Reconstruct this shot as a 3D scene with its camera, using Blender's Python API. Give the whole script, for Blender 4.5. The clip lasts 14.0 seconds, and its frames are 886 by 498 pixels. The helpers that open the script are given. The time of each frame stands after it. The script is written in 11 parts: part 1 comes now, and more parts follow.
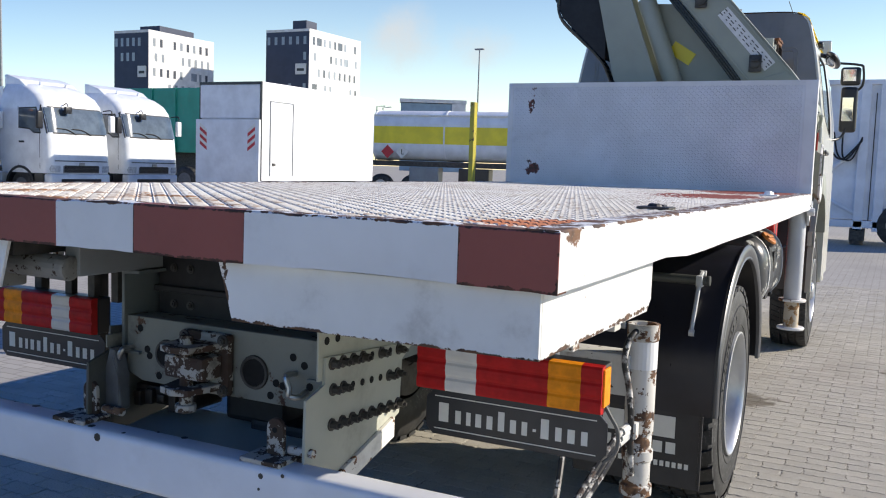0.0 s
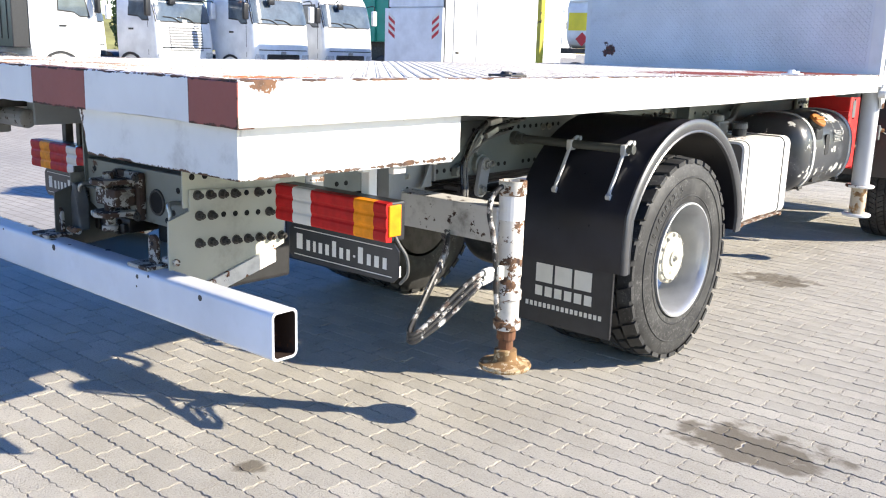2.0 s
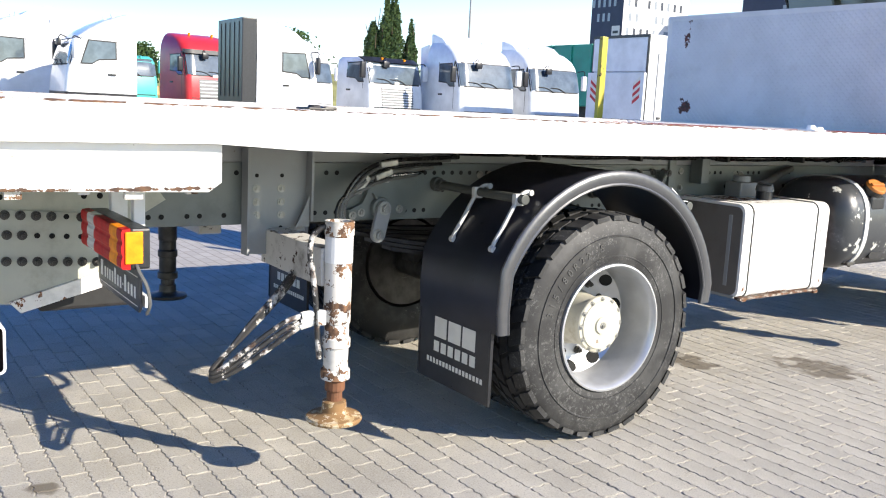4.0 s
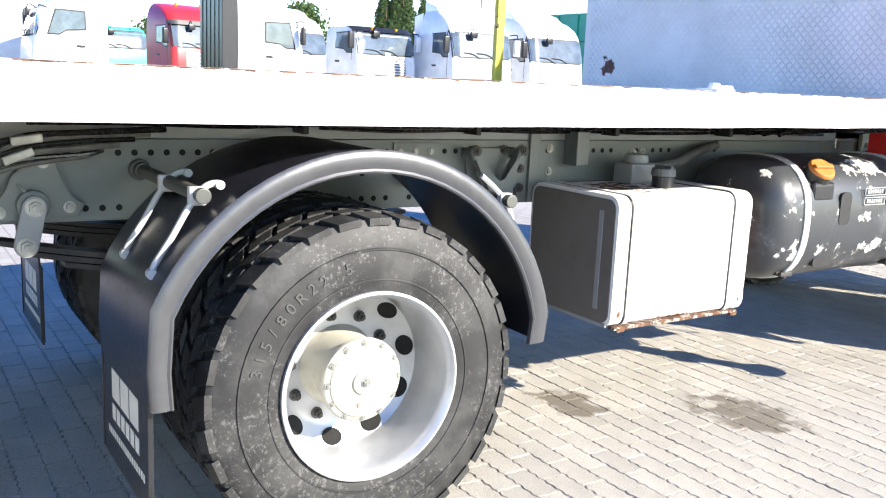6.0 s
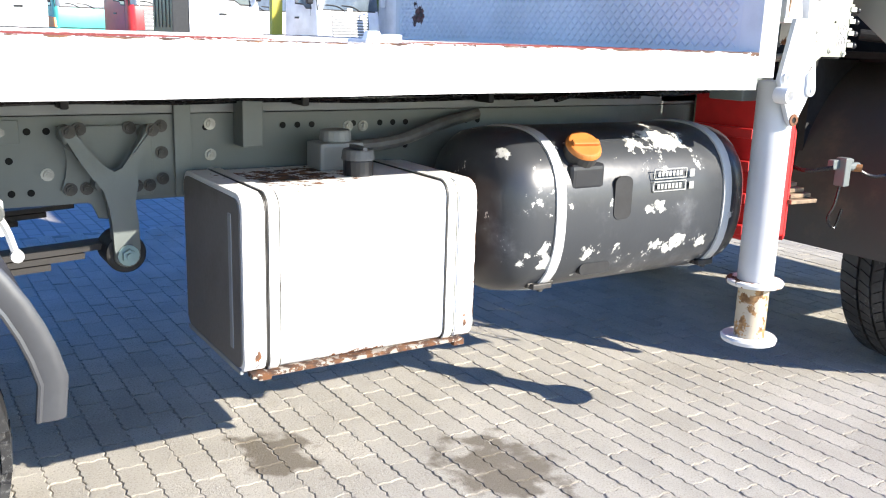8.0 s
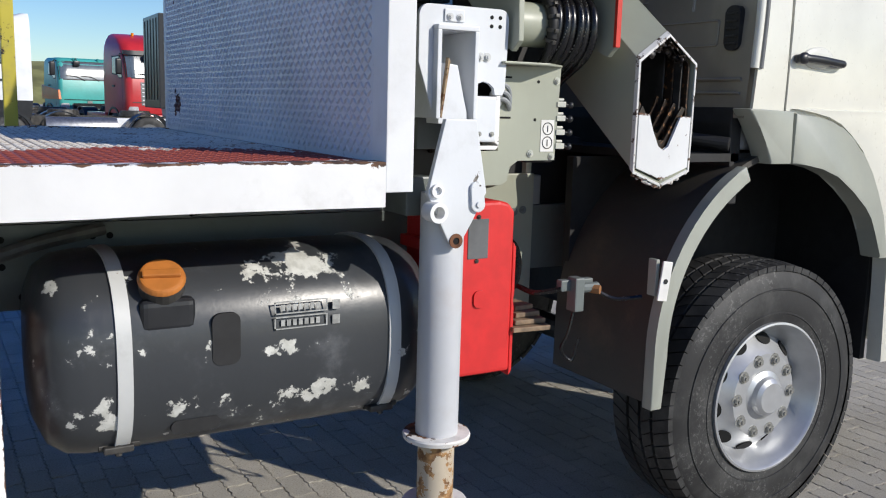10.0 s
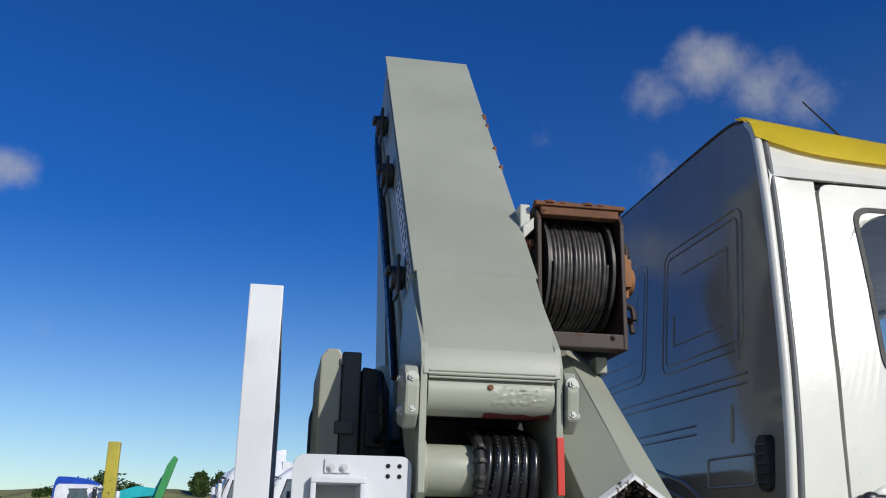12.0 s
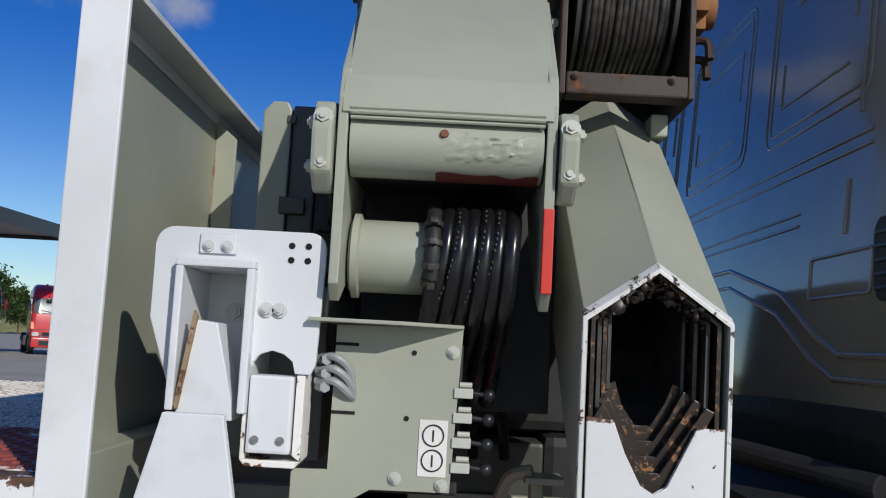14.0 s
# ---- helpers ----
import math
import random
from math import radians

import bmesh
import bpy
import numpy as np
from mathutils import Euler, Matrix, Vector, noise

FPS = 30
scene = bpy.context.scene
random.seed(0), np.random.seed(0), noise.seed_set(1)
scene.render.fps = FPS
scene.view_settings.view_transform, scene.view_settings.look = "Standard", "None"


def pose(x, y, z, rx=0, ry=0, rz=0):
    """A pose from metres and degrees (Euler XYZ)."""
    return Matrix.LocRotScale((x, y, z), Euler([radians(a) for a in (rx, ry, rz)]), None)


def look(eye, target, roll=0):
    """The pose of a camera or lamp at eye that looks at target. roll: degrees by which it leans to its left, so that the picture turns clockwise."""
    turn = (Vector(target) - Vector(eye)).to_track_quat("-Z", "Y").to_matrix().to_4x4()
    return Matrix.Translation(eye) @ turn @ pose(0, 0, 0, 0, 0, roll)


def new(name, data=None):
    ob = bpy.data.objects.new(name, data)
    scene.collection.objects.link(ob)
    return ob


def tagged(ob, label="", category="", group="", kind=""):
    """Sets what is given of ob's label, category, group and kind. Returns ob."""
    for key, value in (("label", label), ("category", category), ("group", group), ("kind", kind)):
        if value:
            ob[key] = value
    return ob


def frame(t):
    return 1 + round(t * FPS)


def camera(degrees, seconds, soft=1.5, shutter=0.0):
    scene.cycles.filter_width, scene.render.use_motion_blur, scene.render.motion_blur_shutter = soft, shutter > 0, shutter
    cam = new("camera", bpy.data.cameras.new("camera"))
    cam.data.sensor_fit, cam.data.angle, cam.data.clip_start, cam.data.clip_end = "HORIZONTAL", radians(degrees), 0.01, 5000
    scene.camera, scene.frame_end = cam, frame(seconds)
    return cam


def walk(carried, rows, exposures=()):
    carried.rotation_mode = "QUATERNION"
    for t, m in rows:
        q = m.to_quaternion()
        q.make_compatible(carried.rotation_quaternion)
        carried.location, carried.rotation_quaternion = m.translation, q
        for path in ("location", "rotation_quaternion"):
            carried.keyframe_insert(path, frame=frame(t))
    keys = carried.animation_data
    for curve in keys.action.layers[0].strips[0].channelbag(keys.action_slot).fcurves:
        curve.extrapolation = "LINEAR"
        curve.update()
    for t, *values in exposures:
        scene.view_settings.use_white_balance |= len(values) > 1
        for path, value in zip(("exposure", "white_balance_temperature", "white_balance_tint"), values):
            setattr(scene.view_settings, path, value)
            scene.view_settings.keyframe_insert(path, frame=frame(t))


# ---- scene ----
cam = camera(52.4, 14.0, soft=1.1)
PATH = [
    (0, (1.838, -1.69, 1.601), (0.947, 0.091, 1.417), 1.9),
    (0.5, (2.144, -1.88, 1.631), (1.034, -0.25, 1.302), 1.9),
    (1, (2.537, -1.827, 1.598), (1.405, -0.233, 1.176), 2.1),
    (1.5, (2.814, -1.665, 1.587), (1.665, -0.089, 1.143), 2.1),
    (2, (3.199, -1.457, 1.575), (1.938, 0.033, 1.141), 1.7),
    (2.2, (3.382, -1.37, 1.556), (2.071, 0.081, 1.133), 1.6),
    (4.3, (4.135, 0.159, 1.516), (2.474, 1.235, 1.23), 2.7),
    (4.5, (4.092, 0.338, 1.52), (2.416, 1.399, 1.26), 2.6),
    (5, (3.99, 0.794, 1.476), (2.294, 1.826, 1.231), 2.5),
    (5.5, (3.801, 1.203, 1.456), (2.113, 2.248, 1.21), 2.6),
    (6, (3.532, 1.591, 1.477), (1.879, 2.654, 1.107), 2.6),
    (6.5, (3.472, 1.928, 1.457), (1.836, 2.98, 0.994), 2.4),
    (7, (3.404, 2.388, 1.474), (1.766, 3.437, 1.005), 1.9),
    (7.5, (3.258, 2.787, 1.488), (1.616, 3.832, 1.026), 1.9),
    (8, (3.33, 3.192, 1.503), (1.688, 4.237, 1.042), 1.8),
    (8.5, (3.41, 3.587, 1.527), (1.77, 4.635, 1.064), 1.8),
    (8.7, (3.416, 3.74, 1.505), (1.779, 4.791, 1.04), 1.8),
    (10.8, (3.511, 5.165, 1.712), (1.708, 6.024, 1.618), 1.2),
    (11, (3.519, 5.293, 1.712), (1.69, 6.101, 1.687), 1.2),
    (11.5, (3.577, 5.607, 1.758), (1.71, 6.293, 1.963), 1.1),
    (12, (3.558, 5.874, 1.759), (1.672, 6.197, 2.343), 1.1),
    (12.5, (3.327, 6.1, 1.791), (1.455, 6.336, 2.453), 1.2),
    (13, (3.015, 6.357, 1.775), (1.116, 6.487, 2.388), 1.7),
    (13.5, (2.827, 6.485, 1.794), (0.884, 6.514, 2.27), 2.5),
    (14, (2.774, 6.433, 1.739), (0.785, 6.418, 1.949), 3.1),
]
EXPOSURES = [(0.0, 0.3, 7100, 10), (0.35, 0.95, 7200, 10), (0.7, 1.25, 7200, 10), (1.2, 1.25, 7200, 10), (2.2, 1.08, 7200, 10), (4.3, 0.95, 7100, 10), (5.0, 1.02, 7100, 10), (5.5, 1.5, 7100, 10), (6.0, 1.55, 7000, 10), (6.5, 1.25, 6950, 10), (7.0, 0.88, 6900, 10), (7.5, 1.3, 6900, 10), (8.0, 1.32, 6850, 10), (8.25, 0.7, 6800, 10), (8.5, -0.12, 6750, 10), (8.8, -0.2, 6700, 10), (10.8, -0.3, 6600, 10), (11.3, -0.35, 6550, 10), (12.0, -0.52, 6500, 10), (12.5, -0.42, 6500, 10), (13.0, -0.35, 6500, 10), (13.5, -0.3, 6500, 10), (14.0, -0.6, 6500, 10)]
walk(cam, [(t, look(eye, target, roll)) for t, eye, target, roll in PATH], EXPOSURES)

# ---------------------------------------------------------------- light
SUN_TO = Vector((1.58, 0.96, 1.0)).normalized()
sun_data = bpy.data.lights.new("sun", "SUN")
sun_data.energy, sun_data.angle, sun_data.color = 5.0, radians(0.55), (1.0, 0.955, 0.88)
sun = new("sun", sun_data)
sun.matrix_world = look((30, 20, 20), Vector((30, 20, 20)) - SUN_TO)

world = bpy.data.worlds.new("sky")
scene.world = world
world.use_nodes = True
wn, wl = world.node_tree.nodes, world.node_tree.links
wn.clear()
w_out = wn.new("ShaderNodeOutputWorld")
w_bg = wn.new("ShaderNodeBackground")
w_sky = wn.new("ShaderNodeTexSky")
w_sky.sky_type, w_sky.sun_disc = "NISHITA", False
w_sky.sun_elevation = math.asin(SUN_TO.z)
w_sky.sun_rotation = math.atan2(SUN_TO.x, SUN_TO.y)
w_sky.air_density, w_sky.dust_density, w_sky.ozone_density = 1.0, 0.1, 1.5
w_bg.inputs[1].default_value = 0.066
w_geo = wn.new("ShaderNodeTexCoord")




def sky_dir(az, el):
    a, e = radians(az), radians(el)
    return Vector((-math.sin(a) * math.cos(e), math.cos(a) * math.cos(e), math.sin(e)))


# small fair-weather clouds: soft lobes torn by noise
w_noise = wn.new("ShaderNodeTexNoise")
w_noise.inputs["Scale"].default_value, w_noise.inputs["Detail"].default_value = 11.0, 9.0
w_noise.inputs["Roughness"].default_value = 0.62
wl.new(w_geo.outputs["Generated"], w_noise.inputs["Vector"])
CLOUDS = [(62.3, 27.6, 3.6, 0.85), (65.8, 26.4, 3.0, 0.62), (59.4, 26.0, 3.4, 0.66), (56.6, 25.2, 3.0, 0.5), (65.5, 21.2, 3.2, 0.3), (111.5, 19.9, 3.4, 0.8), (107.5, 19.4, 2.4, 0.7),
          (115.5, 19.9, 3.0, 0.7), (104.0, 10.8, 3.0, 0.3), (101.5, 12.2, 2.6, 0.35), (29.5, 7.6, 3.4, 0.75), (25.0, 7.2, 3.0, 0.65), (33.0, 7.4, 3.0, 0.5),
          (74.0, 24.0, 2.4, 0.22), (48.0, 11.0, 4.0, 0.3), (150.0, 24.0, 6.0, 0.6), (200.0, 30.0, 7.0, 0.6), (-40.0, 22.0, 7.0, 0.6), (-95.0, 28.0, 8.0, 0.5)]
cover = None
for az, el, wide, dense in CLOUDS:
    d = sky_dir(az, el)
    diff = wn.new("ShaderNodeVectorMath")
    diff.operation = "SUBTRACT"
    wl.new(w_geo.outputs["Generated"], diff.inputs[0])
    diff.inputs[1].default_value = d
    flat = wn.new("ShaderNodeVectorMath")
    flat.operation = "MULTIPLY"
    wl.new(diff.outputs[0], flat.inputs[0])
    flat.inputs[1].default_value = (1, 1, 1.5)
    size = wn.new("ShaderNodeVectorMath")
    size.operation = "LENGTH"
    wl.new(flat.outputs[0], size.inputs[0])
    ramp = wn.new("ShaderNodeMapRange")
    ramp.interpolation_type = "SMOOTHSTEP"
    wl.new(size.outputs["Value"], ramp.inputs[0])
    for k, v in zip((1, 2, 3, 4), (0.0, radians(wide) * 1.5, dense, 0.0)):
        ramp.inputs[k].default_value = v
    if cover is None:
        cover = ramp.outputs[0]
    else:
        top = wn.new("ShaderNodeMath")
        top.operation = "MAXIMUM"
        wl.new(cover, top.inputs[0])
        wl.new(ramp.outputs[0], top.inputs[1])
        cover = top.outputs[0]
w_torn = wn.new("ShaderNodeMapRange")
w_torn.interpolation_type = "SMOOTHSTEP"
w_add = wn.new("ShaderNodeMath")
w_add.operation = "MULTIPLY_ADD"
wl.new(w_noise.outputs["Fac"], w_add.inputs[0])
w_add.inputs[1].default_value = 1.5
w_add.inputs[2].default_value = -0.75
w_sum = wn.new("ShaderNodeMath")
w_sum.operation = "ADD"
wl.new(w_add.outputs[0], w_sum.inputs[0])
wl.new(cover, w_sum.inputs[1])
wl.new(w_sum.outputs[0], w_torn.inputs[0])
for k, v in zip((1, 2, 3, 4), (0.22, 1.05, 0.0, 1.0)):
    w_torn.inputs[k].default_value = v
w_gate = wn.new("ShaderNodeMath")
w_gate.operation = "MULTIPLY"
w_edge = wn.new("ShaderNodeMapRange")
wl.new(cover, w_edge.inputs[0])
for k, v in zip((1, 2, 3, 4), (0.0, 0.18, 0.0, 0.8)):
    w_edge.inputs[k].default_value = v
wl.new(w_torn.outputs[0], w_gate.inputs[0])
wl.new(w_edge.outputs[0], w_gate.inputs[1])
w_tint = wn.new("ShaderNodeMix")
w_tint.data_type, w_tint.blend_type = "RGBA", "MULTIPLY"
w_tint.inputs[0].default_value = 1.0
wl.new(w_sky.outputs[0], w_tint.inputs[6])
w_sep = wn.new("ShaderNodeSeparateXYZ")
wl.new(w_geo.outputs["Generated"], w_sep.inputs[0])
w_high = wn.new("ShaderNodeMapRange")
w_high.interpolation_type = "SMOOTHSTEP"
wl.new(w_sep.outputs["Z"], w_high.inputs[0])
for k, v in zip((1, 2, 3, 4), (-0.02, 0.34, 0.0, 1.0)):
    w_high.inputs[k].default_value = v
w_air = wn.new("ShaderNodeMix")
w_air.data_type = "RGBA"
wl.new(w_high.outputs[0], w_air.inputs[0])
# paler air towards the sun, deeper blue away from it
w_sunward = wn.new("ShaderNodeVectorMath")
w_sunward.operation = "DOT_PRODUCT"
wl.new(w_geo.outputs["Generated"], w_sunward.inputs[0])
w_sunward.inputs[1].default_value = Vector((SUN_TO.x, SUN_TO.y, 0)).normalized()
w_side = wn.new("ShaderNodeMapRange")
w_side.interpolation_type = "SMOOTHSTEP"
wl.new(w_sunward.outputs["Value"], w_side.inputs[0])
for k, v in zip((1, 2, 3, 4), (-0.80, -0.05, 0.0, 1.0)):
    w_side.inputs[k].default_value = v
w_low = wn.new("ShaderNodeMapRange")
wl.new(w_sep.outputs["Z"], w_low.inputs[0])
for k, v in zip((1, 2, 3, 4), (0.22, 0.5, 1.0, 0.0)):
    w_low.inputs[k].default_value = v
w_both = wn.new("ShaderNodeMath")
w_both.operation = "MULTIPLY"
wl.new(w_side.outputs[0], w_both.inputs[0])
wl.new(w_low.outputs[0], w_both.inputs[1])
for socket, away, towards in ((6, (1.42, 1.80, 2.25, 1), (2.7, 2.7, 2.65, 1)), (7, (0.17, 0.83, 2.02, 1), (1.25, 1.55, 2.0, 1))):
    w_pale = wn.new("ShaderNodeMix")
    w_pale.data_type = "RGBA"
    wl.new(w_both.outputs[0], w_pale.inputs[0])
    w_pale.inputs[6].default_value = away
    w_pale.inputs[7].default_value = towards
    wl.new(w_pale.outputs[2], w_air.inputs[socket])
wl.new(w_air.outputs[2], w_tint.inputs[7])
w_mix = wn.new("ShaderNodeMix")
w_mix.data_type = "RGBA"
wl.new(w_gate.outputs[0], w_mix.inputs[0])
wl.new(w_tint.outputs[2], w_mix.inputs[6])
w_mix.inputs[7].default_value = (9.0, 9.3, 9.8, 1)
wl.new(w_mix.outputs[2], w_bg.inputs[0])
wl.new(w_bg.outputs[0], w_out.inputs[0])


# ---------------------------------------------------------------- materials
class Mat:
    """A node material under construction."""

    def __init__(self, name):
        self.m = bpy.data.materials.new(name)
        self.m.use_nodes = True
        self.n, self.l = self.m.node_tree.nodes, self.m.node_tree.links
        self.bsdf = self.n["Principled BSDF"]
        self.tc = self.n.new("ShaderNodeTexCoord")

    def noise(self, scale, detail=4.0, rough=0.55, stretch=None, coord="Object"):
        nd = self.n.new("ShaderNodeTexNoise")
        nd.inputs["Scale"].default_value, nd.inputs["Detail"].default_value = scale, detail
        nd.inputs["Roughness"].default_value = rough
        src = self.tc.outputs[coord]
        if stretch:
            mp = self.n.new("ShaderNodeMapping")
            mp.inputs["Scale"].default_value = stretch
            self.l.new(src, mp.inputs[0])
            src = mp.outputs[0]
        self.l.new(src, nd.inputs["Vector"])
        return nd.outputs["Fac"]

    def band(self, src, lo, hi, a=0.0, b=1.0):
        nd = self.n.new("ShaderNodeMapRange")
        nd.interpolation_type = "SMOOTHSTEP"
        self.l.new(src, nd.inputs[0])
        for k, v in zip((1, 2, 3, 4), (lo, hi, a, b)):
            nd.inputs[k].default_value = v
        return nd.outputs[0]

    def math(self, op, a, b):
        nd = self.n.new("ShaderNodeMath")
        nd.operation = op
        for k, v in enumerate((a, b)):
            if isinstance(v, (int, float)):
                nd.inputs[k].default_value = v
            else:
                self.l.new(v, nd.inputs[k])
        return nd.outputs[0]

    def mix(self, fac, a, b):
        nd = self.n.new("ShaderNodeMix")
        nd.data_type = "RGBA"
        for k, v in ((0, fac), (6, a), (7, b)):
            if isinstance(v, (int, float)):
                nd.inputs[k].default_value = v
            elif isinstance(v, tuple):
                nd.inputs[k].default_value = (*v[:3], 1)
            else:
                self.l.new(v, nd.inputs[k])
        return nd.outputs[2]

    def near(self, centre, radius, squash=(1, 1, 1)):
        """1 at a place, falling to 0 at radius."""
        sub = self.n.new("ShaderNodeVectorMath")
        sub.operation = "SUBTRACT"
        self.l.new(self.tc.outputs["Object"], sub.inputs[0])
        sub.inputs[1].default_value = centre
        mul = self.n.new("ShaderNodeVectorMath")
        mul.operation = "MULTIPLY"
        self.l.new(sub.outputs[0], mul.inputs[0])
        mul.inputs[1].default_value = squash
        ln = self.n.new("ShaderNodeVectorMath")
        ln.operation = "LENGTH"
        self.l.new(mul.outputs[0], ln.inputs[0])
        return self.band(ln.outputs["Value"], 0.0, radius, 1.0, 0.0)

    def line(self, axis, value, width):
        """1 along a plane across an axis, falling to 0 at width: worn edges."""
        sep = self.n.new("ShaderNodeSeparateXYZ")
        self.l.new(self.tc.outputs["Object"], sep.inputs[0])
        off = self.math("ABSOLUTE", self.math("SUBTRACT", sep.outputs[axis], value), 0.0)
        return self.band(off, 0.0, width, 1.0, 0.0)

    def set(self, colour=None, rough=None, metal=None, **more):
        for key, v in (("Base Color", colour), ("Roughness", rough), ("Metallic", metal)):
            if v is None:
                continue
            if isinstance(v, tuple):
                self.bsdf.inputs[key].default_value = (*v[:3], 1)
            elif isinstance(v, (int, float)):
                self.bsdf.inputs[key].default_value = v
            else:
                self.l.new(v, self.bsdf.inputs[key])
        for key, v in more.items():
            self.bsdf.inputs[key.replace("_", " ")].default_value = v
        return self

    def bump(self, height, strength=0.3, distance=0.002):
        nd = self.n.new("ShaderNodeBump")
        nd.inputs["Strength"].default_value, nd.inputs["Distance"].default_value = strength, distance
        self.l.new(height, nd.inputs["Height"])
        self.l.new(nd.outputs[0], self.bsdf.inputs["Normal"])
        return self


RUST, RUST_DARK = (0.22, 0.085, 0.03), (0.05, 0.028, 0.02)


def paint(name, colour, rough=0.45, chips=0.0, dirt=0.25, dirt_colour=(0.16, 0.14, 0.11), chip_scale=9.0, chip_colour=None, coat=0.0, spots=(), edges=(), chip_dark=RUST_DARK):
    """Paint over steel: fine mottling, grime, and chips down to rust where asked."""
    m = Mat(name)
    tone = m.noise(1.7, 5)
    fine = m.noise(55, 3)
    dark = tuple(c * 0.86 for c in colour)
    light = tuple(min(1, c * 1.06) for c in colour)
    col = m.mix(m.band(tone, 0.3, 0.7), dark, light)
    grime = m.math("MULTIPLY", m.band(m.noise(4.5, 8, 0.65), 0.52, 0.75), dirt)
    col = m.mix(grime, col, dirt_colour)
    rg = m.math("ADD", m.math("MULTIPLY", fine, 0.16), rough - 0.08)
    height = fine
    if chips > 0 or spots or edges:
        torn = m.noise(chip_scale, 9, 0.68)
        mask = m.band(torn, 0.74 - chips * 0.30, 0.76 - chips * 0.30)
        for centre, radius, squash in spots:
            here = m.math("MULTIPLY", m.near(centre, radius, squash), 0.33)
            mask = m.math("MAXIMUM", mask, m.band(m.math("ADD", torn, here), 0.74, 0.77))
        for axis, value, width in edges:
            here = m.math("MULTIPLY", m.line(axis, value, width), 0.30)
            mask = m.math("MAXIMUM", mask, m.band(m.math("ADD", m.noise(17, 8, 0.7), here), 0.74, 0.77))
        rusty = m.mix(m.band(m.noise(30, 6), 0.35, 0.65), chip_dark, chip_colour or RUST)
        col = m.mix(mask, col, rusty)
        rg = m.math("ADD", rg, m.math("MULTIPLY", mask, 0.3))
        height = m.math("SUBTRACT", fine, m.math("MULTIPLY", mask, 1.5))
    m.set(col, rg, 0.0)
    m.bsdf.inputs["Coat Weight"].default_value = coat
    m.bsdf.inputs["Coat Roughness"].default_value = 0.12
    m.bump(height, 0.25, 0.0012)
    return m.m


def plain(name, colour, rough=0.5, metal=0.0, vary=0.12, scale=14.0, **more):
    m = Mat(name)
    v = m.noise(scale, 5)
    col = m.mix(m.band(v, 0.3, 0.7), tuple(c * (1 - vary) for c in colour), tuple(min(1, c * (1 + vary)) for c in colour))
    m.set(col, m.math("ADD", m.math("MULTIPLY", m.noise(40, 4), 0.2), rough - 0.1), metal, **more)
    m.bump(m.noise(90, 3), 0.12, 0.0008)
    return m.m


def glass(name, tint=(0.9, 0.95, 0.95), rough=0.02):
    m = Mat(name)
    m.set(tint, rough, 0.0, Transmission_Weight=1.0, IOR=1.45)
    return m.m


WHITE = paint("white_paint", (0.70, 0.71, 0.72), 0.42, chips=0.10, dirt=0.16)
WHITE_WORN = paint("worn_white_paint", (0.78, 0.78, 0.77), 0.5, chips=0.34, dirt=0.35, chip_scale=7, chip_colour=(0.12, 0.06, 0.03))
SKIRT_WHITE = paint("skirt_white_paint", (0.74, 0.74, 0.72), 0.5, chips=0.26, dirt=0.42, chip_scale=7, chip_colour=(0.12, 0.06, 0.03), edges=[("Z", 1.205, 0.018), ("X", 0.38, 0.03)], spots=[((0.36, 0.05, 1.28), 0.11, (1.5, 1, 0.7)), ((1.24, 0.05, 1.21), 0.10, (1, 1, 1))]) 
PLATE_WHITE = paint("outrigger_white_paint", (0.64, 0.66, 0.68), 0.42, chips=0.24, dirt=0.2, chip_scale=5.5, chip_colour=(0.26, 0.25, 0.22))
GRIMY_PIPE = paint("grimy_pipe_paint", (0.24, 0.235, 0.22), 0.65, chips=0.6, dirt=1.0, dirt_colour=(0.04, 0.034, 0.03), chip_scale=22, chip_colour=(0.055, 0.035, 0.025))
BEAM_WORN = paint("worn_beam_paint", (0.60, 0.59, 0.56), 0.6, chips=0.5, dirt=0.9, dirt_colour=(0.10, 0.085, 0.07), chip_scale=16, chip_colour=(0.075, 0.05, 0.038))
GRIMY_FLAKE = paint("grimy_flaking_paint", (0.40, 0.39, 0.36), 0.65, chips=0.85, dirt=0.95, dirt_colour=(0.05, 0.04, 0.032), chip_scale=21, chip_colour=(0.055, 0.038, 0.028))
LEAF_STEEL = paint("dark_spring_steel", (0.028, 0.026, 0.025), 0.6, chips=0.15, dirt=0.5, dirt_colour=(0.015, 0.014, 0.013), chip_colour=(0.07, 0.05, 0.035))
LEG_RUSTY = paint("rust_eaten_white_paint", (0.62, 0.60, 0.56), 0.6, chips=0.75, dirt=0.8, chip_scale=14, chip_colour=(0.22, 0.115, 0.06))
HOSE_STREAK = paint("paint_streaked_hose", (0.022, 0.022, 0.023), 0.45, chips=0.75, dirt=0.2, chip_scale=16, chip_colour=(0.62, 0.61, 0.58))
# black with the sky's bluish reflection put into its base colour
MUDGUARD = plain("mudguard_bluish_plastic", (0.014, 0.015, 0.022), 0.32, vary=0.25, scale=5)
WHITE_RUSTY = paint("flaking_white_paint", (0.76, 0.74, 0.70), 0.55, chips=0.62, dirt=0.45, chip_scale=11)
BUMPER_PAINT = paint("bumper_white_paint", (0.74, 0.77, 0.83), 0.35, chips=0.04, dirt=0.12)
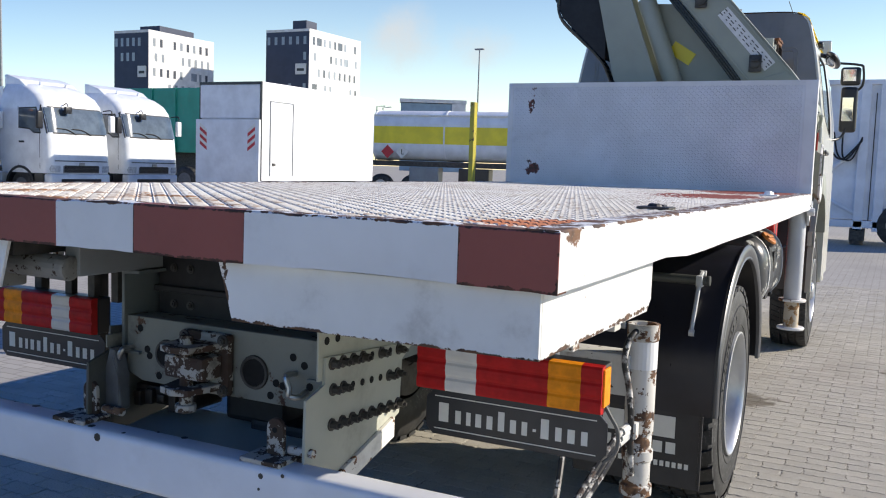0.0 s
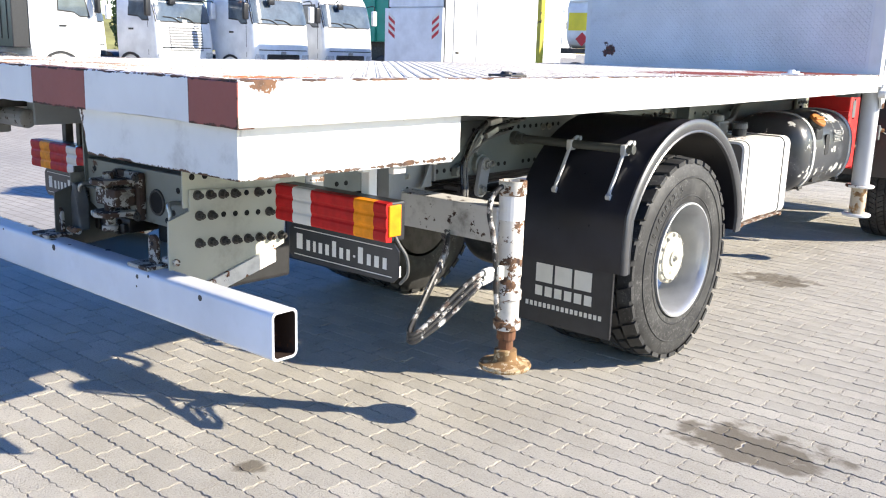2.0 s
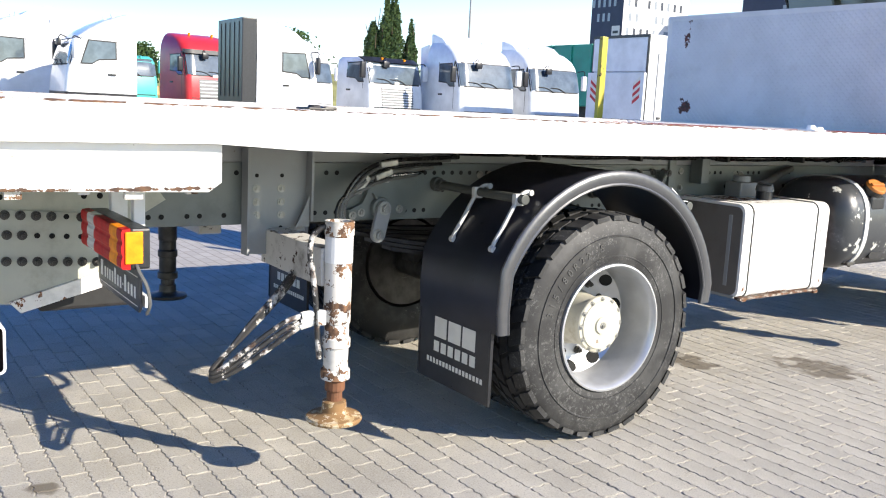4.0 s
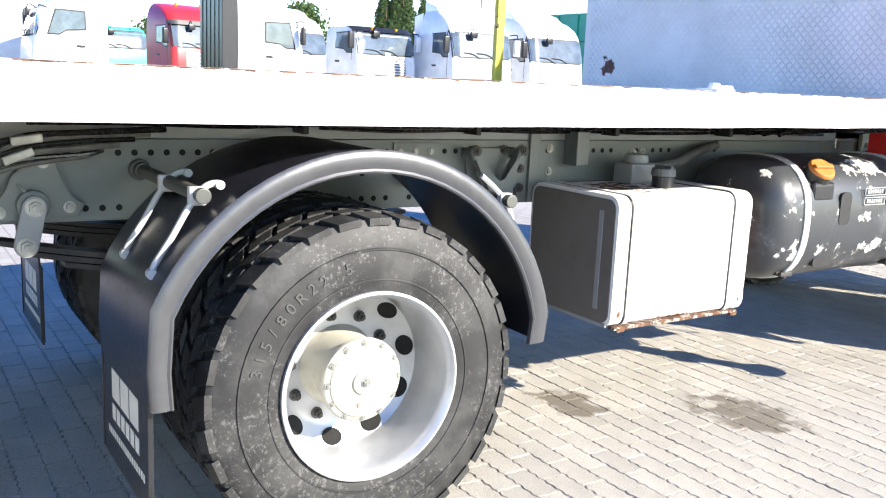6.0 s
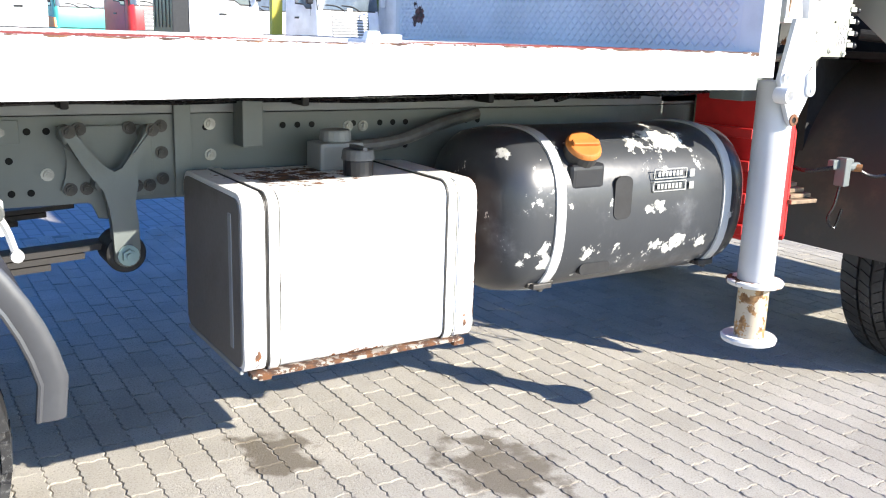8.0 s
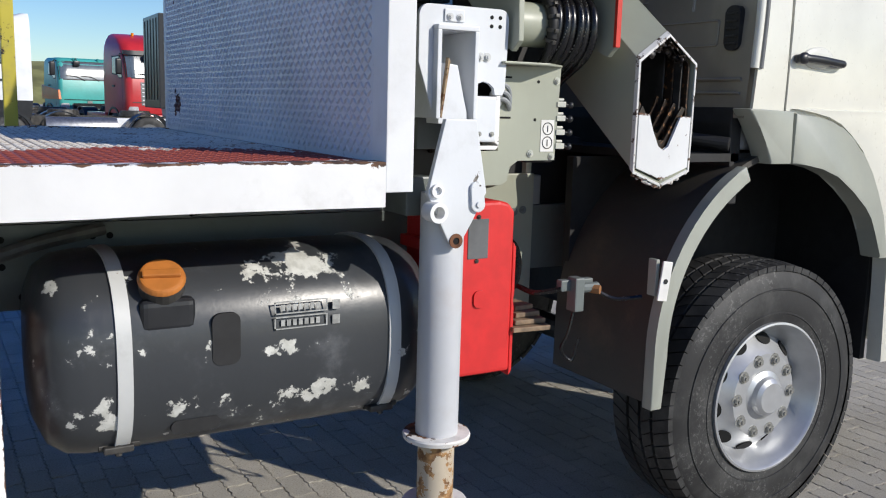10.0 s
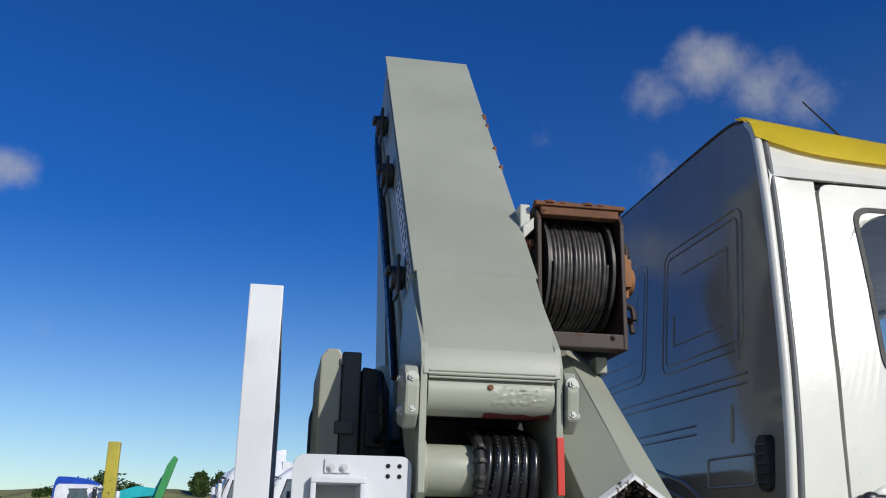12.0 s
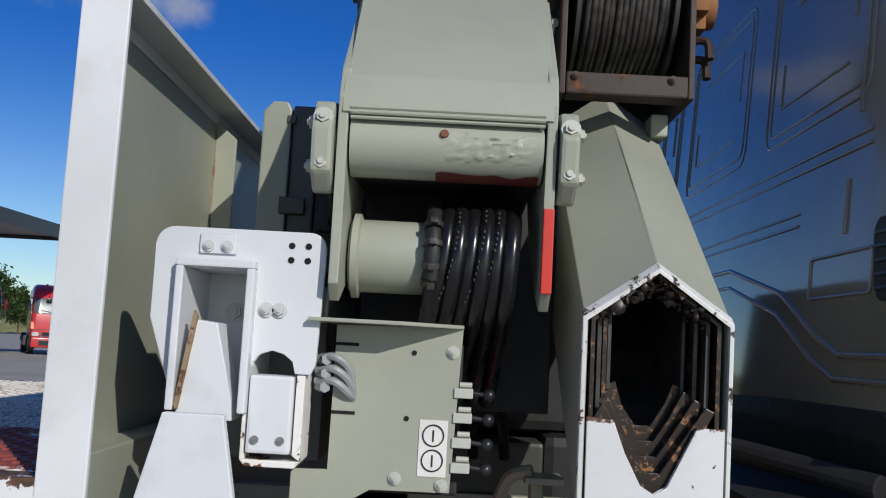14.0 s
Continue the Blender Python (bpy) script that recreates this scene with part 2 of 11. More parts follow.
HEAD_PAINT = paint("headboard_paint", (0.66, 0.68, 0.72), 0.30, chips=0.02, dirt=0.18, chip_colour=(0.16, 0.05, 0.04),
                   spots=[((-1.05, 5.75, 1.6), 0.16, (1, 1, 0.9)), ((-1.06, 5.75, 2.17), 0.17, (1.8, 1, 0.6))])
STRIPE_RED = paint("warning_stripe_red", (0.27, 0.070, 0.052), 0.6, chips=0.12, dirt=0.3, dirt_colour=(0.13, 0.05, 0.035), chip_colour=(0.12, 0.05, 0.03), edges=[("Z", 1.478, 0.012), ("Z", 1.355, 0.014), ("X", 1.25, 0.014), ("X", 1.027, 0.010), ("X", 0.108, 0.010), ("X", 0.464, 0.010)])
SAGE = paint("crane_sage_paint", (0.34, 0.355, 0.285), 0.42, chips=0.03, dirt=0.10, dirt_colour=(0.22, 0.22, 0.18))
SAGE_LIGHT = paint("light_sage_paint", (0.50, 0.51, 0.45), 0.42, chips=0.08, dirt=0.18)
FRAME_GREY = paint("chassis_grey_paint", (0.150, 0.172, 0.168), 0.42, chips=0.05, dirt=0.35, dirt_colour=(0.05, 0.05, 0.045))
FRAME_CREAM = paint("rear_plate_paint", (0.42, 0.43, 0.37), 0.5, chips=0.12, dirt=0.4)
# grimy cream; the shade under the bed is also put into its base
DIRTY_SHADE_CREAM = paint("grimy_shade_cream", (0.21, 0.215, 0.185), 0.6, chips=0.40, dirt=0.9, dirt_colour=(0.05, 0.042, 0.035), chip_colour=(0.10, 0.05, 0.03))
BRACKET_GREY = paint("subframe_grey_paint", (0.27, 0.285, 0.295), 0.48, chips=0.06, dirt=0.25)
CREAM = paint("cab_cream_paint", (0.69, 0.68, 0.605), 0.30, dirt=0.06, dirt_colour=(0.5, 0.47, 0.40), coat=0.5)


def gloss_material():
    """Cab rear wall: cream darkened in colour for its shade, clear-coated, with darker streaks."""
    m = Mat("cab_rear_shaded_cream")
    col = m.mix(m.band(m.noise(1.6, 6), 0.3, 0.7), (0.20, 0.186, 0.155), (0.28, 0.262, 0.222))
    streaks = m.noise(3.0, 8, 0.65, stretch=(1, 1, 0.25))
    col = m.mix(m.math("MULTIPLY", m.band(streaks, 0.5, 0.72), 0.5), col, (0.17, 0.15, 0.12))
    m.set(col, m.math("ADD", m.math("MULTIPLY", m.band(streaks, 0.45, 0.75), 0.14), 0.10), 0.0)
    m.bsdf.inputs["Coat Weight"].default_value = 0.3
    m.bsdf.inputs["Coat Roughness"].default_value = 0.05
    return m.m


CAB_REAR_SHADE = gloss_material()
FENDER_SAGE = paint("fender_sage_paint", (0.36, 0.375, 0.325), 0.38, dirt=0.15, coat=0.2)
YELLOW = paint("yellow_band_paint", (0.85, 0.68, 0.03), 0.35, dirt=0.05)
POST_YELLOW = paint("stake_yellow_paint", (0.55, 0.47, 0.05), 0.5, chips=0.45, dirt=0.5, chip_scale=14, chip_colour=(0.05, 0.045, 0.03))
RED_PLASTIC = plain("red_plastic", (0.62, 0.028, 0.028), 0.38, vary=0.08)
# frame grey darkened: far and recessed parts carry their shade in it
FRAME_DARK = paint("dark_frame_paint", (0.075, 0.08, 0.072), 0.5, chips=0.05, dirt=0.6, dirt_colour=(0.025, 0.023, 0.02))
OLD_RED = paint("old_red_primer", (0.13, 0.022, 0.016), 0.55, chips=0.4, dirt=0.5, chip_colour=(0.2, 0.2, 0.17))
RED_PAINT = paint("red_edge_paint", (0.60, 0.035, 0.02), 0.4, dirt=0.1)
BLACK_PLASTIC = plain("black_plastic", (0.016, 0.017, 0.020), 0.36, vary=0.25, scale=5)
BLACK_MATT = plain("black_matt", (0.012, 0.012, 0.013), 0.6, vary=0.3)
HOSE = plain("hydraulic_hose_rubber", (0.009, 0.009, 0.010), 0.26, vary=0.2)
HOSE_GREY = plain("dusty_hose", (0.10, 0.10, 0.095), 0.55, vary=0.3)
HOSE_WHITE = paint("painted_hose", (0.70, 0.69, 0.65), 0.55, chips=0.3, dirt=0.5)
STEEL = plain("bare_steel", (0.42, 0.42, 0.41), 0.38, metal=0.9, vary=0.2)
ZINC = plain("zinc_bolt", (0.33, 0.33, 0.31), 0.45, metal=0.7, vary=0.25)
DARK_STEEL = plain("dark_metal", (0.055, 0.052, 0.048), 0.5, metal=0.3, vary=0.4)
RIM_SILVER = plain("silver_rim_paint", (0.48, 0.49, 0.50), 0.36, metal=0.55, vary=0.06)
HUB_CREAM = paint("hub_paint", (0.47, 0.45, 0.37), 0.5, chips=0.25, dirt=0.75, dirt_colour=(0.20, 0.16, 0.11), chip_scale=16)
DARK_RUST = paint("dark_rust", (0.034, 0.020, 0.015), 0.6, chips=0.42, dirt=0.5, dirt_colour=(0.02, 0.015, 0.012), chip_colour=(0.17, 0.07, 0.03))
RUSTY = paint("rust", (0.17, 0.068, 0.030), 0.8, chips=0.4, dirt=0.5, dirt_colour=(0.04, 0.028, 0.02), chip_colour=(0.30, 0.13, 0.05))
RUST_ORANGE = paint("orange_rust", (0.29, 0.13, 0.05), 0.8, chips=0.3, dirt=0.5, dirt_colour=(0.08, 0.04, 0.02))
GREASE = plain("old_grease", (0.022, 0.016, 0.012), 0.42, vary=0.5, scale=25)
# black that stands for the shade inside holes and openings
HOLE_SHADE = plain("hole_shade", (0.006, 0.006, 0.006), 0.9, vary=0.1)
TANK_BLACK = paint("tank_black_paint", (0.043, 0.047, 0.052), 0.33, chips=0.40, dirt=0.8, dirt_colour=(0.135, 0.142, 0.152), chip_scale=9, chip_colour=(0.62, 0.62, 0.58), chip_dark=(0.46, 0.46, 0.42), spots=[((1.05, 5.22, 0.80), 0.17, (1, 0.6, 1.6)), ((1.03, 5.05, 0.80), 0.15, (1, 1.6, 0.8)), ((1.05, 5.70, 0.78), 0.22, (1, 0.6, 2.0)), ((0.98, 5.60, 1.16), 0.22, (1.2, 0.5, 2.0)), ((0.93, 4.98, 1.13), 0.13, (1, 1, 2.0)), ((1.06, 5.55, 0.93), 0.12, (1, 0.8, 1.8))])
STRAP = paint("strap_paint", (0.56, 0.57, 0.56), 0.42, chips=0.2, dirt=0.3)
ORANGE_CAP = plain("orange_cap", (0.45, 0.155, 0.03), 0.5)
LENS_RED = plain("red_lens", (0.42, 0.012, 0.012), 0.5, vary=0.15, scale=30, Specular_IOR_Level=0.2)
LENS_AMBER = plain("amber_lens", (0.78, 0.25, 0.01), 0.5, vary=0.15, scale=30, Specular_IOR_Level=0.2)
LENS_CLEAR = plain("clear_lens", (0.62, 0.60, 0.58), 0.16, vary=0.05, Coat_Weight=0.6)
LETTER = plain("plate_lettering", (0.66, 0.65, 0.60), 0.45, vary=0.05)
PLATE_BLACK = plain("plate_black", (0.020, 0.021, 0.025), 0.32, vary=0.15)
LABEL_WHITE = plain("label_white", (0.70, 0.69, 0.66), 0.5, vary=0.08)
GLASS = glass("window_glass")
# lining and seats lightened to stand for sky reflected in the windows
CAB_LIGHTENED = plain("cab_interior_lightened", (0.42, 0.43, 0.44), 0.7, vary=0.12)
SEAT = plain("seat_fabric_lightened", (0.27, 0.30, 0.34), 0.8, vary=0.2)
DAMP = plain("grey_plastic", (0.11, 0.115, 0.12), 0.5, vary=0.15)


def tread_material(name, plate):
    """Chequer plate: white paint worn to rust and red primer; the plate between the bars is darker."""
    m = Mat(name)
    tone = m.band(m.noise(1.3, 6), 0.3, 0.7)
    if plate:
        col = m.mix(tone, (0.27, 0.225, 0.175), (0.42, 0.375, 0.31))
    else:
        col = m.mix(tone, (0.66, 0.61, 0.53), (0.76, 0.73, 0.67))
    torn = m.noise(3.4, 9, 0.7)
    speck = m.noise(26, 8, 0.7)
    col = m.mix(m.math("MULTIPLY", m.band(speck, 0.50, 0.64), 0.75), col, (0.25, 0.17, 0.11))
    rusty = m.mix(m.band(m.noise(30, 6), 0.3, 0.7), (0.13, 0.06, 0.03), (0.42, 0.20, 0.075))
    rear = m.near((-0.7, -0.1, 1.48), 1.3, (0.7, 1.0, 1.0))
    col = m.mix(m.band(m.math("ADD", torn, m.math("MULTIPLY", rear, 0.16)), 0.60, 0.70), col, rusty)
    primer = 0.0
    for c, r, s in (((0.95, 5.2, 1.48), 1.0, (1.3, 0.75, 1)), ((0.9, 3.6, 1.48), 0.8, (1.4, 0.8, 1)), ((1.14, 0.24, 1.48), 0.30, (0.9, 1.1, 1))):
        k = m.near(c, r, s)
        primer = k if isinstance(primer, float) else m.math("MAXIMUM", primer, k)
    primer = m.band(m.math("ADD", m.noise(5.5, 8, 0.68), m.math("MULTIPLY", primer, 0.42)), 0.66, 0.72)
    tint = m.mix(m.near((1.12, 0.1, 1.48), 1.2), (0.27, 0.062, 0.042), (0.50, 0.19, 0.085))
    col = m.mix(primer, col, tint)
    m.set(col, m.math("ADD", m.math("MULTIPLY", speck, 0.25), 0.42), 0.0)
    m.bump(speck, 0.3, 0.001)
    return m.m


TREAD = tread_material("worn_chequer_bars", False)
TREAD_PLATE = tread_material("worn_chequer_plate", True)


def rubber_material():
    m = Mat("dusty_tyre_rubber")
    col = m.mix(m.band(m.noise(6, 7, 0.65), 0.42, 0.66), (0.014, 0.014, 0.0145), (0.042, 0.042, 0.041))
    scuff = m.math("MULTIPLY", m.noise(60, 10, 0.8), m.band(m.noise(3.6, 6), 0.30, 0.58, 0.55, 1.06))
    col = m.mix(m.math("MULTIPLY", m.band(scuff, 0.54, 0.66), 0.42), col, (0.22, 0.218, 0.21))
    m.set(col, 0.62)
    m.bump(m.noise(70, 5), 0.3, 0.0015)
    return m.m


RUBBER = rubber_material()


def paving_material(name, joints):
    m = Mat(name)
    col = m.mix(m.band(m.noise(2.2, 6), 0.3, 0.7), (0.39, 0.362, 0.305), (0.49, 0.46, 0.40))
    grit = m.noise(120, 6, 0.75)
    col = m.mix(m.math("MULTIPLY", m.band(grit, 0.54, 0.66), 0.6), col, (0.62, 0.59, 0.53))
    col = m.mix(m.math("MULTIPLY", m.band(grit, 0.47, 0.36), 0.6), col, (0.17, 0.155, 0.135))
    info = m.n.new("ShaderNodeObjectInfo" if not joints else "ShaderNodeNewGeometry")
    rnd = info.outputs["Random"] if not joints else info.outputs["Random Per Island"]
    col = m.mix(m.math("MULTIPLY", rnd, 0.34), col, (0.27, 0.255, 0.225))
    oil = 0.0
    geo = m.n.new("ShaderNodeNewGeometry")
    stain = m.n.new("ShaderNodeTexNoise")
    stain.inputs["Scale"].default_value, stain.inputs["Detail"].default_value = 8.0, 9.0
    m.l.new(geo.outputs["Position"], stain.inputs["Vector"])
    for c, r, s in (((0.46, 4.31, 0), 0.42, (1.0, 1.5, 1)), ((0.95, 5.0, 0), 0.55, (1.0, 1.3, 1)), ((1.95, 2.05, 0), 0.62, (0.9, 1.5, 1)), ((2.0, 6.6, 0), 0.35, (1, 1, 1)), ((0.62, 0.5, 0), 0.14, (1, 1, 1)), ((1.2, 0.6, 0), 0.16, (1, 1, 1))):
        sub = m.n.new("ShaderNodeVectorMath")
        sub.operation = "SUBTRACT"
        m.l.new(geo.outputs["Position"], sub.inputs[0])
        sub.inputs[1].default_value = c
        mul = m.n.new("ShaderNodeVectorMath")
        mul.operation = "MULTIPLY"
        m.l.new(sub.outputs[0], mul.inputs[0])
        mul.inputs[1].default_value = s
        ln = m.n.new("ShaderNodeVectorMath")
        ln.operation = "LENGTH"
        m.l.new(mul.outputs[0], ln.inputs[0])
        k = m.band(ln.outputs["Value"], 0.0, r, 1.0, 0.0)
        oil = k if isinstance(oil, float) else m.math("MAXIMUM", oil, k)
    oil = m.band(m.math("ADD", stain.outputs["Fac"], m.math("MULTIPLY", oil, 0.5)), 0.72, 0.9)
    col = m.mix(m.math("MULTIPLY", oil, 0.72), col, (0.10, 0.078, 0.050))
    m.set(col, m.math("ADD", m.math("MULTIPLY", grit, 0.15), 0.80))
    m.bsdf.inputs["Specular IOR Level"].default_value = 0.2
    m.bump(grit, 1.0, 0.006)
    return m.m


PAVER = paving_material("concrete_paver", False)
PAVER_REST = paving_material("concrete_paver_field", True)


def sand_material():
    m = Mat("joint_sand")
    col = m.mix(m.band(m.noise(6, 7), 0.35, 0.65), (0.50, 0.465, 0.40), (0.24, 0.22, 0.19))
    m.set(col, 0.95)
    m.bsdf.inputs["Specular IOR Level"].default_value = 0.1
    m.bump(m.noise(120, 4), 0.5, 0.003)
    return m.m


SAND = sand_material()


def ground_material():
    """The wide yard: paving far off, with courses as fine relief."""
    m = Mat("yard_ground")
    br = m.n.new("ShaderNodeTexBrick")
    br.inputs["Scale"].default_value = 1.0
    br.inputs["Brick Width"].default_value, br.inputs["Row Height"].default_value = 0.212, 0.107
    br.inputs["Mortar Size"].default_value = 0.008
    br.inputs["Color1"].default_value, br.inputs["Color2"].default_value = (0.40, 0.375, 0.335, 1), (0.34, 0.32, 0.285, 1)
    br.inputs["Mortar"].default_value = (0.24, 0.225, 0.20, 1)
    m.l.new(m.tc.outputs["Object"], br.inputs["Vector"])
    col = m.mix(m.math("MULTIPLY", m.band(m.noise(0.35, 7), 0.45, 0.7), 0.5), br.outputs["Color"], (0.24, 0.23, 0.21))
    m.set(col, 0.8)
    m.bump(br.outputs["Fac"], -0.4, 0.004)
    return m.m


GROUND = ground_material()


# ---------------------------------------------------------------- building helpers
def thing(name, label="", category="", group="", kind="", at=None):
    ob = new(name)
    ob.empty_display_size = 0.2
    if at is not None:
        ob.matrix_world = at
    return tagged(ob, label, category, group, kind)


def part(name, bm, material, parent=None, label="", smooth=None):
    """Links a bmesh as one mesh object under a thing or a part."""
    bmesh.ops.recalc_face_normals(bm, faces=bm.faces)
    me = bpy.data.meshes.new(name)
    bm.to_mesh(me)
    bm.free()
    for mt in material if isinstance(material, (list, tuple)) else [material]:
        me.materials.append(mt)
    if smooth is not None:
        me.shade_smooth()
        me.set_sharp_from_angle(angle=radians(smooth))
    ob = new(name, me)
    ob.parent = parent
    return tagged(ob, label)


def B():
    return bmesh.new()


def bev(bm, geom, width, seg=2):
    edges = [e for e in geom if isinstance(e, bmesh.types.BMEdge)]
    bmesh.ops.bevel(bm, geom=edges, offset=width, segments=seg, affect="EDGES", profile=0.6)


def box(bm, x0, x1, y0, y1, z0, z1, bevel=0.0, seg=2, m=None, mi=0):
    mat = Matrix.Translation(((x0 + x1) / 2, (y0 + y1) / 2, (z0 + z1) / 2)) @ Matrix.Diagonal((x1 - x0, y1 - y0, z1 - z0, 1))
    if m is not None:
        mat = m @ mat
    vs = bmesh.ops.create_cube(bm, size=1, matrix=mat)["verts"]
    fs = {f for v in vs for f in v.link_faces}
    for f in fs:
        f.material_index = mi
    if bevel:
        bev(bm, list({e for v in vs for e in v.link_edges}), bevel, seg)
    return bm


def cyl(bm, p0, p1, r0, r1=None, seg=20, bevel=0.0, mi=0):
    p0, p1 = Vector(p0), Vector(p1)
    d = p1 - p0
    mat = Matrix.Translation((p0 + p1) / 2) @ d.to_track_quat("Z", "Y").to_matrix().to_4x4()
    vs = bmesh.ops.create_cone(bm, cap_ends=True, segments=seg, radius1=r0, radius2=r0 if r1 is None else r1, depth=d.length, matrix=mat)["verts"]
    for f in {f for v in vs for f in v.link_faces}:
        f.material_index = mi
    if bevel:
        ring = [e for e in {e for v in vs for e in v.link_edges} if any(len(f.verts) > 4 for f in e.link_faces)]
        bev(bm, ring, bevel)
    return bm


def prism(bm, poly, axis, a, b, bevel=0.0, seg=2, m=None, mi=0):
    """A polygon pushed along an axis: axis x takes (y, z), y takes (x, z), z takes (x, y)."""
    put = {"x": lambda u, v, w: (w, u, v), "y": lambda u, v, w: (u, w, v), "z": lambda u, v, w: (u, v, w)}[axis]
    lo = [bm.verts.new(put(u, v, a)) for u, v in poly]
    hi = [bm.verts.new(put(u, v, b)) for u, v in poly]
    if m is not None:
        for v in lo + hi:
            v.co = m @ v.co
    fs = [bm.faces.new(lo), bm.faces.new(hi[::-1])]
    n = len(poly)
    for k in range(n):
        fs.append(bm.faces.new((lo[k], hi[k], hi[(k + 1) % n], lo[(k + 1) % n])))
    for f in fs:
        f.material_index = mi
    if bevel:
        bev(bm, list({e for f in fs for e in f.edges}), bevel, seg)
    return bm


def curve_points(pts, step=8):
    """A smooth line through the points."""
    p = [Vector(q) for q in pts]
    if len(p) < 3:
        return p
    p = [2 * p[0] - p[1], *p, 2 * p[-1] - p[-2]]
    out = []
    for k in range(1, len(p) - 2):
        a, b, c, d = p[k - 1 : k + 3]
        for s in range(step):
            t = s / step
            out.append(0.5 * (2 * b + (c - a) * t + (2 * a - 5 * b + 4 * c - d) * t * t + (3 * b - a - 3 * c + d) * t**3))
    return [*out, p[-2]]


def tube(bm, pts, r, seg=8, step=6, smooth=True, mi=0):
    line = curve_points(pts, step) if smooth else [Vector(q) for q in pts]
    rings, up = [], Vector((0.13, 0.31, 0.94))
    for k, p in enumerate(line):
        d = (line[min(k + 1, len(line) - 1)] - line[max(k - 1, 0)]).normalized()
        side = d.cross(up)
        if side.length < 1e-3:
            side = d.orthogonal()
        side.normalize()
        up = side.cross(d).normalized()
        rings.append([bm.verts.new(p + r * (math.cos(a) * side + math.sin(a) * up)) for a in (2 * math.pi * s / seg for s in range(seg))])
    for q, w in zip(rings, rings[1:]):
        for s in range(seg):
            bm.faces.new((q[s], q[(s + 1) % seg], w[(s + 1) % seg], w[s])).material_index = mi
    bm.faces.new(rings[0]).material_index = mi
    bm.faces.new(rings[-1][::-1]).material_index = mi
    return bm


def lathe(bm, profile, centre, axis="x", seg=48, mi=0, closed=False):
    """Turns a profile of (radius, offset along the axis) about the axis."""
    c, rings = Vector(centre), []
    for r, h in profile:
        ring = []
        for s in range(seg):
            a = 2 * math.pi * s / seg
            u, v = r * math.cos(a), r * math.sin(a)
            ring.append(bm.verts.new(c + Vector({"x": (h, u, v), "y": (u, h, v), "z": (u, v, h)}[axis])))
        rings.append(ring)
    pairs = list(zip(rings, rings[1:])) + ([(rings[-1], rings[0])] if closed else [])
    for q, w in pairs:
        for s in range(seg):
            bm.faces.new((q[s], q[(s + 1) % seg], w[(s + 1) % seg], w[s])).material_index = mi
    if not closed:
        for ring in (rings[0], rings[-1]):
            if len({tuple(v.co) for v in ring}) > 2:
                bm.faces.new(ring).material_index = mi
    return bm


def arc(cy, cz, r, a0, a1, n):
    return [(cy + r * math.cos(radians(a0 + (a1 - a0) * k / n)), cz + r * math.sin(radians(a0 + (a1 - a0) * k / n))) for k in range(n + 1)]


def round_rect(x0, x1, y0, y1, r, n=5):
    out = []
    for cx, cy, a in ((x1 - r, y1 - r, 0), (x0 + r, y1 - r, 90), (x0 + r, y0 + r, 180), (x1 - r, y0 + r, 270)):
        out += arc(cx, cy, r, a, a + 90, n)
    return out


def hexbolt(bm, p, d, r=0.016, h=None, mi=0):
    h = h or r * 0.75
    p, d = Vector(p), Vector(d).normalized()
    cyl(bm, p - d * 0.003, p + d * 0.004, r * 1.5, seg=12, mi=mi)
    cyl(bm, p + d * 0.003, p + d * (0.003 + h), r, seg=6, mi=mi)
    cyl(bm, p + d * 0.003, p + d * (0.003 + h * 1.45), r * 0.5, seg=8, mi=mi)
    return bm


def bolts(parent, places, d, r=0.016, material=None, name="bolt", h=None):
    """Bolts alike: one mesh shared by objects of their own."""
    first = None
    for p in places:
        if first is None:
            first = part(name, hexbolt(B(), (0, 0, 0), d, r, h), material or ZINC, parent)
            ob = first
        else:
            ob = new(name, first.data)
            ob.parent = parent
        ob.location = p
    return first


# black discs set on the surface stand for the dark inside of holes
def holes(parent, places, d, r=0.011, name="bolt_hole_disc"):
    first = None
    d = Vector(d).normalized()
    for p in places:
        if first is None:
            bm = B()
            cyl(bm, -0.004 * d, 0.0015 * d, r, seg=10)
            first = part(name, bm, HOLE_SHADE, parent)
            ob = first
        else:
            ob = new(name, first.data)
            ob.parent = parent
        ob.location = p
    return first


def bars(bm, x0, z0, widths, height, gap, put, depth=0.002):
    """A row of plain blocks that stands for lettering; put(u, v, w) lays it in the world."""
    u = x0
    for wd in widths:
        cs = [(u, z0), (u + wd, z0), (u + wd, z0 + height), (u, z0 + height)]
        lo = [bm.verts.new(put(a, b, 0)) for a, b in cs]
        hi = [bm.verts.new(put(a, b, depth)) for a, b in cs]
        bm.faces.new(hi)
        for k in range(4):
            bm.faces.new((lo[k], lo[(k + 1) % 4], hi[(k + 1) % 4], hi[k]))
        u += wd + gap
    return bm


# ---------------------------------------------------------------- the truck: bed
XR, XL, YH, ZB = 1.25, -1.29, 5.765, 1.48
truck = thing("flatbed_truck", "cream flatbed truck with worn white steel bed on block paving", "truck")


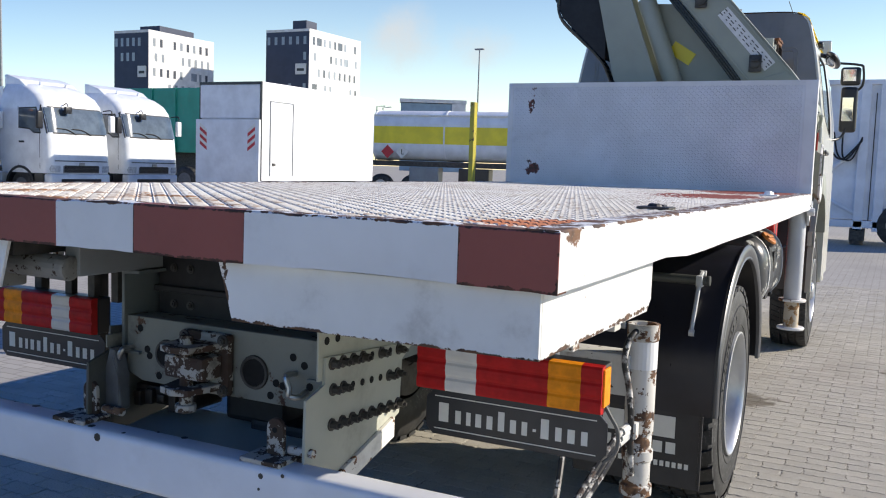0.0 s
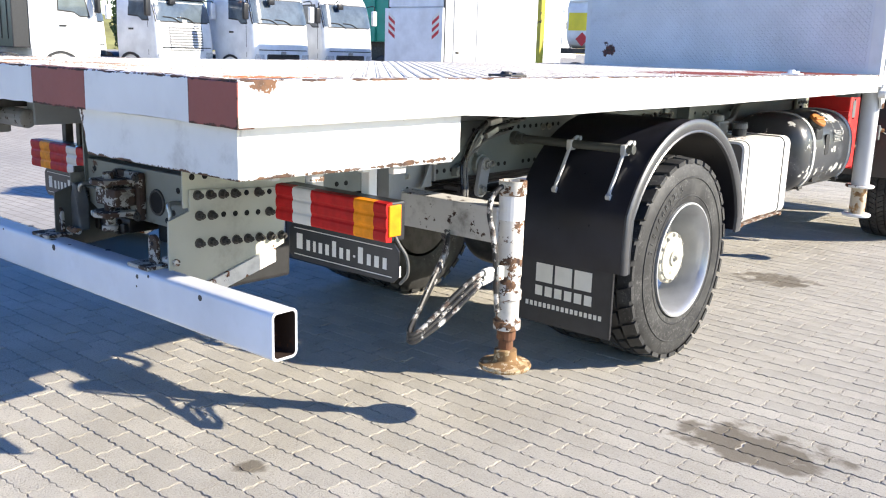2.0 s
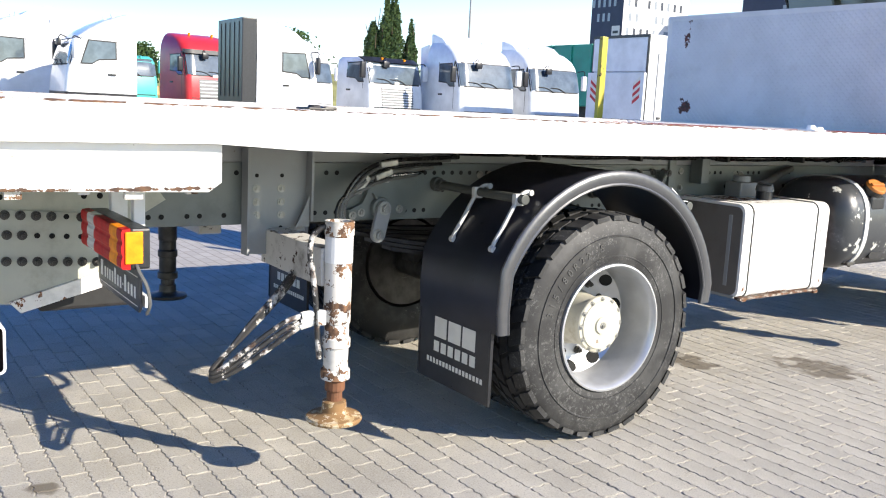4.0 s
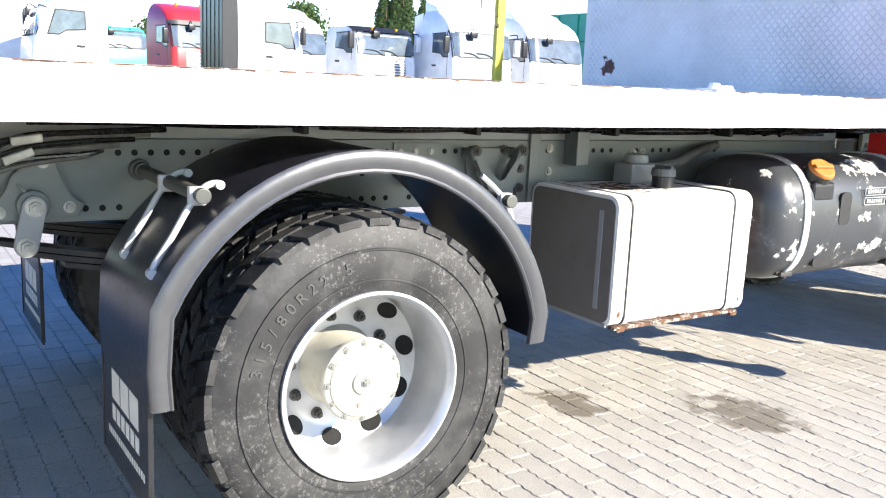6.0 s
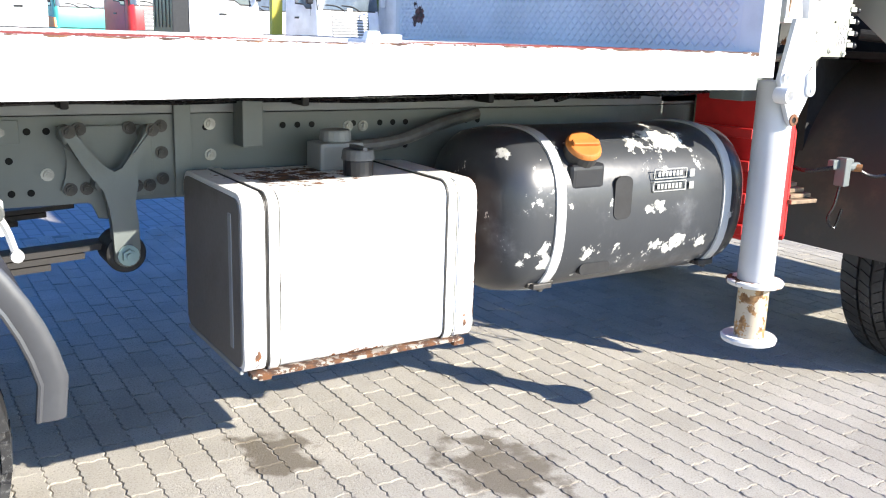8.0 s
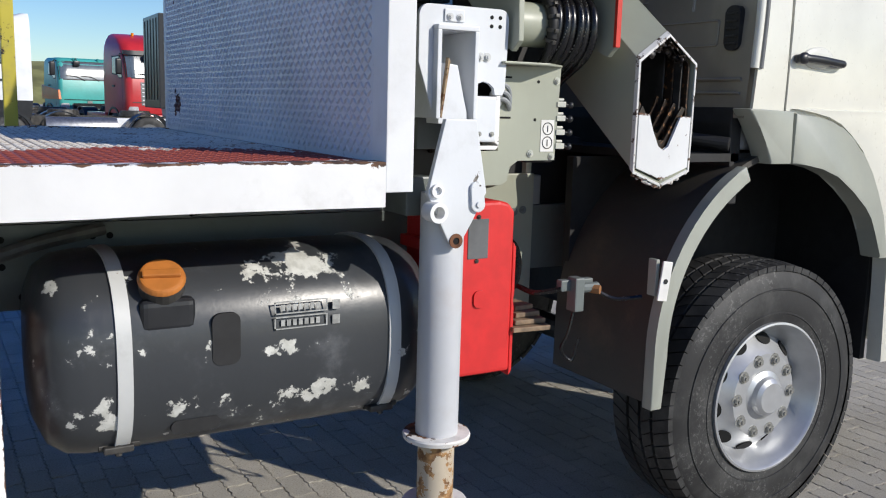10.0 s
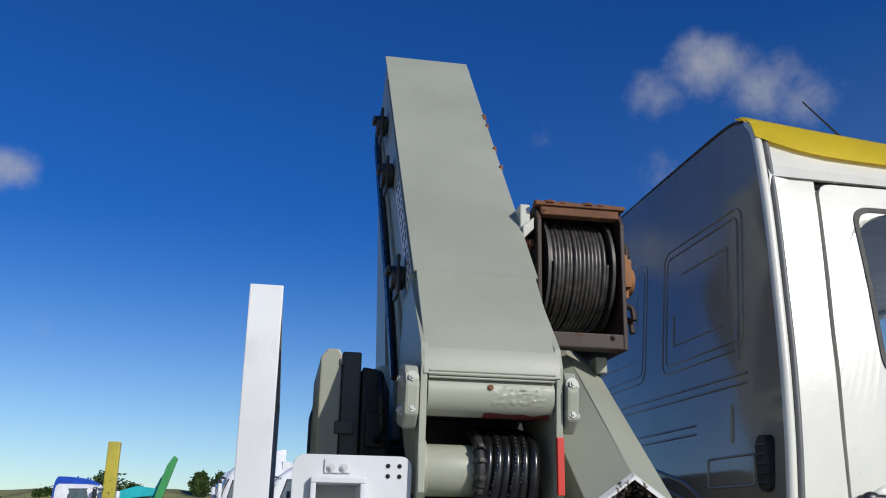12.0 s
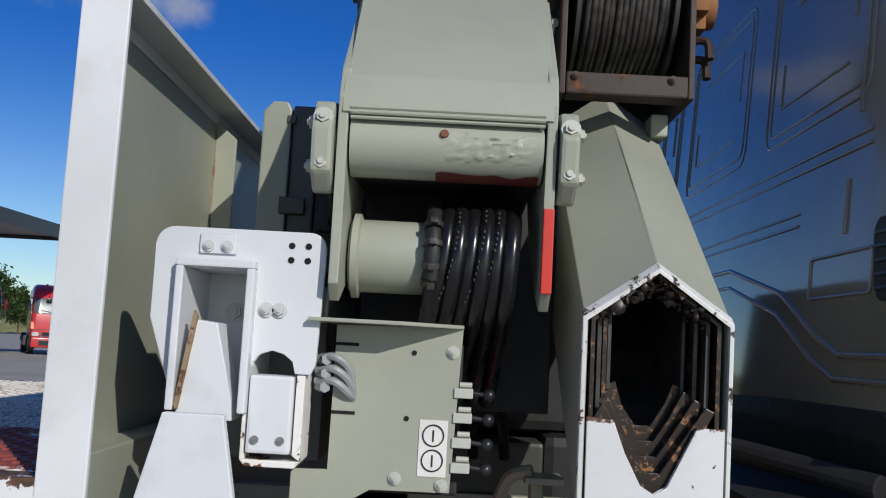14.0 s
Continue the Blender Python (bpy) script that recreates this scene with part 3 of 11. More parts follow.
def chequer(x_or_y, u0, u1, v0, v1, pitch, put, size, lift, keep=lambda u, v: True):
    """Raised bars of chequer plate, in pairs set crosswise, as one mesh."""
    verts, faces = [], []
    rows = int((v1 - v0) / pitch)
    cols = int((u1 - u0) / pitch)
    for j in range(rows):
        for i in range(cols):
            u, v = u0 + (i + 0.5) * pitch, v0 + (j + 0.5) * pitch
            if not keep(u, v):
                continue
            a = radians(45 if (i + j) % 2 else -45)
            c, s = math.cos(a), math.sin(a)
            n = len(verts)
            L, W = size, size * 0.26
            for du, dv, h in ((-L, 0, 0), (-L * 0.4, -W, 0), (L * 0.4, -W, 0), (L, 0, 0), (L * 0.4, W, 0), (-L * 0.4, W, 0), (-L * 0.5, 0, lift), (L * 0.5, 0, lift)):
                verts.append(put(u + du * c - dv * s, v + du * s + dv * c, h))
            faces += [(n, n + 1, n + 6), (n + 1, n + 2, n + 7, n + 6), (n + 2, n + 3, n + 7), (n + 3, n + 4, n + 7), (n + 4, n + 5, n + 6, n + 7), (n + 5, n, n + 6)]
    me = bpy.data.meshes.new(x_or_y)
    me.from_pydata(verts, [], faces)
    return me


def build_bed():
    bm = B()
    box(bm, XL + 0.05, XR - 0.05, 0.05, YH, ZB - 0.03, ZB - 0.004)
    floor = part("bed_floor", bm, TREAD_PLATE, truck, "chequer plate floor, white paint worn to rust")
    me = chequer("chequer_relief", XL + 0.06, XR - 0.06, 0.06, YH - 0.01, 0.033, lambda u, v, h: (u, v, ZB - 0.0045 + h), 0.0225, 0.0048)
    me.materials.append(TREAD)
    ob = new("chequer_relief", me)
    ob.parent = floor
    tagged(ob, "raised chequer bars", kind="stuff")
    # edge channels, slightly dented
    def channel(name, poly, axis, a, b, mt, wob):
        bm = B()
        prism(bm, poly, axis, a, b)
        cuts = [e for e in bm.edges if e.calc_length() > 1.5]
        bmesh.ops.subdivide_edges(bm, edges=cuts, cuts=36)
        for v in bm.verts:
            k = noise.noise(Vector((v.co.x * 2.3, v.co.y * 2.3, v.co.z * 5)))
            fine = noise.noise(Vector((v.co.x * 11, v.co.y * 11, 3)))
            v.co.z += wob * k + wob * 0.5 * fine
            if axis == "y":
                v.co.x += wob * 0.6 * k
                if v.co.z < ZB - 0.10:  # bottom edge lowered along the middle to fit the camera's view
                    v.co.z -= 0.017 * max(0.0, min(1.0, (v.co.y - 0.95) / 0.3)) * max(0.0, min(1.0, (5.2 - v.co.y) / 2.2))
            else:
                v.co.y += wob * 0.6 * k
        return part(name, bm, mt, truck, "", 30)
    c = 0.004
    prof = lambda o, s: [(o, ZB - 0.125), (o, ZB - c), (o - s * c, ZB), (o - s * 0.075, ZB), (o - s * 0.075, ZB - 0.012), (o - s * 0.016, ZB - 0.02), (o - s * 0.016, ZB - 0.112), (o - s * 0.06, ZB - 0.112), (o - s * 0.06, ZB - 0.125)]
    tagged(channel("side_rail", prof(XR, 1), "y", 0.002, YH + 0.0, WHITE_EDGE, 0.0035), "white steel side rail with rust chips")
    channel("side_rail", prof(XL, -1), "y", 0.002, YH + 0.0, WHITE_EDGE, 0.0035)
    # rear edge in stripes of red and white
    marks = [XL, -1.09, -0.535, -0.17, 0.108, 0.464, 1.027, XR]
    cols = [STRIPE_RED, WHITE_EDGE, STRIPE_RED, WHITE_EDGE, STRIPE_RED, WHITE_EDGE, STRIPE_RED]
    for k, mt in enumerate(cols):
        bm = B()
        prism(bm, [(0.0, ZB - 0.125), (0.0, ZB - c), (c, ZB), (0.07, ZB), (0.07, ZB - 0.012), (0.016, ZB - 0.02), (0.016, ZB - 0.112), (0.055, ZB - 0.112), (0.055, ZB - 0.125)], "x", marks[k], marks[k + 1])
        cuts = [e for e in bm.edges if e.calc_length() > 0.18]
        bmesh.ops.subdivide_edges(bm, edges=cuts, cuts=10)
        for v in bm.verts:
            w = 0.006 * noise.noise(Vector((v.co.x * 3, 1.7, v.co.z * 4))) + 0.003 * noise.noise(Vector((v.co.x * 14, 5.1, 0)))
            v.co.z += w
            v.co.y += 0.5 * w
        part("rear_rail", bm, mt, truck, "dull red warning stripe" if mt is STRIPE_RED else "chipped white stripe", 30)
    # boxes below the rear corners
    for s, x0, x1 in ((1, 0.36, 1.205), (-1, -0.40, -1.235)):
        bm = B()
        zt, zl = ZB - 0.127, 1.205
        prism(bm, [(x0 + 0.045 * s, zl), (x1, zl), (x1, zt), (x0, zt)] if s > 0 else [(x0 - 0.045, zl), (x0, zt), (x1, zt), (x1, zl)], "y", 0.03, 0.042, 0.003)
        part("rear_skirt", bm, SKIRT_WHITE, truck, "white rear skirt plate with chipped edges")
        bm = B()
        prism(bm, [(0.043, zl), (0.93, zl - 0.012), (0.975, zl + 0.02), (0.975, zt), (0.043, zt)], "x", x1 - 0.012 * s, x1, 0.003)
        part("side_skirt", bm, SKIRT_WHITE, truck, "white side skirt plate")
        for y, w, low in ((0.16, 0.03, 0.012), (0.31, 0.05, 0.03), (0.52, 0.035, 0.018), (0.66, 0.06, 0.035), (0.86, 0.04, 0.02)):
            part("skirt_tab", box(B(), x1 - 0.03 * s - 0.012, x1 - 0.03 * s + 0.012, y, y + w, zl - low, zl + 0.02, 0.004), LEG_RUSTY, truck)
        bm = B()
        box(bm, min(x0, x1) + 0.02, max(x0, x1) - 0.02, 0.06, 0.95, zt - 0.05, zt - 0.01)
        part("skirt_floor", bm, DARK_STEEL, truck)
    # cross members and long bearers under the floor
    for k in range(14):
        y = 0.3 + k * 0.41
        bm = B()
        box(bm, XL + 0.09, XR - 0.09, y, y + 0.06, ZB - 0.12, ZB - 0.031)
        part("cross_member", bm, FRAME_DARK if k < 2 else FRAME_GREY, truck)
    # bearers take a lighter grey that stands for light off the ground
    for x in (0.43, -0.31):
        bm = B()
        box(bm, x - 0.06, x, 0.2, 6.9, 1.237, ZB - 0.121, 0.004)
        part("subframe_rail", bm, BRACKET_GREY, truck, "grey subframe rail, lightened for light off the ground")
    # lashing points on the edge
    for y, s in ((1.355, 0.6), (4.357, 1.0)):
        bm = B()
        box(bm, 1.06, 1.17, y - 0.05, y + 0.05, ZB - 0.002, ZB + 0.008, 0.003)
        cyl(bm, (1.11, y, ZB), (1.11, y, ZB + 0.03 * s), 0.03, 0.02, 12, 0.004)
        box(bm, 1.085, 1.135, y + 0.03, y + 0.08, ZB, ZB + 0.022 * s, 0.005)
        part("lashing_point", bm, WHITE_WORN if s == 1 else DARK_STEEL, truck)
    # stake at the far edge
    bm = B()
    box(bm, -1.312, -1.272, 5.015, 5.075, 1.30, 2.125, 0.006)
    box(bm, -1.345, -1.293, 4.995, 5.095, 1.34, 1.46, 0.005)
    part("stake_post", bm, POST_YELLOW, truck, "yellow stake post with worn black marks")


WHITE_EDGE = paint("edge_white_paint", (0.72, 0.72, 0.715), 0.45, chips=0.20, dirt=0.22, chip_scale=15,
                   chip_colour=(0.16, 0.075, 0.035), edges=[("Z", 1.479, 0.011)],
                   spots=[((1.25, 0.09, 1.46), 0.12, (1, 1, 0.9)), ((1.25, 5.75, 1.49), 0.08, (1, 1, 1)), ((0.35, 0, 1.36), 0.15, (1, 1, 1)), ((-0.3, 0, 1.47), 0.3, (1, 1, 2))])
build_bed()


EDGE_WELD = paint("rusty_weld", (0.26, 0.22, 0.16), 0.7, chips=0.7, dirt=0.4, chip_scale=30, chip_colour=(0.22, 0.10, 0.04))


def build_headboard():
    y0, y1, z0, z1 = YH, YH + 0.086, 1.395, 2.345
    bm = B()
    box(bm, XL + 0.045, XR - 0.09, y0 + 0.002, y0 + 0.008, ZB - 0.03, z1 - 0.02)
    sheet = part("headboard_sheet", bm, HEAD_PAINT, truck, "grey-white headboard of fine chequer plate")
    me = chequer("headboard_relief", XL + 0.06, XR - 0.10, ZB + 0.01, z1 - 0.03, 0.0235, lambda u, v, h: (u, y0 + 0.0025 - h, v), 0.0165, 0.0050)
    me.materials.append(HEAD_PAINT)
    ob = new("headboard_relief", me)
    ob.parent = sheet
    tagged(ob, "raised chequer bars", kind="stuff")
    # edge posts and top rail of folded plate, open to the front
    for x0, x1, s in ((XR - 0.09, XR, 1), (XL, XL + 0.045, -1)):
        bm = B()
        xo = x1 if s > 0 else x0
        prism(bm, [(xo, y0), (xo, y1), (xo - s * 0.012, y1), (xo - s * 0.012, y0 + 0.012), (xo - s * abs(x1 - x0), y0 + 0.012), (xo - s * abs(x1 - x0), y0)], "z", z0, z1, 0.003)
        part("headboard_post", bm, WHITE, truck, "white folded steel post")
    bm = B()
    prism(bm, [(y0 + 0.001, z1 - 0.04), (y0 + 0.001, z1 + 0.001), (y1 - 0.001, z1 + 0.001), (y1 - 0.001, z1 - 0.012), (y0 + 0.014, z1 - 0.012), (y0 + 0.014, z1 - 0.04)], "x", XL + 0.013, XR - 0.013, 0.002)
    part("headboard_top_rail", bm, WHITE, truck)
    for x in (0.35, -0.45):
        bm = B()
        prism(bm, [(y0 + 0.009, ZB + 0.05), (y0 + 0.07, ZB + 0.05), (y0 + 0.07, z1 - 0.08), (y0 + 0.012, z1 - 0.03)], "x", x - 0.006, x + 0.006, 0.002)
        gusset = part("headboard_gusset", bm, SAGE, truck)
        bm = B()
        tube(bm, [(x + 0.009, y0 + 0.013, ZB + 0.06 + (z1 - ZB - 0.12) * k / 30 ) for k in range(31)], 0.0035, 6, smooth=False)
        for v in bm.verts:
            v.co += 0.0025 * noise.noise_vector(v.co * 70)
        part("weld_line", bm, EDGE_WELD, gusset, "rusty weld line")
    bm = B()
    box(bm, XL + 0.05, XR - 0.05, y0 + 0.0095, y0 + 0.012, ZB, z1 - 0.042)
    part("headboard_back", bm, SAGE, truck, "sage painted front side of the headboard")
    bm = B()
    box(bm, XL + 0.02, XR - 0.02, y0 + 0.013, y1 - 0.004, z0 + 0.01, ZB + 0.045, 0.004)
    part("headboard_sill", bm, SAGE, truck)


build_headboard()


# ---------------------------------------------------------------- chassis
def build_chassis():
    zt, zb = 1.235, 0.965
    for x, s in ((0.43, 1), (-0.37, -1)):
        bm = B()
        prism(bm, [(x, zb), (x, zt), (x - s * 0.075, zt), (x - s * 0.075, zt - 0.01), (x - s * 0.01, zt - 0.01), (x - s * 0.01, zb + 0.01), (x - s * 0.075, zb + 0.01), (x - s * 0.075, zb)], "y", 0.42, 9.0, 0.002)
        rail = part("frame_rail", bm, FRAME_GREY, truck, "grey steel chassis rail with rows of holes")
        if s > 0:
            rnd = random.Random(4)
            row = []
            for k in range(80):
                y = 0.95 + 0.0535 * k
                if 1.34 < y < 1.66 or 3.63 < y < 4.06:
                    continue
                if rnd.random() < 0.78:
                    row.append((x, y, zt - 0.045))
                if rnd.random() < 0.66:
                    row.append((x, y, zb + 0.042))
                if rnd.random() < 0.14:
                    row.append((x, y, zb + 0.14))
            holes(rail, row, (1, 0, 0))
            bolts(rail, [(x, y, z) for y, z in ((3.36, 1.19), (3.43, 1.19), (3.50, 1.19), (3.62, 1.06), (4.62, 1.18), (4.68, 1.18), (4.12, 1.0), (4.12, 1.1), (4.12, 1.2), (4.12, 1.04), (2.62, 1.18), (2.68, 1.18))], (1, 0, 0), 0.013)
    # splice plate with a bolt row and upright between tank and hanger
    for name, dims in (("splice_plate", (0.431, 0.437, 3.33, 3.55, 1.155, 1.225, 0.002)), ("frame_upright", (0.431, 0.447, 4.0, 4.055, 0.97, 1.30, 0.003)), ("frame_bracket", (0.431, 0.52, 4.20, 4.27, 1.13, 1.28, 0.004))):
        part(name, box(B(), *dims), FRAME_GREY, truck)
    # rear side plates with three bolt rows
    # far-side plates take darker paint, for the shade on them
    for x, s in ((0.431, 1), (-0.371, -1)):
        bm = B()
        top = 1.20 if s > 0 else 1.03
        prism(bm, [(0.36, top), (0.93, top), (1.02, min(top, 1.08)), (0.84, 0.97), (0.36, 0.99)], "x", x, x + 0.006 * s, 0.001)
        back = part("rear_side_flange", bm, FRAME_CREAM if s > 0 else DIRTY_SHADE_CREAM, truck, "pale grey flange plate")
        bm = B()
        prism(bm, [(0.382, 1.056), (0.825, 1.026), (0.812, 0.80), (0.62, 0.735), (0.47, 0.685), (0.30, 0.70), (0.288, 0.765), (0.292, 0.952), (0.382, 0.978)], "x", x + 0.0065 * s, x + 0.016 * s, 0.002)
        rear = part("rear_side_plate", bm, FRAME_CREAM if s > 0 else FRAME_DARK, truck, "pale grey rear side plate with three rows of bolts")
        if s > 0:
            xf = x + 0.016
            row1 = [(xf, 0.414 + 0.0545 * k, 1.034 - 0.0031 * k) for k in range(8)]
            row2 = [(xf, 0.420 + 0.0530 * k, 0.958 - 0.0034 * k) for k in range(8)]
            row3 = [(xf, 0.416 + 0.0545 * k, 0.857 - 0.0031 * k) for k in range(8)]
            bolts(rear, row1[:4] + row1[5:6] + row1[7:] + row2[:2] + row2[6:] + row3, (1, 0, 0), 0.0125, DARK_STEEL, h=0.022)
            holes(rear, [row1[4], row1[6], *row2[2:6]], (1, 0, 0), 0.011)
            holes(back, [(x + 0.006, 0.40 + 0.055 * k, 1.10) for k in range(2)] + [(x + 0.006, 0.70 + 0.06 * k, 1.10) for k in range(3)], (1, 0, 0), 0.012)
        bm = B()
        prism(bm, [(0.42, 0.70), (0.76, 0.80), (0.76, 0.735), (0.46, 0.655)], "x", x + 0.0165 * s, x + 0.03 * s, 0.003)
        part("bumper_stay", bm, WHITE_RUSTY, truck, "rusty cream bumper stay")
    # end cross member
    bm = B()
    prism(bm, [(-0.358, 1.088), (0.42, 1.088), (0.42, 0.905), (0.33, 0.88), (-0.29, 0.88), (-0.358, 0.905)], "y", 0.432, 0.444, 0.003)
    box(bm, -0.358, 0.42, 0.445, 0.53, 1.076, 1.088, 0.002)
    box(bm, -0.29, 0.33, 0.445, 0.52, 0.88, 0.892, 0.002)
    end = part("end_cross_member", bm, DIRTY_SHADE_CREAM, truck, "grimy pale rear cross member, darkened for underbody shade")
    holes(end, [(x, 0.432, z) for x, z in ((-0.30, 1.05), (-0.27, 0.985), (-0.26, 0.965), (0.30, 1.03), (0.34, 1.01), (0.24, 0.945), (0.265, 0.94), (0.22, 0.905), (-0.22, 0.905), (0.36, 0.95))], (0, -1, 0), 0.012)
    for x, z, r in ((-0.185, 0.978, 0.046), (0.160, 0.967, 0.050)):
        bm = B()
        lathe(bm, [(r * 0.8, 0.002), (r * 0.85, -0.006), (r, -0.006), (r * 1.05, 0.0)], (x, 0.431, z), "y", 20)
        part("round_opening", bm, DARK_STEEL, truck)
        bm = B()
        cyl(bm, (x, 0.427, z), (x, 0.4315, z), r * 0.82, seg=20)
        part("opening_dark", bm, HOLE_SHADE, truck)
    # towing jaw
    bm = B()
    box(bm, -0.105, 0.085, 0.400, 0.431, 0.885, 1.075, 0.012)
    box(bm, -0.085, 0.065, 0.31, 0.400, 0.945, 1.015, 0.012)
    tow = part("tow_plate", bm, GRIMY_FLAKE, truck, "flaking tow coupling plate")
    bm = B()
    for z in (0.905, 1.030):
        prism(bm, [(-0.095, 0.400), (0.065, 0.400), (0.04, 0.28), (-0.01, 0.26), (-0.07, 0.28)], "z", z, z + 0.020, 0.004)
    cyl(bm, (-0.015, 0.33, 0.86), (-0.015, 0.33, 1.075), 0.020, seg=12)
    cyl(bm, (-0.015, 0.33, 0.845), (-0.015, 0.33, 0.868), 0.032, seg=12, bevel=0.004)
    part("tow_jaw", bm, GRIMY_FLAKE, tow, "flaking rusty towing jaw")
    bolts(tow, [(x, 0.400, z) for x in (-0.085, 0.065) for z in (0.903, 1.055)], (0, -1, 0), 0.013, DARK_STEEL)
    # dark box, its black carrying the cavity's shade, pipes and old bracket above the cross member
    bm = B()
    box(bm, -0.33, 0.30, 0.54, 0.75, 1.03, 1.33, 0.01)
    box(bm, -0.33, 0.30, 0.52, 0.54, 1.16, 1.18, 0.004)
    brace = part("cross_brace", bm, BLACK_MATT, truck, "dark cross box, blackened for cavity shade")
    bolts(brace, [(x, 0.54, z) for x in (-0.26, -0.19, 0.18, 0.25) for z in (1.12, 1.24)], (0, -1, 0), 0.010, DARK_STEEL)
    # oily ledge and dark trunk below the coupling
    bm = B()
    box(bm, -0.35, -0.10, 0.46, 0.60, 0.80, 0.86, 0.012)
    for k in range(5):
        box(bm, -0.34 + 0.05 * k, -0.31 + 0.05 * k, 0.44, 0.50, 0.79 + 0.012 * (k % 3), 0.84 + 0.012 * (k % 2), 0.006)
    part("oily_ledge", bm, GREASE, truck, "grease-caked ledge")
    part("lower_trunk", box(B(), -0.06, 0.17, 0.56, 0.72, 0.76, 0.88, 0.02), BLACK_MATT, truck)
    bm = B()
    cyl(bm, (-0.60, 0.16, 1.27), (-0.32, 0.18, 1.262), 0.038, seg=16, bevel=0.01)
    cyl(bm, (-0.62, 0.16, 1.27), (-0.57, 0.16, 1.27), 0.06, seg=14, bevel=0.01)
    box(bm, -0.66, -0.56, 0.12, 0.22, 1.19, 1.34, 0.01)
    part("rolled_pipe", bm, GRIMY_PIPE, truck, "grimy flaking pipe")
    for x in (-0.94, -0.82, -0.70):
        part("lamp_bracket", box(B(), x - 0.018, x + 0.018, 0.70, 0.73, 1.06, 1.34, 0.004), DARK_STEEL, truck)
    bm = B()
    box(bm, 0.05, 0.32, 0.55, 0.95, 0.62, 0.78, 0.015)
    part("spare_cradle", bm, BLACK_MATT, truck)
    # cross members further forward
    for y in (1.5, 2.4, 3.3, 4.2, 5.2, 6.3):
        bm = B()
        box(bm, -0.358, 0.418, y, y + 0.08, 1.0, 1.2, 0.004)
        part("frame_cross_member", bm, FRAME_GREY, truck)
    # rear underrun bumper of box section
    bm = B()
    prof = round_rect(0.215, 0.315, 0.615, 0.775, 0.02, 4)
    prism(bm, prof, "x", -1.27, 1.11)
    for f in [f for f in bm.faces if len(f.verts) > 8]:
        bmesh.ops.delete(bm, geom=[f], context="FACES_ONLY")
    inner = round_rect(0.223, 0.307, 0.623, 0.767, 0.014, 4)
    lo = [bm.verts.new((1.11, u, v)) for u, v in inner]
    hi = [bm.verts.new((-1.27, u, v)) for u, v in inner]
    n = len(inner)
    ro = [min(bm.verts[:], key=lambda w: (w.co - Vector((1.11, u, v))).length) for u, v in prof]
    rl = [min([w for w in bm.verts if w.co.x < -1.2], key=lambda w: (w.co - Vector((-1.27, u, v))).length) for u, v in prof]
    for k in range(n):
        j = (k + 1) % n
        for quad in ((lo[k], lo[j], hi[j], hi[k]), (ro[k], ro[j], lo[j], lo[k]), (rl[k], rl[j], hi[j], hi[k])):
            if len(set(quad)) == 4:
                bm.faces.new(quad).material_index = 1 if quad[0] in lo and quad[2] in hi else 0
    bump = part("underrun_bumper", bm, [BUMPER_PAINT, DARK_RUST], truck, "white hollow box-section rear bumper with chipped spots", 40)
    rnd = random.Random(9)
    for k in range(16):
        bm = B()
        x, y = rnd.uniform(-1.1, 0.9), rnd.choice((0.2145, 0.24, 0.3))
        z = 0.7755 if y > 0.22 else rnd.uniform(0.70, 0.77)
        s = rnd.uniform(0.004, 0.014)
        if y > 0.22:
            cyl(bm, (x, y, 0.7745), (x, y, 0.7757), s, seg=7)
        else:
            cyl(bm, (x, 0.2155, z), (x, 0.2143, z), s, seg=7)
        part("chip_mark", bm, DARK_STEEL, bump)
    for x, y in ((0.349, 0.285), (-0.387, 0.305)):
        bm = B()
        prism(bm, [(x - 0.028, 0.775), (x + 0.028, 0.775), (x + 0.028, 0.865), *arc(x, 0.863, 0.028, 20, 160, 6), (x - 0.028, 0.865)], "y", y, y + 0.014, 0.002)
        tab = part("bumper_tab", bm, GRIMY_FLAKE, truck, "rusty flaking upright tab with a hole")
        holes(tab, [(x, y, 0.858)], (0, -1, 0), 0.008, "tab_hole_disc")
        bm = B()
        box(bm, x - 0.075, x + 0.06, 0.225, 0.335, 0.774, 0.788, 0.004)
        part("tab_foot", bm, GRIMY_FLAKE, tab)
        bm = B()
        cyl(bm, (x + 0.03, y + 0.03, 0.80), (x + 0.11, y + 0.03, 0.80), 0.013, seg=10)
        part("tab_pin", bm, LEG_RUSTY, tab)
    bm = B()
    prism(bm, [(-0.40, 0.79), (-0.315, 0.79), (-0.325, 0.90), (-0.345, 0.99), (-0.365, 0.99), (-0.385, 0.90)], "y", 0.36, 0.41, 0.012, 3)
    part("bumper_latch", bm, DAMP, truck, "dull black rubber stop")
    # plate under the tow coupling, bent handles at the ends of the cross member
    bm = B()
    prism(bm, [(0.33, 0.715), (0.62, 0.745), (0.62, 0.755), (0.33, 0.725)], "x", -0.33, 0.30)
    part("under_plate", bm, FRAME_CREAM, truck, "pale lower plate")
    for x, sx in ((0.31, 1), (-0.33, -1)):
        bm = B()
        tube(bm, [(x, 0.432, 0.985), (x, 0.385, 0.985), (x + 0.015 * sx, 0.38, 0.95), (x + 0.015 * sx, 0.38, 0.93), (x + 0.035 * sx, 0.40, 0.925), (x + 0.04 * sx, 0.432, 0.935)], 0.009, 8)
        part("bent_handle", bm, STEEL, truck)


build_chassis()


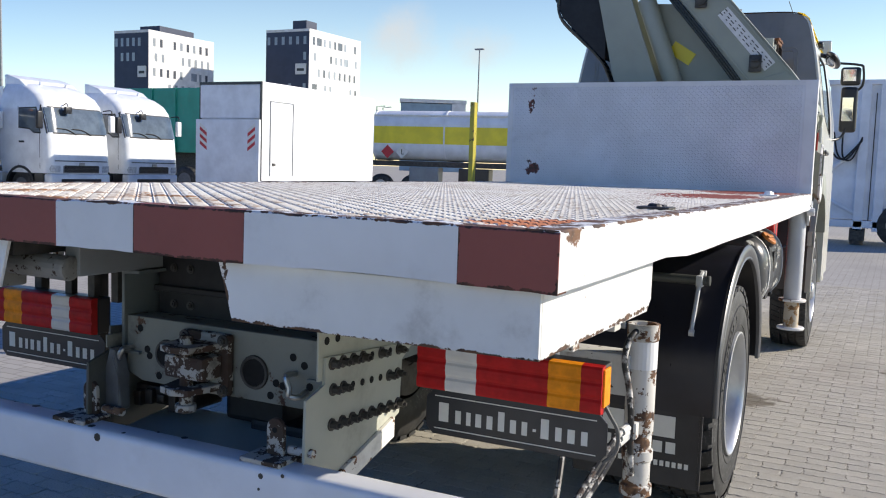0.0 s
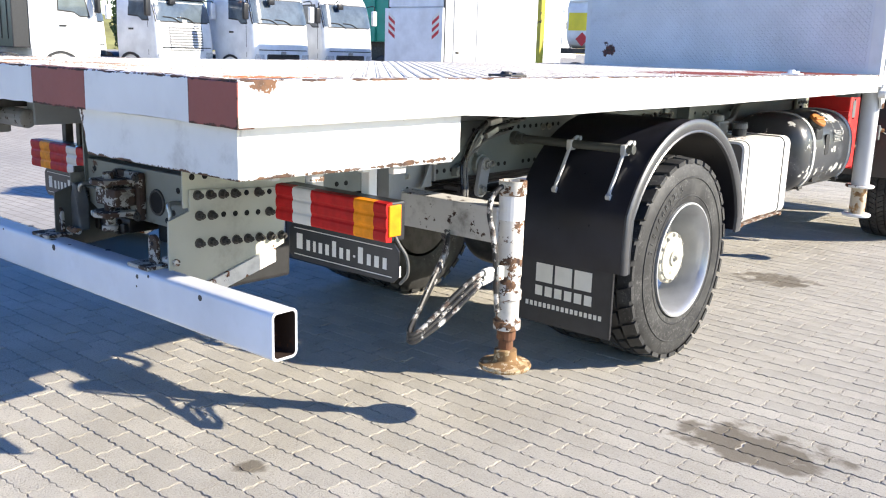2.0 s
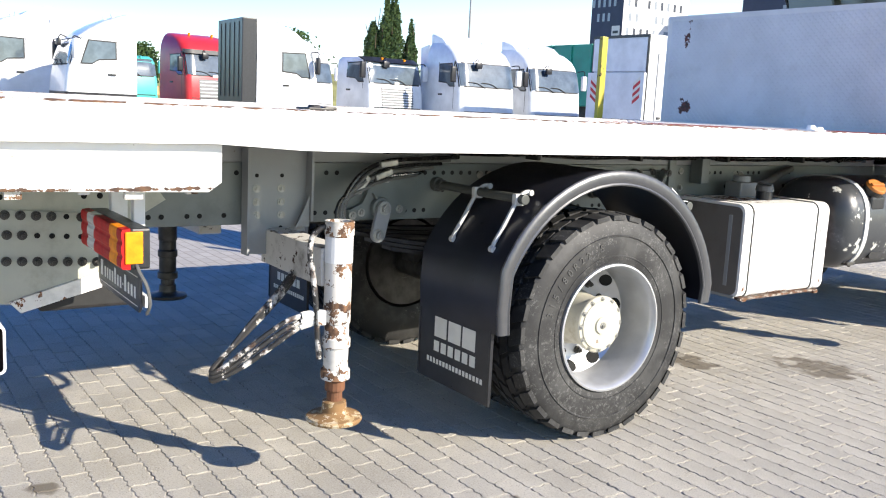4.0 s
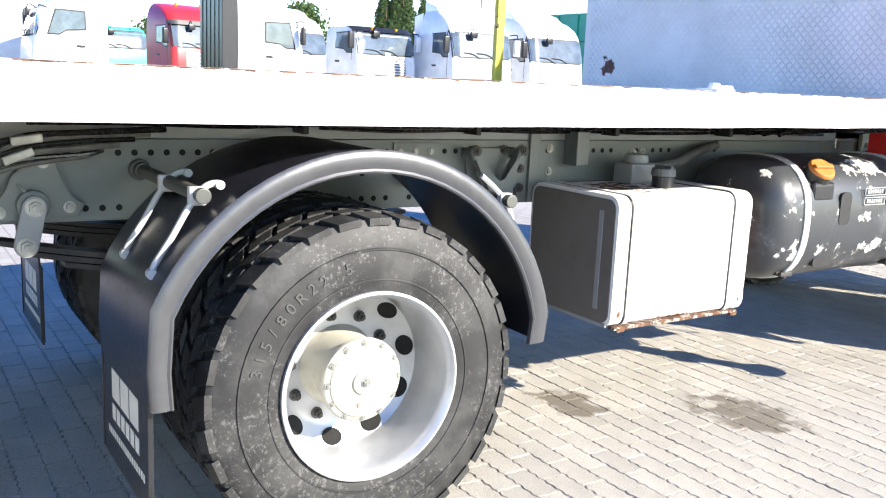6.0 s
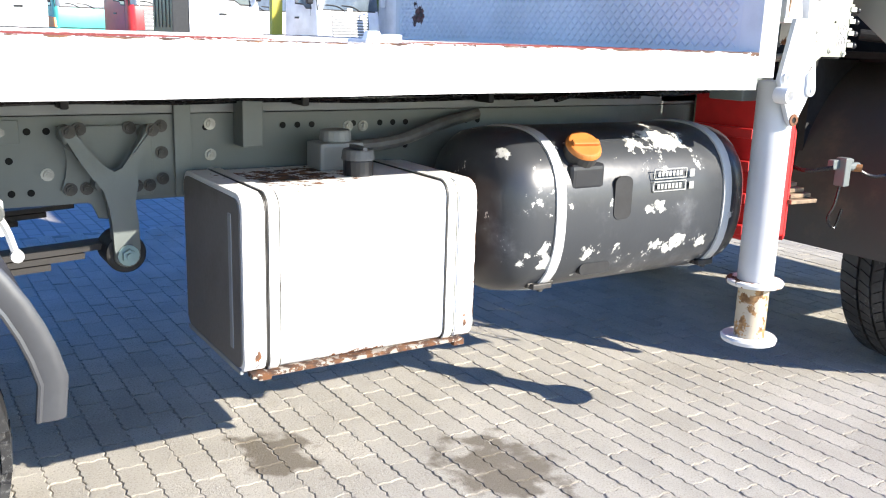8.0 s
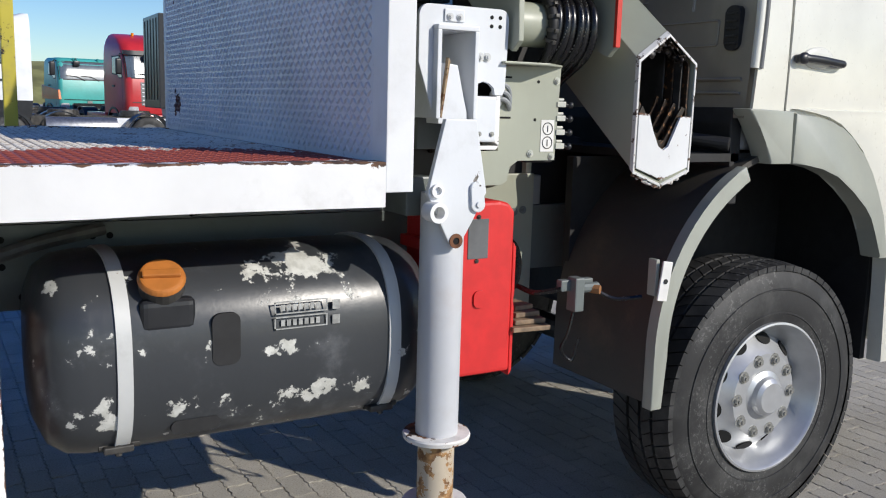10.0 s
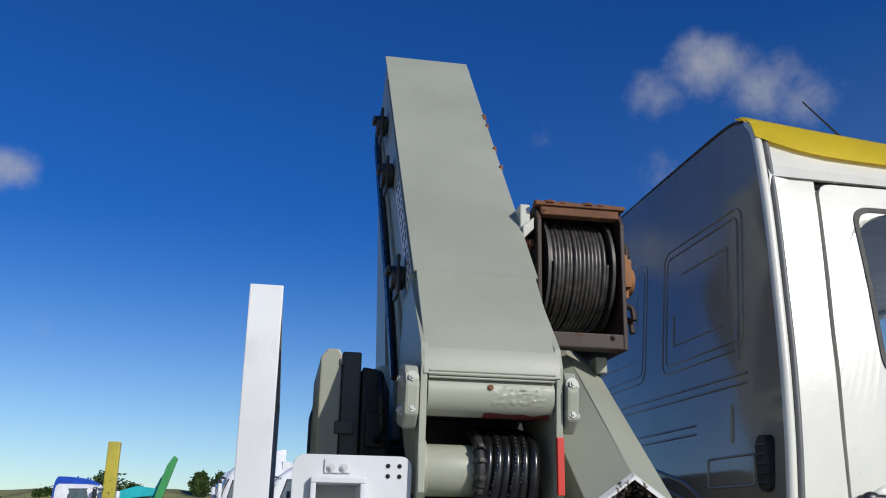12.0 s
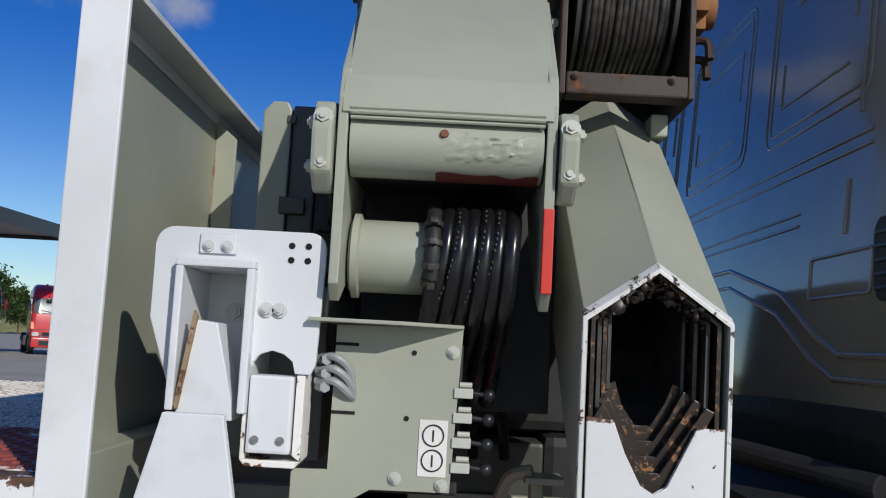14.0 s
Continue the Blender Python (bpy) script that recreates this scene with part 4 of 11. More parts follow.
def build_rear_lights():
    for s, cx in ((1, 0.875), (-1, -1.055)):
        def fx(u):
            return cx + s * u
        half, y0, y1, z0, z1 = 0.285, 0.655, 0.72, 0.935, 1.072
        bm = B()
        box(bm, cx - half, cx + half, y0 + 0.03, y1 + 0.03, z0, z1, 0.008)
        lamp = part("rear_lamp", bm, BLACK_PLASTIC, truck, "ribbed red, clear and amber rear lamp")
        cuts = [-0.285, -0.19, -0.09, 0.13, 0.225, 0.285] if s > 0 else [-0.285, -0.17, -0.075, 0.09, 0.19, 0.285]
        kinds = [LENS_RED, LENS_CLEAR, LENS_RED, LENS_AMBER, LENS_RED] 
        for k in range(5):
            a, b = sorted((fx(cuts[k]), fx(cuts[k + 1])))
            bm = B()
            prof = [(y0 + 0.03, z0)]
            for j in range(3):
                zz = z0 + (z1 - z0) * j / 3
                dz = (z1 - z0) / 3
                prof += [(y0 + 0.0045, zz + 0.003), (y0 + 0.001, zz + 0.010), (y0, zz + dz * 0.5), (y0 + 0.001, zz + dz - 0.010), (y0 + 0.0045, zz + dz - 0.003)]
            prof += [(y0 + 0.03, z1)]
            prism(bm, prof, "x", a, b)
            name = {LENS_RED: "red_lens", LENS_CLEAR: "clear_lens", LENS_AMBER: "amber_lens"}[kinds[k]]
            part(name, bm, kinds[k], lamp)
        if s > 0:
            bm = B()
            box(bm, fx(half) - 0.004, fx(half) + 0.006, y0 + 0.012, y0 + 0.07, z0 + 0.02, z1 - 0.01, 0.004)
            part("side_marker", bm, LENS_AMBER, lamp)
            bm = B()
            tube(bm, [(1.15, 0.70, 0.97), (1.17, 0.71, 0.93), (1.19, 0.73, 0.88), (1.185, 0.74, 0.82), (1.15, 0.74, 0.78)], 0.006, 6)
            part("lamp_cable", bm, HOSE_GREY, lamp)
        # dark plate with a lettered line below
        x0, x1, zt, zb = cx - 0.28, cx + 0.29, 0.925, 0.785
        bm = B()
        c = 0.025
        prism(bm, [(x0, zb + c), (x0 + c, zb), (x1 - c, zb), (x1, zb + c), (x1, zt - c), (x1 - c, zt), (x0 + c, zt), (x0, zt - c)], "y", 0.715, 0.722, 0.002)
        plate = part("lamp_plate", bm, PLATE_BLACK, truck, "black plate with pale lettering between two lines")
        bm = B()
        put = lambda u, v, h: (u, 0.7145 - h, v)
        bars(bm, x0 + 0.03, zt - 0.022, [0.51], 0.003, 0, put, 0.001)
        bars(bm, x0 + 0.03, zb + 0.018, [0.51], 0.003, 0, put, 0.001)
        part("plate_line", bm, LETTER, plate)
        bm = B()
        ws = [0.045, 0.026, 0.02, 0.026, 0.026, 0.028, 0.026, 0.024, 0.014, 0.034, 0.026, 0.030, 0.026]
        u = x0 + 0.045
        for k, wd in enumerate(ws):
            # plain blocks stand for the letters
            hgt = 0.008 if k == 8 else (0.058 if k in (0, 5, 9) else 0.040)
            bars(bm, u, zb + (0.058 if k == 8 else 0.042), [wd * 0.72], hgt, 0, put, 0.001)
            u += wd + 0.0105
        part("plate_lettering", bm, LETTER, plate, "pale letter shapes")
        bm = B()
        box(bm, cx - 0.2 * s - 0.02, cx - 0.2 * s + 0.02, 0.74, 0.80, 0.80, 1.30, 0.004)
        box(bm, cx + 0.1 * s - 0.02, cx + 0.1 * s + 0.02, 0.74, 0.78, 0.98, 1.30, 0.004)
        box(bm, cx - 0.27, cx + 0.27, 0.735, 0.75, 0.80, 0.84, 0.003)
        # the far stay is dark in place of white, its shade put into colour
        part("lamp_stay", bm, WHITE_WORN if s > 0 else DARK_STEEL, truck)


build_rear_lights()


# ---------------------------------------------------------------- wheels
def wheel_parts(parent_name, cx, cy, cz, out, width, label, inner, front, tread_n=44):
    """One wheel; out is +1 for the camera's side. cx is the outer face."""
    R, rim = 0.535, 0.292
    bm = B()
    w = width
    # section from outer bead over the crown to the inner bead
    sec = [(rim, -0.016), (rim + 0.03, -0.003), (rim + 0.09, 0.0), (R - 0.09, -0.004), (R - 0.035, -0.016), (R - 0.014, -0.03), (R - 0.012, -w / 2),
           (R - 0.014, -w + 0.03), (R - 0.035, -w + 0.016), (R - 0.09, -w + 0.004), (rim + 0.06, -w), (rim, -w + 0.02)]
    prof = [(r, h * out) for r, h in sec]
    lathe(bm, prof, (cx, cy, cz), "x", 72, closed=True)
    for k, (r, h) in enumerate(((rim + 0.045, 0.0008), (R - 0.105, 0.0012))):
        lathe(bm, [(r, -0.004 * out), (r + 0.002, h * out), (r + 0.007, h * out), (r + 0.009, -0.004 * out)], (cx, cy, cz), "x", 72, closed=True)
    tyre = part("tyre", bm, RUBBER, parent_name, label, 40)
    # tread blocks in four rows
    bm = B()
    for j, (a, b) in enumerate(((-0.012, -0.085), (-0.10, -0.15), (-0.165, -0.215), (-0.23, -w + 0.012))):
        n = tread_n
        for k in range(n):
            ang = 2 * math.pi * (k + (0.5 if j % 2 else 0)) / n
            half = math.pi / n * ((0.70 if j in (0, 3) else 0.76) if not front else 0.88)
            m = Matrix.Translation((cx, cy, cz)) @ Matrix.Rotation(ang, 4, "X")
            skew = 0.014 if j < 2 else -0.014
            r0, r1 = R - 0.030, R + 0.002
            q = []
            for rr, sh in ((r0, 1.06), (r1, 1.0)):
                for aa, sk in ((a, skew), (b, -skew)):
                    drop = 0.010 if (j == 0 and aa == a) or (j == 3 and aa == b) else 0
                    for sg in (-1, 1):
                        q.append(bm.verts.new(m @ Vector((aa * out, sg * half * rr * sh + sk, rr - (drop if rr == r1 else 0)))))
            for f in ((4, 5, 7, 6), (0, 1, 5, 4), (2, 3, 7, 6), (0, 2, 6, 4), (1, 3, 7, 5)):
                bm.faces.new([q[i] for i in f])
    tagged(part("tread_pattern", bm, RUBBER, tyre), "worn tread blocks", kind="stuff")
    # rim
    bm = B()
    if not front:
        s = [(rim + 0.012, -0.004), (rim + 0.012, 0.004), (rim + 0.004, 0.006), (rim - 0.006, -0.004), (rim - 0.014, -0.03), (rim - 0.022, -0.13), (rim - 0.021, -0.19), (0.268, -0.205), (0.215, -0.245),
             (0.19, -0.252), (0.165, -0.254), (0.10, -0.254), (0.10, -0.27), (rim - 0.02, -0.275), (rim, -0.10)]
    else:
        s = [(rim + 0.012, -0.004), (rim + 0.012, 0.004), (rim + 0.004, 0.006), (rim - 0.006, -0.004), (rim - 0.02, -0.06), (rim - 0.05, -0.10), (0.20, -0.06), (0.17, -0.03), (0.10, -0.03), (0.10, -0.10), (rim, -0.15)]
    lathe(bm, [(r, h * out) for r, h in s], (cx, cy, cz), "x", 64, closed=True)
    # inner duals take dark steel for rim and hub
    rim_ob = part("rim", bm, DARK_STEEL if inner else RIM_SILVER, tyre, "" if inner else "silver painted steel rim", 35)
    # hand holes: black discs stand for their dark insides
    n, rad, off = 10, (0.242 if not front else 0.222), (-0.2275 if not front else -0.0835)
    first = None
    for k in range(n):
        a = 2 * math.pi * (k + 0.3) / n
        if first is None:
            bm = B()
            bmesh.ops.create_circle(bm, cap_ends=True, segments=18, radius=1, matrix=Matrix.Diagonal((0.037, 0.031, 1, 1)))
            ext = bmesh.ops.extrude_face_region(bm, geom=bm.faces[:])
            for v in ext["geom"]:
                if isinstance(v, bmesh.types.BMVert):
                    v.co.z += 0.006
            first = part("hand_hole_disc", bm, HOLE_SHADE, rim_ob)
            ob = first
        else:
            ob = new("hand_hole_disc", first.data)
            ob.parent = rim_ob
        tilt = -0.647 if not front else 0.75
        ob.matrix_world = Matrix.Translation((cx, cy, cz)) @ Matrix.Rotation(a, 4, "X") @ Matrix.Translation((off * out, rad, 0)) @ Matrix.Rotation(tilt * out, 4, "Z") @ Matrix.Rotation(radians(90), 4, "Y") 
    # hub
    bm = B()
    if not front:
        hs = [(0.0, -0.052), (0.04, -0.052), (0.042, -0.060), (0.115, -0.062), (0.118, -0.068), (0.132, -0.070), (0.137, -0.076), (0.137, -0.09), (0.122, -0.094), (0.122, -0.17), (0.132, -0.24), (0.14, -0.262), (0.0, -0.262)]
    else:
        hs = [(0.0, 0.012), (0.06, 0.012), (0.075, 0.0), (0.08, -0.02), (0.10, -0.03), (0.10, -0.08), (0.0, -0.08)]
    lathe(bm, [(max(r, 0.0008), h * out) for r, h in hs], (cx, cy, cz), "x", 40)
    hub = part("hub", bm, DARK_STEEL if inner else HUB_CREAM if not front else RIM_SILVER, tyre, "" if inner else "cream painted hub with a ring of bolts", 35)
    if not front:
        bolts(rim_ob, [(cx - 0.253 * out, cy + 0.174 * math.cos(a), cz + 0.174 * math.sin(a)) for a in (2 * math.pi * (k + 0.8) / 10 for k in range(10))], (out, 0, 0), 0.0135, DARK_STEEL, "wheel_nut", h=0.022)
        bolts(hub, [(cx - 0.070 * out, cy + 0.122 * math.cos(a), cz + 0.122 * math.sin(a)) for a in (2 * math.pi * k / 12 for k in range(12))], (out, 0, 0), 0.008, ZINC)
        bolts(hub, [(cx - 0.052 * out, cy + 0.0, cz)], (out, 0, 0), 0.011, ZINC)
    else:
        bolts(hub, [(cx - 0.032 * out, cy + 0.15 * math.cos(a), cz + 0.15 * math.sin(a)) for a in (2 * math.pi * k / 10 for k in range(10))], (out, 0, 0), 0.017, ZINC)
    return tyre


RW, RZ, FW = 2.862, 0.533, 7.505
rear_r = wheel_parts(truck, 1.195, RW, RZ, 1, 0.31, "dusty black lug-tread rear tyre", False, False, 32)
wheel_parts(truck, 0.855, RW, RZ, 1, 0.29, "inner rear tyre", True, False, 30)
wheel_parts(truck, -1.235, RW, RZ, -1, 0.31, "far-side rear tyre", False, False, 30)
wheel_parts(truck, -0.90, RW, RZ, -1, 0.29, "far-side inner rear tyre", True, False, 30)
wheel_parts(truck, 1.185, FW, RZ, 1, 0.33, "black front tyre", False, True, 64)
wheel_parts(truck, -1.225, FW, RZ, -1, 0.33, "far-side front tyre", False, True, 30)


def raised_text(body, parent, cx, cy, cz, r, a0, step, size):
    """Raised characters set round a tyre's side wall."""
    for k, ch in enumerate(body):
        if ch == " ":
            continue
        cu = bpy.data.curves.new("character", "FONT")
        cu.body, cu.size, cu.extrude, cu.align_x = ch, size, 0.0012, "CENTER"
        tmp = bpy.data.objects.new("character", cu)
        me = bpy.data.meshes.new_from_object(tmp)
        bpy.data.objects.remove(tmp)
        me.materials.append(RUBBER_MARK)
        ob = new("character", me)
        a = radians(a0 - step * k)
        ob.matrix_world = Matrix.Translation((cx, cy, cz)) @ Matrix.Rotation(a - math.pi / 2, 4, "X") @ Matrix.Translation((0.001, 0, r)) @ Matrix.Rotation(radians(90), 4, "Z") @ Matrix.Rotation(radians(90), 4, "X")
        ob.parent = parent


RUBBER_MARK = plain("side_wall_mark", (0.06, 0.06, 0.058), 0.6, vary=0.2)
raised_text("315/80R22.5", rear_r, 1.195, RW, RZ, 0.375, 166, 6.2, 0.05)


def build_axles():
    bm = B()
    cyl(bm, (-1.0, RW, RZ), (0.95, RW, RZ), 0.075, seg=20)
    bmesh.ops.create_uvsphere(bm, u_segments=24, v_segments=14, radius=0.25, matrix=Matrix.Translation((-0.03, RW, RZ + 0.02)) @ Matrix.Diagonal((0.8, 1, 1, 1)))
    for x in (0.40, -0.46):
        box(bm, x - 0.07, x + 0.07, RW - 0.1, RW + 0.1, RZ + 0.04, RZ + 0.16, 0.01)
    part("rear_axle", bm, DARK_STEEL, truck, "", 40)
    bm = B()
    cyl(bm, (-1.0, FW, 0.5), (0.95, FW, 0.5), 0.06, seg=16)
    part("front_axle", bm, DARK_STEEL, truck)
    for cy, h0 in ((RW, 0.70),):
        for x in (0.34, -0.37):
            for k in range(3):
                bm = B()
                n, half = 14, 0.95 - 0.10 * k
                top, low = [], []
                for j in range(n + 1):
                    u = -half + 2 * half * j / n
                    z = h0 + 0.022 * (4 - k) + (0.11 if u < 0 else 0.03) * (u / 0.95) ** 2
                    top.append((cy + u, z + 0.018))
                    low.append((cy + u, z))
                prism(bm, top + low[::-1], "x", x, x + 0.09)
                part("leaf_spring", bm, LEAF_STEEL, truck)
    # shackle at the spring's rear end
    bm = B()
    prism(bm, [(1.855, 0.975), (1.855, 1.02), (1.93, 1.045), (1.955, 1.12), (2.02, 1.19), (2.085, 1.19), (2.09, 1.12), (2.115, 1.06), (2.175, 1.03), (2.155, 0.985), (2.06, 0.995), (2.0, 0.975)], "x", 0.432, 0.468, 0.008)
    cyl(bm, (0.44, 2.015, 1.03), (0.498, 2.015, 1.03), 0.05, seg=20, bevel=0.006)
    prism(bm, [(1.97, 1.10), (1.985, 1.09), (2.03, 1.05), (2.01, 1.03)], "x", 0.46, 0.49, 0.004)
    bracket = part("shackle_bracket", bm, FRAME_GREY, truck, "cast grey spring bracket")
    bolts(bracket, [(0.469, 1.874, 0.996), (0.469, 1.919, 1.008), (0.469, 2.125, 1.02), (0.469, 2.05, 1.165)], (1, 0, 0), 0.013, h=0.014)
    bm = B()
    m = Matrix.Translation((0.50, 2.001, 0.968)) @ Matrix.Rotation(radians(-12.8), 4, "X")
    prism(bm, [(u, v) for u, v in arc(0, 0.063, 0.036, 0, 180, 8) + arc(0, -0.063, 0.036, 180, 360, 8)], "x", 0.0, 0.022, 0.003, m=m)
    shackle = part("spring_shackle", bm, BRACKET_GREY, truck, "grey shackle link with two pins")
    bolts(shackle, [m @ Vector((0.022, 0, 0.063)), m @ Vector((0.022, 0, -0.063))], (1, 0, 0), 0.020)
    # forked spring hanger ahead of the wheel
    bm = B()
    left = [(3.663, 1.219), (3.642, 1.203), (3.656, 1.159), (3.710, 1.111), (3.745, 1.056), (3.762, 1.012), (3.776, 0.955), (3.782, 0.90), (3.784, 0.83)]
    right = [(3.862, 0.83), (3.860, 0.91), (3.853, 0.976), (3.852, 1.027), (3.864, 1.078), (3.884, 1.137), (3.893, 1.181), (3.928, 1.199), (3.924, 1.214), (3.890, 1.207)]
    crotch = [(3.877, 1.166), (3.855, 1.115), (3.827, 1.073), (3.796, 1.059), (3.765, 1.077), (3.724, 1.137), (3.703, 1.174), (3.689, 1.207)]
    prism(bm, left + arc(3.823, 0.81, 0.041, 195, 345, 8) + right + crotch, "x", 0.475, 0.52, 0.012, 3)
    hanger = part("spring_hanger", bm, FRAME_GREY, truck, "cast grey forked spring hanger", 35)
    bm = B()
    prism(bm, [(3.648, 1.205), (3.668, 1.15), (3.680, 1.10), (3.668, 1.05), (3.655, 1.012), (3.669, 0.994), (3.717, 0.983), (3.745, 0.962), (3.756, 0.917), (3.79, 0.913), (3.82, 0.98), (3.93, 0.985), (3.93, 1.205)], "x", 0.431, 0.445, 0.004)
    part("hanger_plate", bm, FRAME_GREY, hanger, "cast base plate")
    for y, z in ((3.672, 1.18), (3.905, 1.18), (3.76, 1.03), (3.84, 1.02)):
        part("hanger_boss", cyl(B(), (0.44, y, z), (0.49, y, z), 0.024, 0.018, 12), FRAME_GREY, hanger, "", 40)
    bm = B()
    cyl(bm, (0.36, 3.823, 0.81), (0.50, 3.823, 0.81), 0.062, seg=24, bevel=0.008)
    part("spring_eye", bm, BLACK_MATT, hanger)
    bolts(hanger, [(0.446, y, 1.196) for y in (3.715, 3.861)] + [(0.521, y, 1.196) for y in (3.672, 3.912)] + [(0.446, y, 1.014) for y in (3.680, 3.727, 3.876, 3.916)] + [(0.431, 3.962, z) for z in (1.03, 1.114, 1.198)], (1, 0, 0), 0.0135, DARK_STEEL)
    holes(hanger, [(0.4315, 3.79, 1.125)], (1, 0, 0), 0.013)
    bm = B()
    cyl(bm, (0.515, 3.823, 0.81), (0.524, 3.823, 0.81), 0.032, seg=20)
    part("pin_washer", bm, BLACK_MATT, hanger)
    bolts(hanger, [(0.524, 3.823, 0.81)], (1, 0, 0), 0.022, PIN_TEAL)


PIN_TEAL = plain("faded_teal_bolt", (0.30, 0.42, 0.40), 0.5, vary=0.1)
build_axles()


def build_mudguards():
    for s, x1, x0 in ((1, 1.21, 0.60), (-1, -1.25, -0.64)):
        cy, cz, R = 2.828, 0.562, 0.700
        pts = [(2.185, 0.57), (2.178, 0.68)] + arc(cy, cz, R, 156, 12, 26) + [(3.502, 0.61)]
        outer = [(y, z) for y, z in pts]
        inner = [(cy + (y - cy) * 0.985, cz + (z - cz) * 0.985) for y, z in pts]
        bm = B()
        prism(bm, outer + inner[::-1], "x", min(x0, x1), max(x0, x1) )
        guard = part("mudguard", bm, MUDGUARD, truck, "satin black plastic mudguard, tinted blue for sky reflection", 30)
        # rolled lip on the outer edge
        bm = B()
        ring = []
        for y, z in pts:
            ry, rz = y - cy, z - cz
            ring.append([bm.verts.new((x1 + s * out, cy + ry * k, cz + rz * k)) for k, out in ((0.990, -0.012), (1.008, -0.004), (1.010, 0.006), (1.000, 0.013), (0.975, 0.016), (0.945, 0.013), (0.930, 0.009), (0.920, 0.013), (0.912, 0.010), (0.910, -0.006))])
        for p, q in zip(ring, ring[1:]):
            for k in range(10):
                bm.faces.new((p[k], p[(k + 1) % 10], q[(k + 1) % 10], q[k]))
        bm.faces.new(ring[0])
        bm.faces.new(ring[-1])
        part("mudguard_lip", bm, LIP_BLACK, guard, "satin black rolled lip, lightened for its sheen", 50)
        # stays: tube from the frame with two straps
        xs = 0.43 if s > 0 else -0.37
        for y, z in ((2.352, 1.135), (3.40, 1.085)):
            bm = B()
            cyl(bm, (xs, y, z), (x1 - 0.09 * s, y, z), 0.021, seg=14, bevel=0.004)
            cyl(bm, (x1 - 0.09 * s, y, z), (x1 - 0.075 * s, y, z), 0.023, seg=14, bevel=0.004)
            cyl(bm, (xs, y, z), (xs + 0.035 * s, y, z), 0.036, seg=14, bevel=0.006)
            cyl(bm, (xs + 0.036 * s, y, z), (xs + 0.07 * s, y, z), 0.028, seg=14, bevel=0.004)
            stay = part("mudguard_stay", bm, FRAME_DARK, truck)
            for x in (x1 - 0.12 * s, x1 - 0.42 * s):
                bm = B()
                if y < 3:
                    tube(bm, [(x, y + 0.065, z + 0.022), (x, y + 0.045, z + 0.030), (x, y + 0.012, z + 0.016), (x, y - 0.028, z - 0.035), (x, y - 0.075, z - 0.115), (x, y - 0.120, z - 0.185), (x, y - 0.132, z - 0.215)], 0.0095, 6)
                    box(bm, x - 0.014, x + 0.014, y - 0.030, y + 0.018, z - 0.030, z + 0.022, 0.006)
                    cyl(bm, (x - 0.012, y + 0.058, z + 0.026), (x + 0.014, y + 0.058, z + 0.026), 0.013, seg=10)
                    cyl(bm, (x - 0.01, y - 0.132, z - 0.215), (x + 0.012, y - 0.132, z - 0.215), 0.015, seg=10)
                else:
                    tube(bm, [(x, y - 0.10, z + 0.085), (x, y - 0.03, z + 0.03), (x, y + 0.02, z - 0.03), (x, y + 0.045, z - 0.11)], 0.0095, 6)
                    box(bm, x - 0.014, x + 0.014, y - 0.024, y + 0.024, z - 0.024, z + 0.024, 0.006)
                    cyl(bm, (x - 0.01, y + 0.045, z - 0.11), (x + 0.012, y + 0.045, z - 0.11), 0.015, seg=10)
                part("clamp_strap", bm, STRAP, stay, "pale bent strap")
        # rear flap with printed lines
        bm = B()
        xa, xb = sorted((x1 - 0.045 * s, x0))
        box(bm, xa, xb, 2.188, 2.197, 0.24, 0.60, 0.002)
        flap = part("mud_flap", bm, PLATE_BLACK, truck, "black rubber mud flap with white print")
        bm = B()
        put = lambda u, v, h: (u, 2.1875 - h, v)
        bars(bm, xa + 0.01, 0.572, [xb - xa - 0.02], 0.016, 0, put, 0.001)
        u0 = xa + 0.13
        bars(bm, u0, 0.455, [0.098] * 3, 0.095, 0.014, put, 0.001)
        bars(bm, u0, 0.385, [0.042] * 6, 0.05, 0.015, put, 0.001)
        bars(bm, u0 - 0.055, 0.325, [0.017] * 17, 0.024, 0.0095, put, 0.001)
        part("flap_print", bm, LETTER, flap, "white letter shapes")
        for x in (xa + 0.004, xb - 0.004):
            part("flap_edge", box(B(), x - 0.006, x + 0.006, 2.184, 2.2, 0.25, 0.59, 0.002), BLACK_PLASTIC, flap)


# base lighter than the guard's, to carry the lip's sheen in the sun
LIP_BLACK = plain("lip_sheen_black", (0.045, 0.047, 0.052), 0.36, vary=0.08, scale=30, Specular_IOR_Level=0.9)
build_mudguards()


